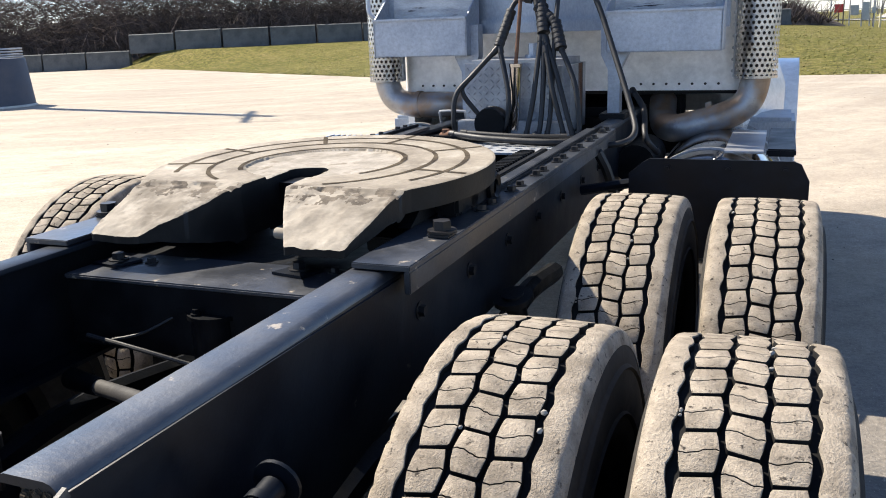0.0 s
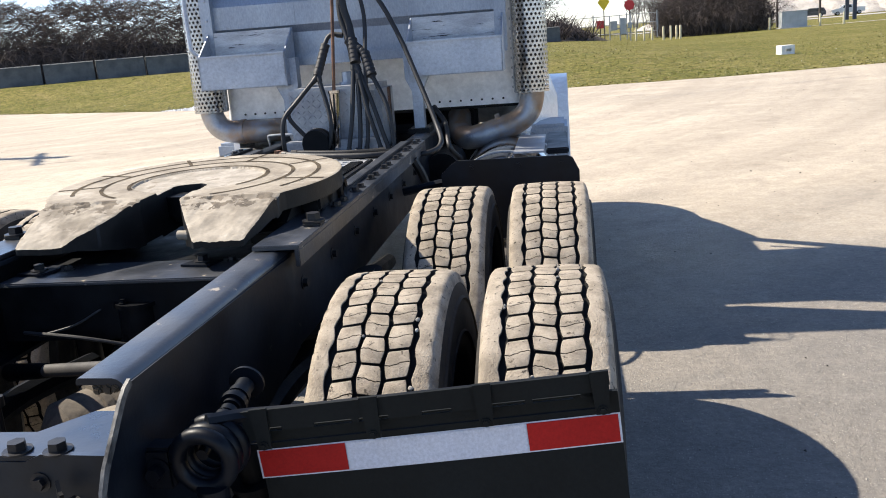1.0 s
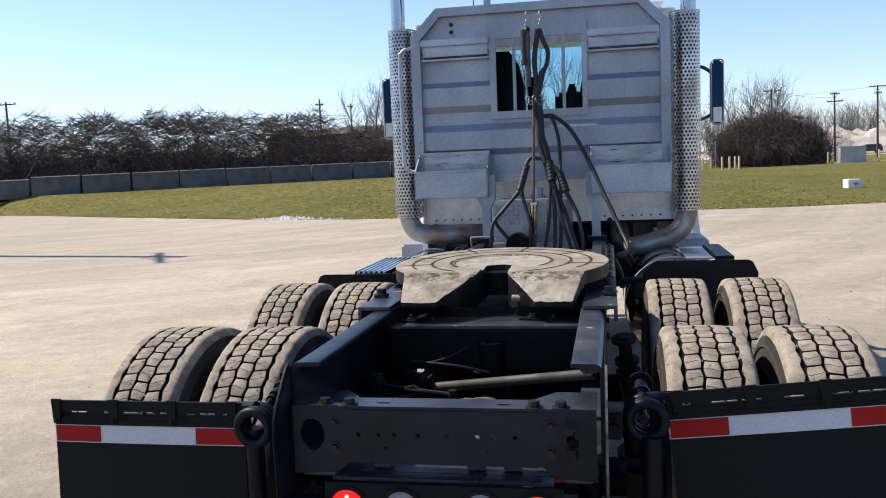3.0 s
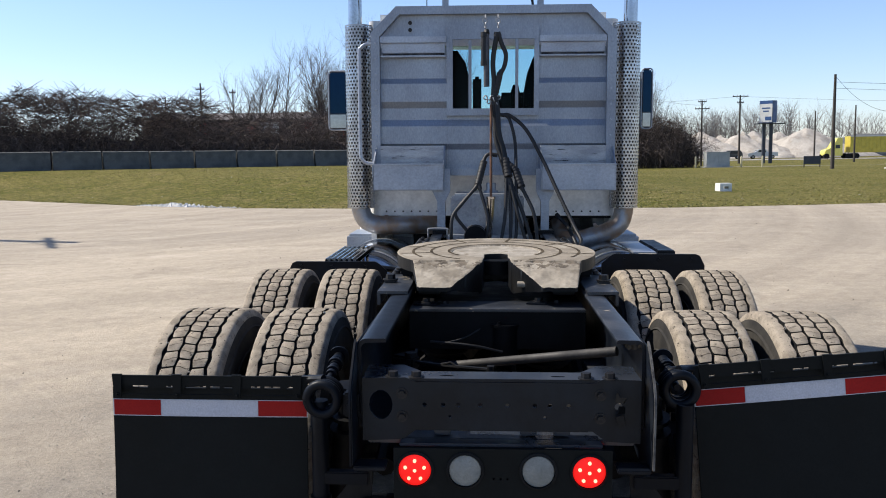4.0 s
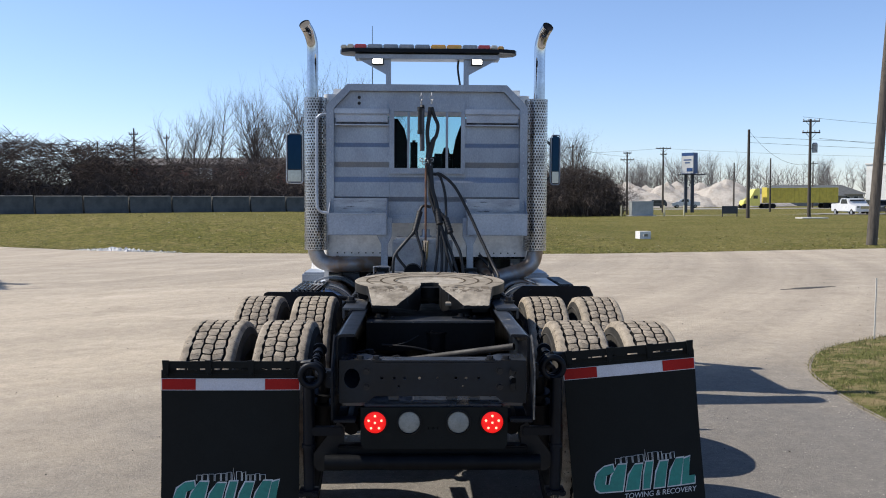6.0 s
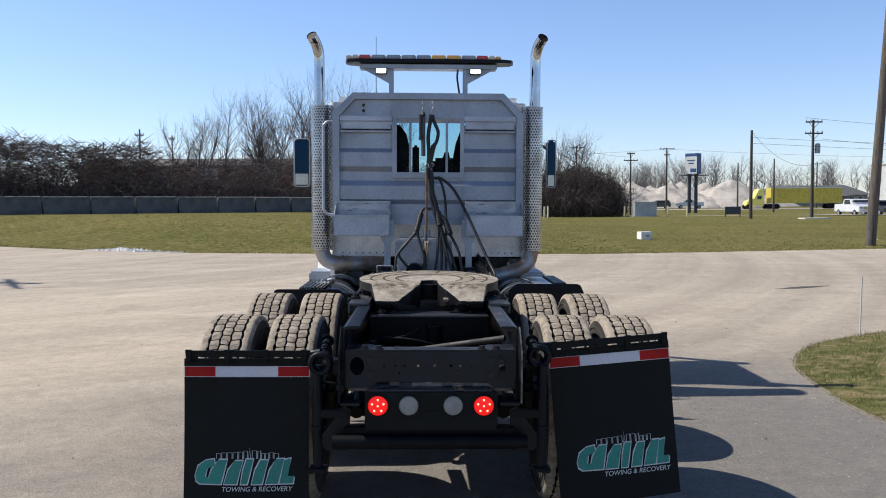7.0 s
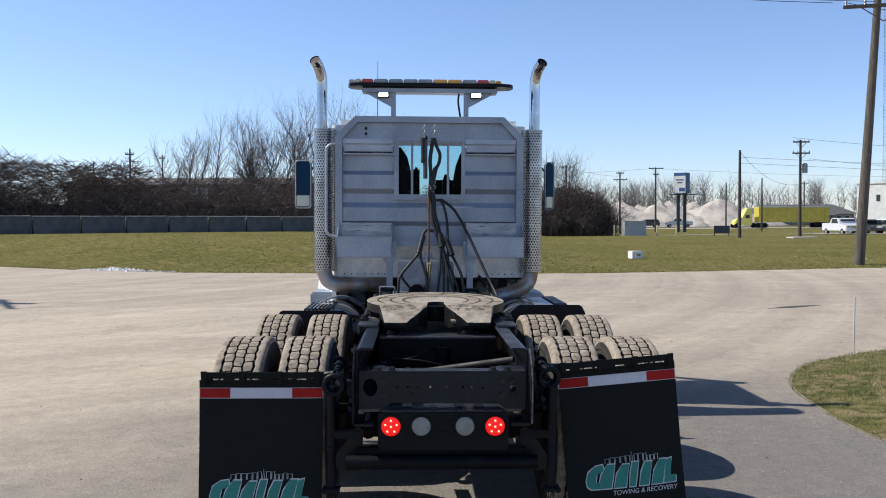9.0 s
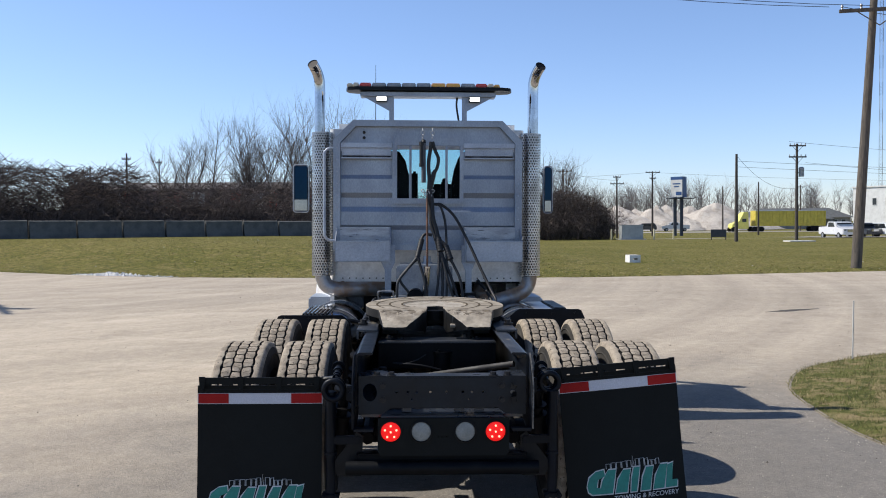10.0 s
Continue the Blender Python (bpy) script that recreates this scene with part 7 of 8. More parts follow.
# far woods along the horizon
segs = []
for k in range(200):
    x = rnd.uniform(20, 200)
    y = 262 + rnd.uniform(-14, 14)
    h = 11.5 + 3.5 * noise.noise((x * 0.03, 1, 0)) + rnd.uniform(-1.5, 1.5)
    p, d, r = Vector((x, y, 0)), Vector((0, 0, 1)), 0.17
    for j in range(5):
        q = p + Vector((rnd.gauss(0, 0.25), 0, h / 6.2))
        segs.append((*p, *q, r, r * 0.8))
        if j:
            for _ in range(6):
                a = rnd.uniform(0, 2 * math.pi)
                grow(segs, rnd, q, Vector((math.cos(a), math.sin(a) * 0.5, 1.1)).normalized(), h * 0.27, r * 0.45, 1, 0.16, 1.4, 0.3)
        p, r = q, r * 0.8
for k in range(60):
    x = rnd.uniform(-260, -20)
    bush(segs, rnd, x, 200 + rnd.uniform(0, 20), 0, 7.5, 0.5, 5, 0.08)
tagged(new("far_woods", woody("far_woods", segs, "twig_far_pale")), "line of bare grey woods on the skyline", "woods", kind="stuff")

# ---- poles, wires, pole guard ----
def utility_pole(x, y, h, r, arms, mat, label, transformer=False, lean=0.0, name="utility_pole"):
    base = thing(name, label, "utility pole", "utility poles", at=at_ground(x, y))
    bm = bmesh.new()
    cyl(bm, (0, 0, -0.2), (lean, 0, h), r, r * 0.62, 14)
    part("pole_shaft", bm, mat, base)
    for z, w, turn in arms:
        bm = bmesh.new()
        box(bm, (lean * z / h, 0.0 - r, z), (w, 0.1, 0.12), 0.01)
        for s in (-1, 1):
            tube(bm, [(s * w * 0.3 + lean, -r, z - 0.05), (lean, -r, z - 0.55)], 0.02, 5, 1)
        arm = part("crossarm", bm, mat, base)
        arm.matrix_basis = pose(0, 0, 0, 0, 0, turn)
        for k in (-0.46, -0.2, 0.2, 0.46):
            bm = bmesh.new()
            lathe(bm, [(0.0, 0), (0.05, 0.0), (0.03, 0.06), (0.055, 0.09), (0.03, 0.16), (0.0, 0.17)], pose(lean * z / h + k * w, -r, z + 0.06), 10)
            o = part("insulator", bm, "galv", base)
            o.matrix_basis = pose(0, 0, 0, 0, 0, turn)
    if transformer:
        bm = bmesh.new()
        cyl(bm, (0.42, 0, h * 0.66), (0.42, 0, h * 0.745), 0.23, n=18)
        cyl(bm, (0.42, 0, h * 0.745), (0.42, 0, h * 0.76), 0.25, 0.15, 18)
        box(bm, (0.2, 0, h * 0.70), (0.3, 0.1, 0.1))
        part("transformer", bm, "galv", base)
    return base


utility_pole(15.52, 25.6, 11.0, 0.185, ((9.05, 2.4, -14),), "pole_wood", "tall weathered wooden utility pole beside the yard", lean=0.68)
utility_pole(27.8, 69.2, 7.6, 0.16, (), "pole_grey", "dark plain wooden pole on the lawn")
utility_pole(34.2, 71.6, 8.7, 0.16, ((8.5, 1.5, 0), (7.5, 1.6, 0)), "pole_grey", "wooden utility pole with crossarms and transformer", True)
utility_pole(34.1, 118, 9.3, 0.16, ((9.15, 2.1, 0), (8.3, 0.9, 0)), "pole_grey", "distant wooden utility pole with a crossarm")
utility_pole(56.0, 150, 8.4, 0.16, (), "pole_grey", "distant wooden utility pole with a crossarm")
utility_pole(20.8, 116, 9.6, 0.16, ((9.3, 2.2, 0),), "pole_grey", "distant wooden utility pole with a crossarm")
utility_pole(25.6, 104, 7.9, 0.14, ((7.75, 1.0, 0), (6.9, 1.75, 0)), "pole_grey", "distant wooden utility pole with a crossarm")
utility_pole(49.6, 118, 7.7, 0.14, (), "pole_grey", "plain distant wooden pole")
utility_pole(75, 160, 9.0, 0.16, ((8.6, 1.6, 0),), "pole_grey", "plain distant wooden pole")
utility_pole(-29.5, 84, 8.1, 0.12, ((7.5, 0.9, 0),), "pole_grey", "wooden utility pole behind the hedgerow")
utility_pole(-28.6, 92, 8.1, 0.1, ((7.7, 0.7, 0),), "pole_grey", "wooden utility pole behind the hedgerow")
utility_pole(-33.2, 84, 6.8, 0.1, (), "pole_grey", "wooden utility pole behind the hedgerow")
utility_pole(-62, 78, 9.5, 0.16, ((9.2, 2.6, 0),), "pole_grey", "wooden utility pole behind the hedgerow")
utility_pole(-18.3, 16.25, 12.2, 0.2, ((11.8, 2.4, -60),), "pole_grey", "utility pole in a dark guard on the yard")
# tapered dark guard round the foot of the pole on the yard
bm = bmesh.new()
lathe(bm, [(0.98, 0.0), (0.95, 0.06), (0.86, 1.2), (0.84, 1.24), (0.0, 1.24)], Matrix.Identity(4), 40)
guard = solo("pole_guard", bm, "guard_dark", "dark tapered pole guard with stacked hoops on top", "pole guard", at=(-18.3, 16.25, 0), sharp=50)
bm = bmesh.new()
for z in (1.28, 1.34, 1.41, 1.48):
    ring(bm, (0, 0, z), (0, 0, 1), 0.8, 0.022, 32, 6)
part("hoop", bm, "galv", guard)
bm = bmesh.new()
lathe(bm, [(0.985, 0.0), (0.99, 0.03), (0.955, 0.055)], Matrix.Identity(4), 40)
part("chipped_foot", bm, "pale_concrete", guard)

wire_runs = (
    ((14.5, 25.6, 9.2), (-19.0, 16.6, 11.9), 1.1), ((15.9, 25.4, 9.2), (-17.6, 15.6, 11.9), 1.2), ((15.3, 25.5, 10.6), (-18.3, 16.2, 12.1), 1.0),
    ((16.0, 25.6, 9.2), (48, 33, 9.4), 0.8), ((15.0, 25.6, 9.2), (47, 34, 9.4), 0.8),
    ((27.8, 69.2, 7.4), (34.0, 71.6, 4.6), 0.9), ((27.8, 69.2, 6.9), (120, 92, 6.5), 0.6), ((27.8, 69.2, 6.4), (120, 96, 6.0), 0.6),
    ((33.5, 71.6, 8.8), (90, 84, 8.6), 1.0), ((35, 71.6, 6.9), (95, 90, 6.6), 1.0),
    ((20.8, 116, 9.0), (25.6, 104, 7.0), 0.3), ((34.1, 118, 8.8), (-30, 130, 9.0), 1.0), ((34.1, 118, 8.8), (120, 128, 8.4), 1.0),
    ((-29.5, 84, 7.4), (-62, 78, 9.2), 0.6), ((-29.5, 84, 7.4), (-10, 96, 7.8), 0.4), ((-62, 78, 9.0), (-120, 60, 9.0), 0.8),
)
for a, b, sag in wire_runs:
    bm = bmesh.new()
    pts = [Vector(a).lerp(Vector(b), k / 14) - Vector((0, 0, sag * 4 * (k / 14) * (1 - k / 14))) for k in range(15)]
    far = max(a[1], b[1]) > 60
    tube(bm, pts, 0.013 if far else 0.011, 5, 1)
    solo("overhead_wire", bm, "wire", "black overhead wire strung between utility poles", "wire", "overhead wires")

# ---- lawn furniture on the right ----
M["white_block"] = surf("white_block", (0.8, 0.79, 0.75), (0.68, 0.66, 0.6), 5, 0.85, bump=0.3, grain=30)
bm = bmesh.new()
plate(bm, [(-0.24, 0), (0.24, 0), (0.24, 0.31), (-0.24, 0.31)], [[(-0.09, 0.1), (0.12, 0.1), (0.12, 0.19), (-0.09, 0.19)]], Matrix(((1, 0, 0, 0), (0, 0, -1, 0.25), (0, 1, 0, 0), (0, 0, 0, 1))), 0.45)
solo("concrete_block", bm, "white_block", "pale concrete block with a hole, lying on the lawn", "concrete block", at=(8.98, 31.2, 0.0), turn=10)
cab_box = thing("utility_cabinet", "grey metal utility cabinet on a pad at the lawn's edge", "utility cabinet", at=at_ground(23.0, 86))
bm = bmesh.new()
span(bm, -1.15, 1.15, 0, 1.4, 0.08, 1.55, 0.03)
span(bm, -1.2, 1.2, -0.05, 1.45, 1.5, 1.58, 0.02)
part("body", bm, "cabinet_grey", cab_box)
bm = bmesh.new()
span(bm, -1.05, 0, -0.02, 0.0, 0.2, 1.45, 0.006)
span(bm, 0.02, 1.05, -0.02, 0.0, 0.2, 1.45, 0.006)
part("door", bm, "cabinet_grey", cab_box)
bm = bmesh.new()
span(bm, -1.4, 1.4, -0.3, 1.7, -0.02, 0.08, 0.01)
part("pad", bm, "pale_concrete", cab_box)


def bollard(x, y, h=1.15, r=0.085):
    bm = bmesh.new()
    lathe(bm, [(r, -0.1), (r, h - 0.05), (r * 0.7, h - 0.01), (0.0, h)], Matrix.Identity(4), 14)
    solo("bollard", bm, "post_cream", "cream painted steel bollard", "bollard", "bollards", at=at_ground(x, y))


for x, y in ((20.8, 86.3), (25.3, 86), (27.4, 86), (9.9, 77), (10.4, 76), (11.0, 77), (11.2, 76), (8.4, 78.5), (7.7, 78.5), (9.1, 78.5)):
    bollard(x, y)
# meter stand with fence and signs by the lawn's far edge
stand = thing("meter_stand", "galvanised utility meter rack with grey boxes", "utility meter", at=at_ground(6.3, 78))
bm = bmesh.new()
for x in (-0.9, 0.0, 0.9):
    cyl(bm, (x, 0, -0.1), (x, 0, 2.2), 0.05, n=10)
span(bm, -0.95, 0.95, -0.05, 0.05, 1.0, 1.08)
part("post", bm, "galv", stand)
for x, w, z0, z1 in ((-0.55, 0.6, 0.9, 1.7), (0.25, 0.5, 0.5, 1.9), (0.85, 0.3, 1.0, 1.5)):
    bm = bmesh.new()
    span(bm, x - w / 2, x + w / 2, -0.3, -0.05, z0, z1, 0.02)
    part("meter_box", bm, "cabinet_grey", stand)
fence = thing("pipe_gate", "galvanised pipe gate with mesh and top rail", "gate", at=at_ground(5.6, 81))
for x in (-4.5, -1.5, 1.5, 4.2):
    bm = bmesh.new()
    cyl(bm, (x, 0, -0.1), (x, 0, 2.3), 0.05, n=10)
    part("post", bm, "galv", fence)
for z in (0.5, 1.3, 2.1):
    bm = bmesh.new()
    cyl(bm, (-4.5, 0, z), (4.2, 0, z), 0.03, n=8)
    part("rail", bm, "galv", fence)
bm = bmesh.new()
for k in range(40):
    x = -4.5 + 8.7 * k / 39
    cyl(bm, (x, 0, 0.1), (x + 0.2, 0, 2.1), 0.006, n=4)
    cyl(bm, (x + 0.2, 0.01, 0.1), (x, 0.01, 2.1), 0.006, n=4)
part("mesh", bm, "galv", fence)


def road_sign(x, y, h, mat, shape, label):
    base = thing("road_sign", label, "sign", at=at_ground(x, y))
    bm = bmesh.new()
    cyl(bm, (0, 0, -0.1), (0, 0, h + 0.3), 0.045, n=10)
    part("post", bm, "pole_grey", base)
    bm = bmesh.new()
    prism(bm, shape, Matrix(((1, 0, 0, 0), (0, 0, -1, -0.05), (0, 1, 0, h), (0, 0, 0, 1))), 0.02)
    part("panel", bm, mat, base)


road_sign(4.75, 74, 3.1, "sign_yellow", [(0, -0.7), (0.5, 0), (0, 0.7), (-0.5, 0)], "yellow diamond warning sign on a post")
road_sign(4.5, 76, 1.3, "sign_red", [(-0.32, -0.32), (0.32, -0.32), (0.32, 0.32), (-0.32, 0.32)], "small square red sign on a post")
road_sign(7.6, 84, 3.2, "sign_red", circle_pts(0, 0, 0.5, n=8), "red octagonal sign on a post")
# dark panel on legs, concrete pad at a pole's foot, white stake
board = thing("site_board", "dark blank board on two legs", "board", at=at_ground(29.93, 79.5))
for x in (-0.72, 0.72):
    bm = bmesh.new()
    span(bm, x - 0.04, x + 0.04, -0.04, 0.04, -0.1, 1.0, 0.005)
    part("leg", bm, "pole_grey", board)
bm = bmesh.new()
span(bm, -0.78, 0.78, -0.06, 0.0, 0.3, 1.05, 0.01)
part("panel", bm, "guard_dark", board)
bm = bmesh.new()
span(bm, -1.08, 1.08, -0.7, 0.7, -0.05, 0.1, 0.02)
solo("concrete_pad", bm, "pale_concrete", "low concrete slab in the lawn beside a pole", "concrete pad", at=at_ground(31.9, 66))
bm = bmesh.new()
cyl(bm, (0, 0, -0.1), (0.012, 0, 0.72), 0.009, n=8)
solo("marker_stake", bm, "pale_concrete", "thin white marker stake in the grass island", "stake", at=(5.15, 5.9, 0.0))
# big roadside sign on two posts
sign = thing("pylon_sign", "blue and white pylon sign on two dark posts", "sign", at=at_ground(37.6, 117))
for x in (-0.52, 0.42):
    bm = bmesh.new()
    span(bm, x - 0.2, x + 0.2, -0.2, 0.2, -0.2, 5.6, 0.02)
    part("post", bm, "guard_dark", sign)
bm = bmesh.new()
span(bm, -1.6, 2.0, -0.9, 0.9, 5.3, 5.42, 0.01)
for x in np.linspace(-1.55, 1.95, 8):
    cyl(bm, (float(x), -0.88, 5.42), (float(x), -0.88, 5.7), 0.02, n=5)
part("catwalk", bm, "guard_dark", sign)
turned = pose(0, 0, 0, 0, 0, -45)
bm = bmesh.new()
span(bm, -0.95, 0.95, -0.6, 0.6, 5.5, 8.45, 0.03)
case = part("sign_case", bm, "sign_blue", sign, "blue sign case with a dark flank")
case.matrix_basis = turned
bm = bmesh.new()
span(bm, -0.9, 0.9, -0.63, -0.605, 5.55, 8.0, 0.01)
part("sign_face", bm, "siding_white", case)
for x0, x1, z0, z1 in ((-0.6, 0.6, 7.35, 7.52), (-0.4, 0.4, 6.95, 7.12), (-0.1, 0.8, 5.8, 6.3)):
    bm = bmesh.new()
    span(bm, x0, x1, -0.65, -0.632, z0, z1, 0.0)
    part("lettering_bar", bm, "sign_blue", case)

# road and walk strips
def strip(name, pts, z, mat, label):
    verts, faces = [], []
    for x, y0, y1 in pts:
        verts += [(x, y0, ground_z(x, y0) + z), (x, y1, ground_z(x, y1) + z)]
    faces = [(2 * i, 2 * i + 2, 2 * i + 3, 2 * i + 1) for i in range(len(pts) - 1)]
    return tagged(new(name, raw(name, verts, faces, mat)), label, "road", kind="structure")


strip("road", [(x, 148, 162) for x in range(6, 260, 8)], 0.06, "road", "pale concrete road beyond the lawn")
strip("pavement_walk", [(x, 87.5 + 0.0 * x, 89.0) for x in range(25, 44, 3)], 0.05, "road", "narrow pale concrete walk along the lawn")
strip("car_park", [(x, 85, 97) for x in range(44, 160, 6)], 0.07, "road", "pale parking area beside the road")

# gravel heaps
rnd = random.Random(31)
def heap(x, y, r, h, k):
    r, h = r * 1.25, h * 0.92
    n, rings = 48, 11
    verts, faces = [(0, 0, h)], []
    for j in range(1, rings + 1):
        t = j / rings
        for i in range(n):
            a = 2 * math.pi * i / n
            rr = r * t * (1 + 0.16 * noise.noise((math.cos(a) * 1.5 + k, math.sin(a) * 1.5, k)))
            z = h * (1 - t) ** 1.05 + h * 0.08 * noise.noise((math.cos(a) * 9 * t + k, math.sin(a) * 9 * t, k)) + h * 0.18 * noise.noise((math.cos(a) * 3 * t + k, math.sin(a) * 3 * t, 2 * k))
            verts.append((rr * math.cos(a), rr * math.sin(a), max(-0.3, z) if j < rings else -0.3))
    for i in range(n):
        faces.append((0, 1 + i, 1 + (i + 1) % n))
    for j in range(rings - 1):
        for i in range(n):
            a, b = 1 + j * n + i, 1 + j * n + (i + 1) % n
            faces.append((a, a + n, b + n, b))
    ob = new("stone_mound", raw("stone_mound", verts, faces, "gravel", True))
    ob.matrix_basis = pose(x, y, 0)
    tagged(ob, "pale conical heap of crushed stone", "gravel heap", "gravel heaps")


for k, (x, y, r, h) in enumerate(((46, 192, 11, 6.0), (52, 196, 8, 5.3), (55.2, 190, 6.5, 6.1), (58, 192, 7.5, 6.2), (64, 194, 7, 5.8), (68.5, 190, 8.5, 6.5), (74.4, 196, 8, 5.2), (38, 198, 11, 5.7), (30, 200, 10, 5.3), (80, 202, 8, 3.4), (61, 186, 5, 2.6), (42, 186, 6, 3.0))):
    heap(x, y, r, h, k * 1.7)


# wide banks of stone behind and between the cones
for k, (x, y, r, h) in enumerate(((36, 206, 15, 5.0), (48, 208, 17, 5.6), (60, 208, 16, 5.4), (72, 207, 14, 4.9), (43, 203, 12, 4.4), (65, 202, 12, 4.2))):
    heap(x, y, r, h, 20 + k * 2.3)


# ---- buildings ----
M["cab_yellow"] = surf("cab_yellow", (0.78, 0.7, 0.16), (0.7, 0.62, 0.14), 1.0, 0.35, bump=0.02, coat=0.3)
M["brick_brown"] = surf("brick_brown", (0.21, 0.13, 0.108), (0.16, 0.105, 0.09), 1.0, 0.85, bump=0.1)
M["shingle_brown"] = surf("shingle_brown", (0.15, 0.13, 0.118), (0.11, 0.098, 0.09), 0.6, 0.9, bump=0.4, grain=6)
def gable_windows(parent, xs, y, z0, z1, w, mat="window_dark"):
    for x in xs:
        bm = bmesh.new()
        plate(bm, [(x - w / 2 - 0.08, z0 - 0.08), (x + w / 2 + 0.08, z0 - 0.08), (x + w / 2 + 0.08, z1 + 0.08), (x - w / 2 - 0.08, z1 + 0.08)], [[(x - w / 2, z0), (x + w / 2, z0), (x + w / 2, z1), (x - w / 2, z1)]], Matrix(((1, 0, 0, 0), (0, 0, -1, y), (0, 1, 0, 0), (0, 0, 0, 1))), 0.06)
        win = part("window", bm, "siding_white", parent)
        b2 = bmesh.new()
        span(b2, x - w / 2, x + w / 2, y - 0.02, y - 0.01, z0, z1)
        part("pane", b2, mat, win)


office = thing("office_building", "low grey office with a hipped shingle roof", "building", at=(92.7, 200, -0.5))
bm = bmesh.new()
span(bm, -13, 13, 0, 11, -0.2, 3.0)
part("wall", bm, "siding", office)
bm = bmesh.new()
v = [bm.verts.new(p) for p in ((-13.8, -0.8, 2.9), (13.8, -0.8, 2.9), (13.8, 11.8, 2.9), (-13.8, 11.8, 2.9), (-6.6, 5.5, 5.3), (10.2, 5.5, 5.3))]
for f in ((0, 1, 5, 4), (1, 2, 5), (2, 3, 4, 5), (3, 0, 4), (3, 2, 1, 0)):
    bm.faces.new([v[i] for i in f])
part("roof", bm, "shingle", office)
bm = bmesh.new()
v = [bm.verts.new(p) for p in ((0.6, -3.2, 2.6), (7.7, -3.2, 2.6), (7.7, 1, 2.6), (0.6, 1, 2.6), (4.1, 1.5, 3.9))]
for f in ((0, 1, 4), (1, 2, 4), (2, 3, 4), (3, 0, 4), (3, 2, 1, 0)):
    bm.faces.new([v[i] for i in f])
for x in (0.9, 7.4):
    span(bm, x - 0.12, x + 0.12, -3.0, -2.76, -0.1, 2.6)
part("porch", bm, "shingle", office)
gable_windows(office, (-6.8, -5.2, -3.0, -1.4, 9.2, 11.2), 0, 1.0, 2.4, 1.0)
bm = bmesh.new()
span(bm, 3.2, 4.9, -0.06, -0.01, 0.0, 2.3)
part("door", bm, "window_dark", office)
bm = bmesh.new()
span(bm, -12.9, -8.4, -0.05, -0.02, 0.0, 2.1)
part("white_panel", bm, "siding_white", office)

tall = thing("white_building", "tall plain white block with small openings", "building", at=(97.2, 172, -0.3), turn=-62)
bm = bmesh.new()
span(bm, -6, 6, 0, 10, -0.2, 9.0, 0.05)
span(bm, -6.2, 6.2, -0.2, 10.2, 8.9, 9.2, 0.03)
part("wall", bm, "siding_white", tall)
gable_windows(tall, (-4, -1, 2), 0, 5.2, 6.6, 0.9)

shed = thing("warehouse", "long low warehouse with grey roof and red and white doors", "building", at=(-28, 110, 0.3))
bm = bmesh.new()
span(bm, -11.6, 18, 0, 14, -0.5, 6.1)
part("wall", bm, "brick_brown", shed)
bm = bmesh.new()
prism(bm, [(-0.25, 6.0), (7, 7.1), (15, 6.0), (15, 6.2), (7, 7.4), (-0.25, 6.2)], Matrix(((0, 0, 1, -12.2), (1, 0, 0, 0), (0, 1, 0, 0), (0, 0, 0, 1))), 30.8)
part("roof", bm, "shingle_brown", shed)
# gabled end bay
bm = bmesh.new()
prism(bm, [(-18.1, -0.5), (-12.5, -0.5), (-12.5, 5.9), (-15.0, 7.0), (-18.1, 5.7)], Matrix(((1, 0, 0, 0), (0, 0, -1, 12), (0, 1, 0, 0), (0, 0, 0, 1))), 13.0)
part("gable_bay", bm, "brick_brown", shed)
bm = bmesh.new()
prism(bm, [(-18.5, 5.62), (-15.0, 7.1), (-12.1, 5.8), (-12.1, 6.0), (-15.0, 7.35), (-18.5, 5.85)], Matrix(((1, 0, 0, 0), (0, 0, -1, 12.4), (0, 1, 0, 0), (0, 0, 0, 1))), 13.8)
part("gable_roof", bm, "shingle_brown", shed)
for x, w, mt in ((-11.1, 0.3, "siding_white"), (-10.2, 0.4, "brick_red"), (-4.2, 1.05, "brick_red"), (-1.3, 1.25, "siding_white"), (4.1, 0.65, "brick_red"), (6.5, 1.2, "siding_white"), (9.0, 0.5, "brick_red"), (13, 1.2, "brick_red"), (16, 1.0, "siding_white")):
    bm = bmesh.new()
    span(bm, x - w, x + w, -0.12, -0.02, 1.6, 5.75)
    part("door", bm, mt, shed)

# lattice mast at the far right
mast = thing("lattice_mast", "tall slim grey lattice radio mast", "mast", at=at_ground(104.8, 185))
for k in range(18):
    bm = bmesh.new()
    z0, z1 = 3.0 * k, 3.0 * (k + 1)
    leg = [(0.45 * math.cos(a), 0.45 * math.sin(a)) for a in (0.5, 2.6, 4.7)]
    for x, y in leg:
        cyl(bm, (x, y, z0), (x, y, z1), 0.04, n=6)
    for j in range(4):
        za, zb = z0 + 0.75 * j, z0 + 0.75 * (j + 1)
        for i in range(3):
            a, b = leg[i], leg[(i + 1) % 3]
            tube(bm, [(*a, za), (*b, zb)], 0.022, 4, 1)
    part("mast_section", bm, "galv" if k % 2 else "pole_grey", mast)


# ---- vehicles beyond the lawn ----
def car_wheel(bm, x, y, r=0.36):
    cyl(bm, (x - 0.11, y, r), (x + 0.11, y, r), r, n=20)


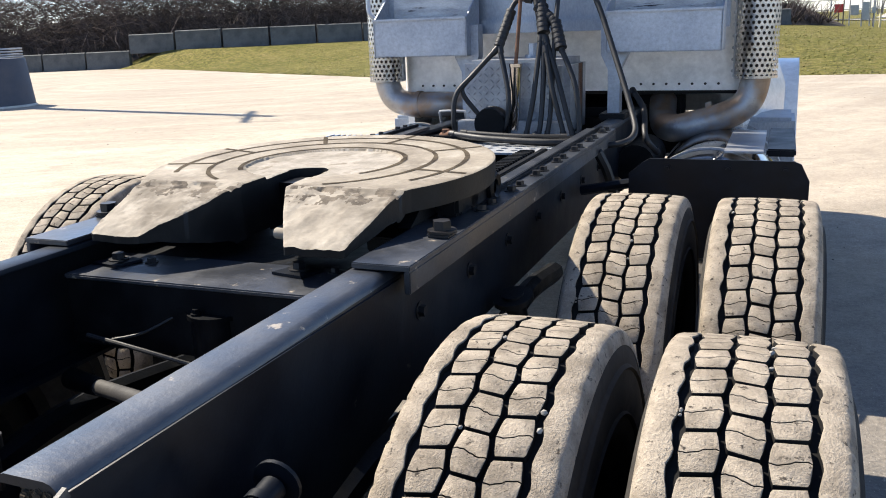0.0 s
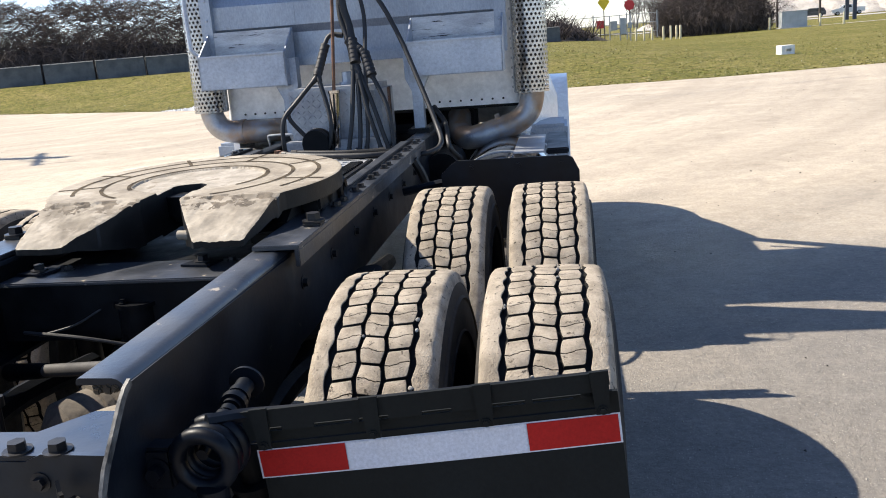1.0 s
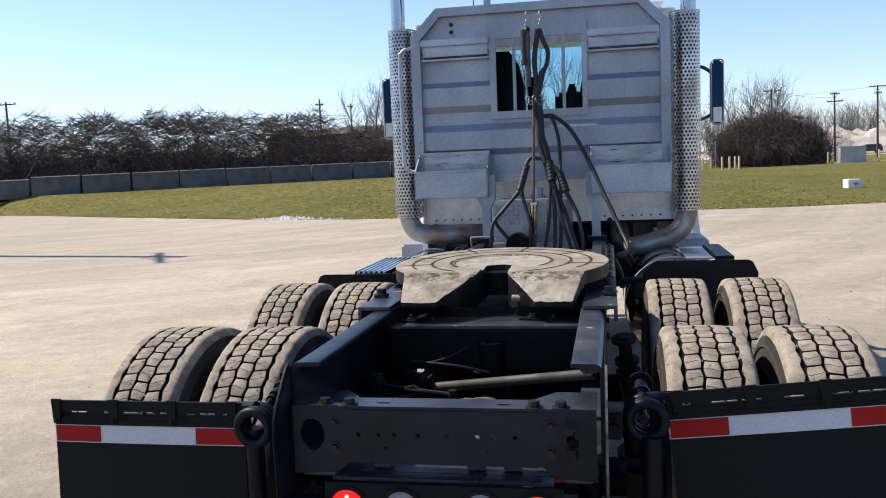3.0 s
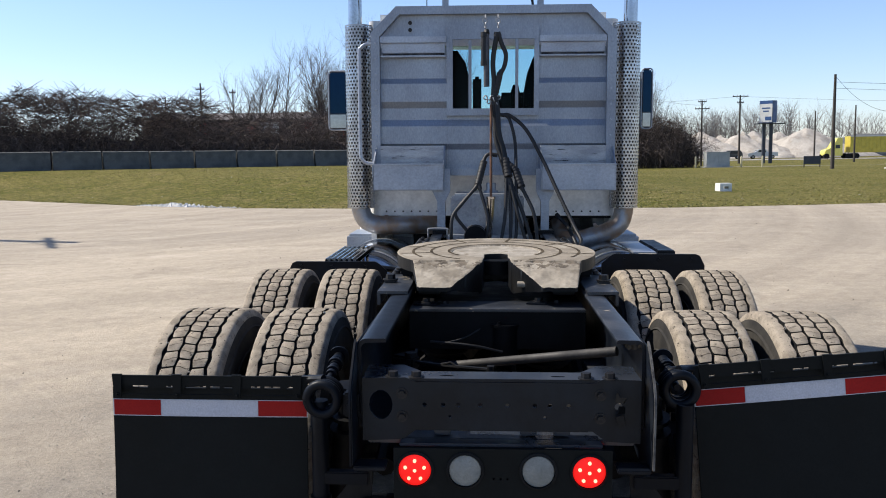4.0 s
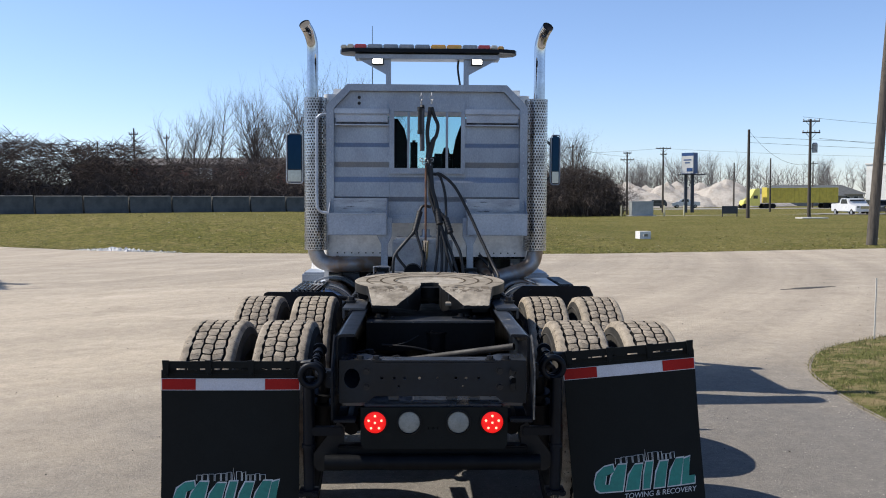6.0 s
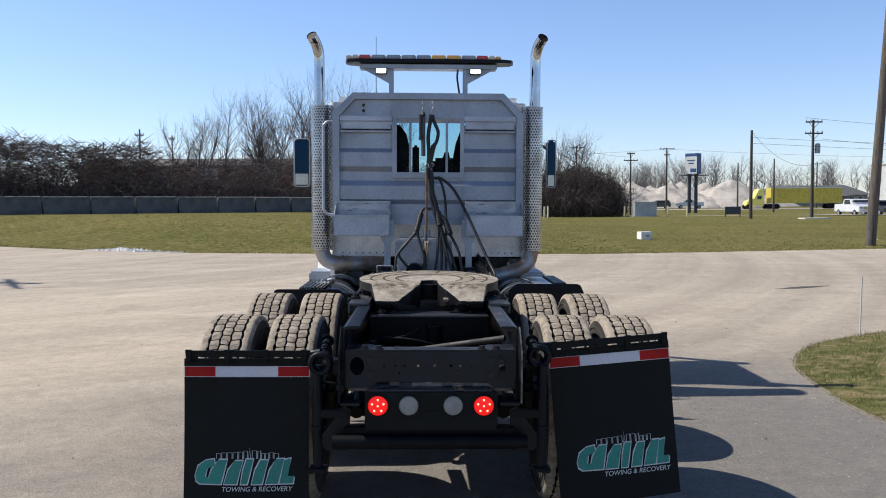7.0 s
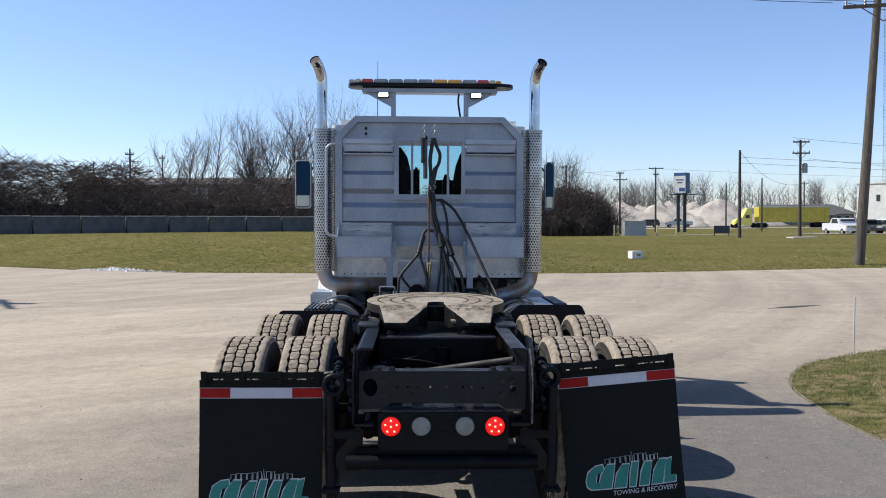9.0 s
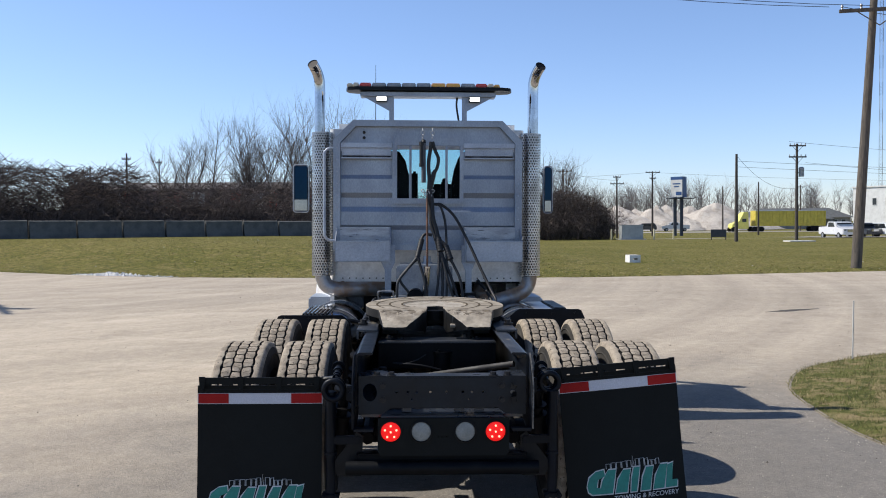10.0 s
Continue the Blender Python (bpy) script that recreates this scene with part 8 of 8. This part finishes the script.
def vehicle(name, label, cat, side, width, body_mat, at, turn, wheels, glass_z):
    """side: the body's outline along y, z."""
    base = thing(name, label, cat, "parked vehicles", at=at, turn=turn)
    bm = bmesh.new()
    prism(bm, side, Matrix(((0, 0, 1, -width / 2), (1, 0, 0, 0), (0, 1, 0, 0), (0, 0, 0, 1))), width)
    bmesh.ops.bevel(bm, geom=bm.edges[:], offset=0.06, segments=2, affect="EDGES", clamp_overlap=True)
    part("body", bm, body_mat, base)
    y0, y1, z0, z1 = glass_z
    for s in (-1, 1):
        bm = bmesh.new()
        prism(bm, [(y0, z0), (y1, z0), (y1 - 0.3, z1), (y0 + 0.15, z1)], Matrix(((0, 0, s, s * width / 2 - s * 0.01), (1, 0, 0, 0), (0, 1, 0, 0), (0, 0, 0, 1))), 0.02)
        part("side_window", bm, "window_dark", base)
    bm = bmesh.new()
    box(bm, (0, y1 + 0.12, (z0 + z1) / 2), (width * 0.84, 0.05, (z1 - z0) * 1.0), 0.01, (-38, 0, 0))
    part("windscreen", bm, "window_dark", base)
    for y in wheels:
        for s in (-1, 1):
            bm = bmesh.new()
            car_wheel(bm, s * (width / 2 - 0.1), y)
            w = part("wheel", bm, "rubber", base)
            bm = bmesh.new()
            lathe(bm, [(0.0, 0.02), (0.12, 0.03), (0.22, 0.01), (0.22, -0.02)], pose(s * (width / 2 + 0.01), y, 0.36, 0, 90 * s, 0), 16)
            part("rim", bm, "galv", w)
    front = max(p[0] for p in side)
    for s in (-1, 1):
        bm = bmesh.new()
        box(bm, (s * width * 0.38, front - 0.04, 0.95), (0.3, 0.12, 0.2), 0.03)
        part("headlight", bm, "clear_lens", base)
    bm = bmesh.new()
    box(bm, (0, front + 0.01, 0.9), (width * 0.5, 0.06, 0.28), 0.02)
    part("grille", bm, "chrome", base)


pick = [(-2.8, 0.45), (2.8, 0.45), (2.85, 1.05), (1.5, 1.2), (0.9, 1.85), (-0.6, 1.88), (-0.8, 1.3), (-2.8, 1.3)]
suv = [(-2.3, 0.4), (2.3, 0.4), (2.35, 0.95), (1.2, 1.1), (0.6, 1.7), (-1.9, 1.72), (-2.3, 1.05)]
vehicle("pickup_truck", "white crew-cab pickup truck parked by the lawn", "pickup truck", pick, 1.95, "car_white", (47.1, 89.5, -0.33), 180, (-1.8, 1.85), (-0.55, 1.0, 1.3, 1.8))
vehicle("parked_car", "dark sport utility car parked beside the pickup", "car", suv, 1.85, "car_dark", (50.8, 91.5, -0.33), 186, (-1.4, 1.45), (-1.9, 0.8, 1.1, 1.62))
vehicle("parked_car", "pale sport utility car parked beside the pickup", "car", suv, 1.85, "car_white", (53.0, 89.8, -0.33), 184, (-1.4, 1.45), (-1.9, 0.8, 1.1, 1.62))
vehicle("parked_car", "white car parked behind the pickup", "car", suv, 1.8, "car_white", (52.2, 97, -0.33), 182, (-1.4, 1.45), (-1.9, 0.8, 1.1, 1.62))
vehicle("parked_car", "dark car standing by the gravel yard", "car", suv, 1.8, "car_dark", (47.1, 170, -0.33), 80, (-1.4, 1.45), (-1.9, 0.8, 1.1, 1.62))
vehicle("pickup_truck", "white pickup truck standing by the gravel yard", "pickup truck", pick, 1.9, "car_white", (54.0, 172, -0.33), 80, (-1.8, 1.85), (-0.55, 1.0, 1.3, 1.8))

# yellow articulated lorry on the road
lorry = thing("yellow_lorry", "yellow road tractor with a long ribbed yellow trailer", "lorry", at=(63.6, 155, -0.38), turn=90)
bm = bmesh.new()
span(bm, -1.25, 1.25, -13.4, 0.0, 1.1, 4.0, 0.04)
trailer = part("trailer_body", bm, "yellow", lorry, "ribbed yellow trailer")
for k in range(20):
    for s in (-1, 1):
        bm = bmesh.new()
        span(bm, s * 1.25, s * 1.31, -13.2 + 0.66 * k, -13.1 + 0.66 * k, 1.2, 3.8, 0.01)
        part("rib", bm, "yellow", trailer)
bm = bmesh.new()
for s in (-1, 1):
    span(bm, s * 1.2, s * 1.28, -13.4, 0.0, 3.9, 4.06, 0.01)
part("top_rail", bm, "siding_white", trailer)
bm = bmesh.new()
prism(bm, [(1.2, 0.6), (4.3, 0.6), (4.4, 1.2), (4.2, 1.6), (3.0, 1.95), (2.65, 2.8), (2.2, 3.7), (1.3, 3.8)], Matrix(((0, 0, 1, -1.15), (1, 0, 0, 0), (0, 1, 0, 0), (0, 0, 0, 1))), 2.3)
bmesh.ops.bevel(bm, geom=bm.edges[:], offset=0.1, segments=2, affect="EDGES", clamp_overlap=True)
part("cab_body", bm, "cab_yellow", lorry, "bright yellow aerodynamic cab")
bm = bmesh.new()
for s in (-1, 1):
    span(bm, s * 1.145, s * 1.165, 1.7, 2.5, 1.9, 2.5, 0.0)
part("cab_window", bm, "window_dark", lorry)
for y in (-12.4, -11.2, -1.2, 0.1, 4.0):
    for s in (-1, 1):
        bm = bmesh.new()
        cyl(bm, (s * 0.7, y, 0.5), (s * 1.2, y, 0.5), 0.5, n=20)
        part("wheel", bm, "rubber", lorry)

# ---- grass island and small loose things ----
def island_edge(a):
    """Radius of the island about (7.6, 3.2): an uneven oval."""
    return 4.05 + 0.35 * math.cos(2 * a + 0.3) + 0.12 * noise.noise((math.cos(a) * 3, math.sin(a) * 3, 4))


IX, IY = 7.75, 2.7
bm = bmesh.new()
n = 96
cen = bm.verts.new((IX, IY, 0.09))
prev = None
rings = []
for t in (0.3, 0.6, 0.85, 0.95, 1.0):
    rings.append([bm.verts.new((IX + island_edge(a) * t * math.cos(a), IY + island_edge(a) * t * 1.05 * math.sin(a), 0.09 * (1 - t ** 4) + 0.012 * (t < 1) + 0.007 * (t == 1.0) + 0.012 * (t < 1) * noise.noise((a * 9, t * 7, 1)))) for a in (2 * math.pi * i / n for i in range(n))])
for i in range(n):
    bm.faces.new((cen, rings[0][i], rings[0][(i + 1) % n]))
    for a, b in zip(rings, rings[1:]):
        bm.faces.new((a[i], b[i], b[(i + 1) % n], a[(i + 1) % n]))
M["island_grass"] = surf("island_grass", (0.115, 0.12, 0.036), (0.25, 0.195, 0.105), 2.6, 0.95, bump=1.0, grain=40, spots=(0.07, 0.078, 0.022), spot_at=(0.48, 0.58), spot_scale=7, dist=0.02, spec=0.1)
solo("grass_island", bm, "island_grass", "grass island in the yard with ragged edge", "grass", kind="structure", sharp=80)
M["clod"] = surf("clod", (0.07, 0.06, 0.05), (0.03, 0.027, 0.024), 20, 0.9, bump=0.3)
M["bare_earth"] = surf("bare_earth", (0.24, 0.21, 0.17), (0.14, 0.118, 0.09), 9, 0.95, bump=0.8, grain=60, dist=0.01)
bm = bmesh.new()
lip = []
for i in range(n):
    a = 2 * math.pi * i / n
    r = island_edge(a)
    w = 0.025 + 0.03 * noise.noise((math.cos(a) * 14, math.sin(a) * 14, 2)) + 0.015 * noise.noise((a * 60, 0, 2))
    lip.append([bm.verts.new((IX + (r + e) * math.cos(a), IY + (r + e) * 1.05 * math.sin(a), z)) for e, z in ((-0.04, 0.008), (-0.015, 0.012), (w * 0.7, -0.003))])
for i in range(n):
    p, q = lip[i], lip[(i + 1) % n]
    for k in range(2):
        bm.faces.new((p[k], p[k + 1], q[k + 1], q[k]))
solo("soil_edge", bm, "bare_earth", "crumbling bare soil edge of the grass island", kind="structure", sharp=80)
# dark streak on the yard, a thin flat sheet with pointed ends
bm = bmesh.new()
rim = [(6.35 + 1.25 * t, 11.35 + 0.52 * t + e * (0.02 + 0.11 * math.sin(math.pi * t) ** 2 * (1 + 0.5 * noise.noise((t * 8, e, 0)))), 0.0) for e, ts in ((-1, range(13)), (1, range(12, -1, -1))) for t in (k / 12 for k in ts)]
prism(bm, [(x, y) for x, y, _ in rim], pose(0, 0, 0.001), 0.003)
solo("asphalt_patch", bm, "clod", "thin dark streak on the asphalt yard", kind="structure")
rnd = random.Random(41)
verts, faces = [], []
for k in range(60000):
    a, t = rnd.uniform(0, 2 * math.pi), rnd.random() ** 0.5
    x, y = IX + island_edge(a) * t * math.cos(a), IY + island_edge(a) * t * 1.05 * math.sin(a)
    if x > 7.6:
        continue
    z = 0.09 * (1 - t ** 4)
    h, b = rnd.uniform(0.02, 0.055), rnd.uniform(0, 2 * math.pi)
    lx, ly = rnd.gauss(0, 0.03), rnd.gauss(0, 0.03)
    w = 0.0045
    i = len(verts)
    verts += [(x - w * math.cos(b), y - w * math.sin(b), z - 0.005), (x + w * math.cos(b), y + w * math.sin(b), z - 0.005), (x + lx, y + ly, z + h)]
    faces.append((i, i + 1, i + 2))
tagged(new("island_blades", raw("island_blades", verts, faces, "blade")), "short mixed green and straw grass blades", "grass", kind="stuff")
# taller tufts along the lawn's near edge
verts, faces = [], []
for k in range(24000):
    x = rnd.uniform(-26, 28)
    y = edge_y(x) + 0.05 + 48 * rnd.random() ** 2.0
    z = ground_z(x, y)
    h, b = rnd.uniform(0.01, 0.036), rnd.uniform(0, 2 * math.pi)
    w = rnd.uniform(0.015, 0.04)
    i = len(verts)
    verts += [(x - w * math.cos(b), y - w * math.sin(b), z - 0.005), (x + w * math.cos(b), y + w * math.sin(b), z - 0.005), (x + rnd.gauss(0, 0.04), y + rnd.gauss(0, 0.04), z + h)]
    faces.append((i, i + 1, i + 2))
tagged(new("lawn_tufts", raw("lawn_tufts", verts, faces, "lawn_blade")), "uneven green and straw grass tufts on the lawn", "grass", kind="stuff")


def stones(name, pts, label, mat="stone"):
    verts, faces = [], []
    tet = ((1, 0, -0.3), (-0.5, 0.87, -0.3), (-0.5, -0.87, -0.3), (0.1, 0.05, 0.75))
    for x, y, z, s in pts:
        b = rnd.uniform(0, 6.28)
        i = len(verts)
        for px, py, pz in tet:
            px, py = px * rnd.uniform(0.7, 1.2), py * rnd.uniform(0.7, 1.2)
            verts.append((x + s * (px * math.cos(b) - py * math.sin(b)), y + s * (px * math.sin(b) + py * math.cos(b)), z + s * pz * 0.8 + s * 0.25))
        faces += [(i, i + 1, i + 3), (i + 1, i + 2, i + 3), (i + 2, i, i + 3), (i + 2, i + 1, i)]
    tagged(new(name, raw(name, verts, faces, mat)), label, "gravel", kind="stuff")


pts = []
for k in range(1100):
    a = rnd.uniform(1.6, 4.9)
    r = island_edge(a) * (1 + abs(rnd.gauss(0, 0.05)))
    pts.append((IX + r * math.cos(a), IY + 1.05 * r * math.sin(a), 0.0, rnd.uniform(0.003, 0.010)))
for k in range(5200):
    pts.append((rnd.uniform(-6, 6), rnd.uniform(-2.5, 9), 0.0, rnd.uniform(0.0025, 0.0075)))
stones("loose_gravel", pts, "loose pale grit scattered over the yard")
pts = []
for k in range(260):
    t = rnd.random()
    x = -12.2 + 4.2 * t + rnd.gauss(0, 0.12)
    y = edge_y(x) + 0.25 + rnd.gauss(0, 0.16)
    pts.append((x, y, ground_z(x, y), rnd.uniform(0.03, 0.12) * (0.4 + 1.2 * math.exp(-((t - 0.42) / 0.2) ** 2))))
M["snow"] = surf("snow", (0.82, 0.79, 0.74), (0.6, 0.6, 0.6), 8, 0.8, bump=0.2)
stones("snow_crust", pts, "last dirty lumps of snow at the lawn's edge", "snow")
pts = []
for k in range(26):
    x = rnd.uniform(-20, 20)
    y = edge_y(x) + rnd.uniform(0.5, 22)
    pts.append((x, y, ground_z(x, y) + 0.02, rnd.uniform(0.02, 0.04)))
stones("litter", pts, "small pale litter specks on the lawn", "pale_concrete")

# dark clods and pebbles on the yard
pts = []
for k in range(900):
    pts.append((rnd.uniform(-13, 9), rnd.uniform(-3, 20), 0.0, rnd.uniform(0.003, 0.010) * (1 + 0.8 * (rnd.random() < 0.08))))
stones("dark_clods", pts, "small dark clods and pebbles strewn over the yard", "clod")
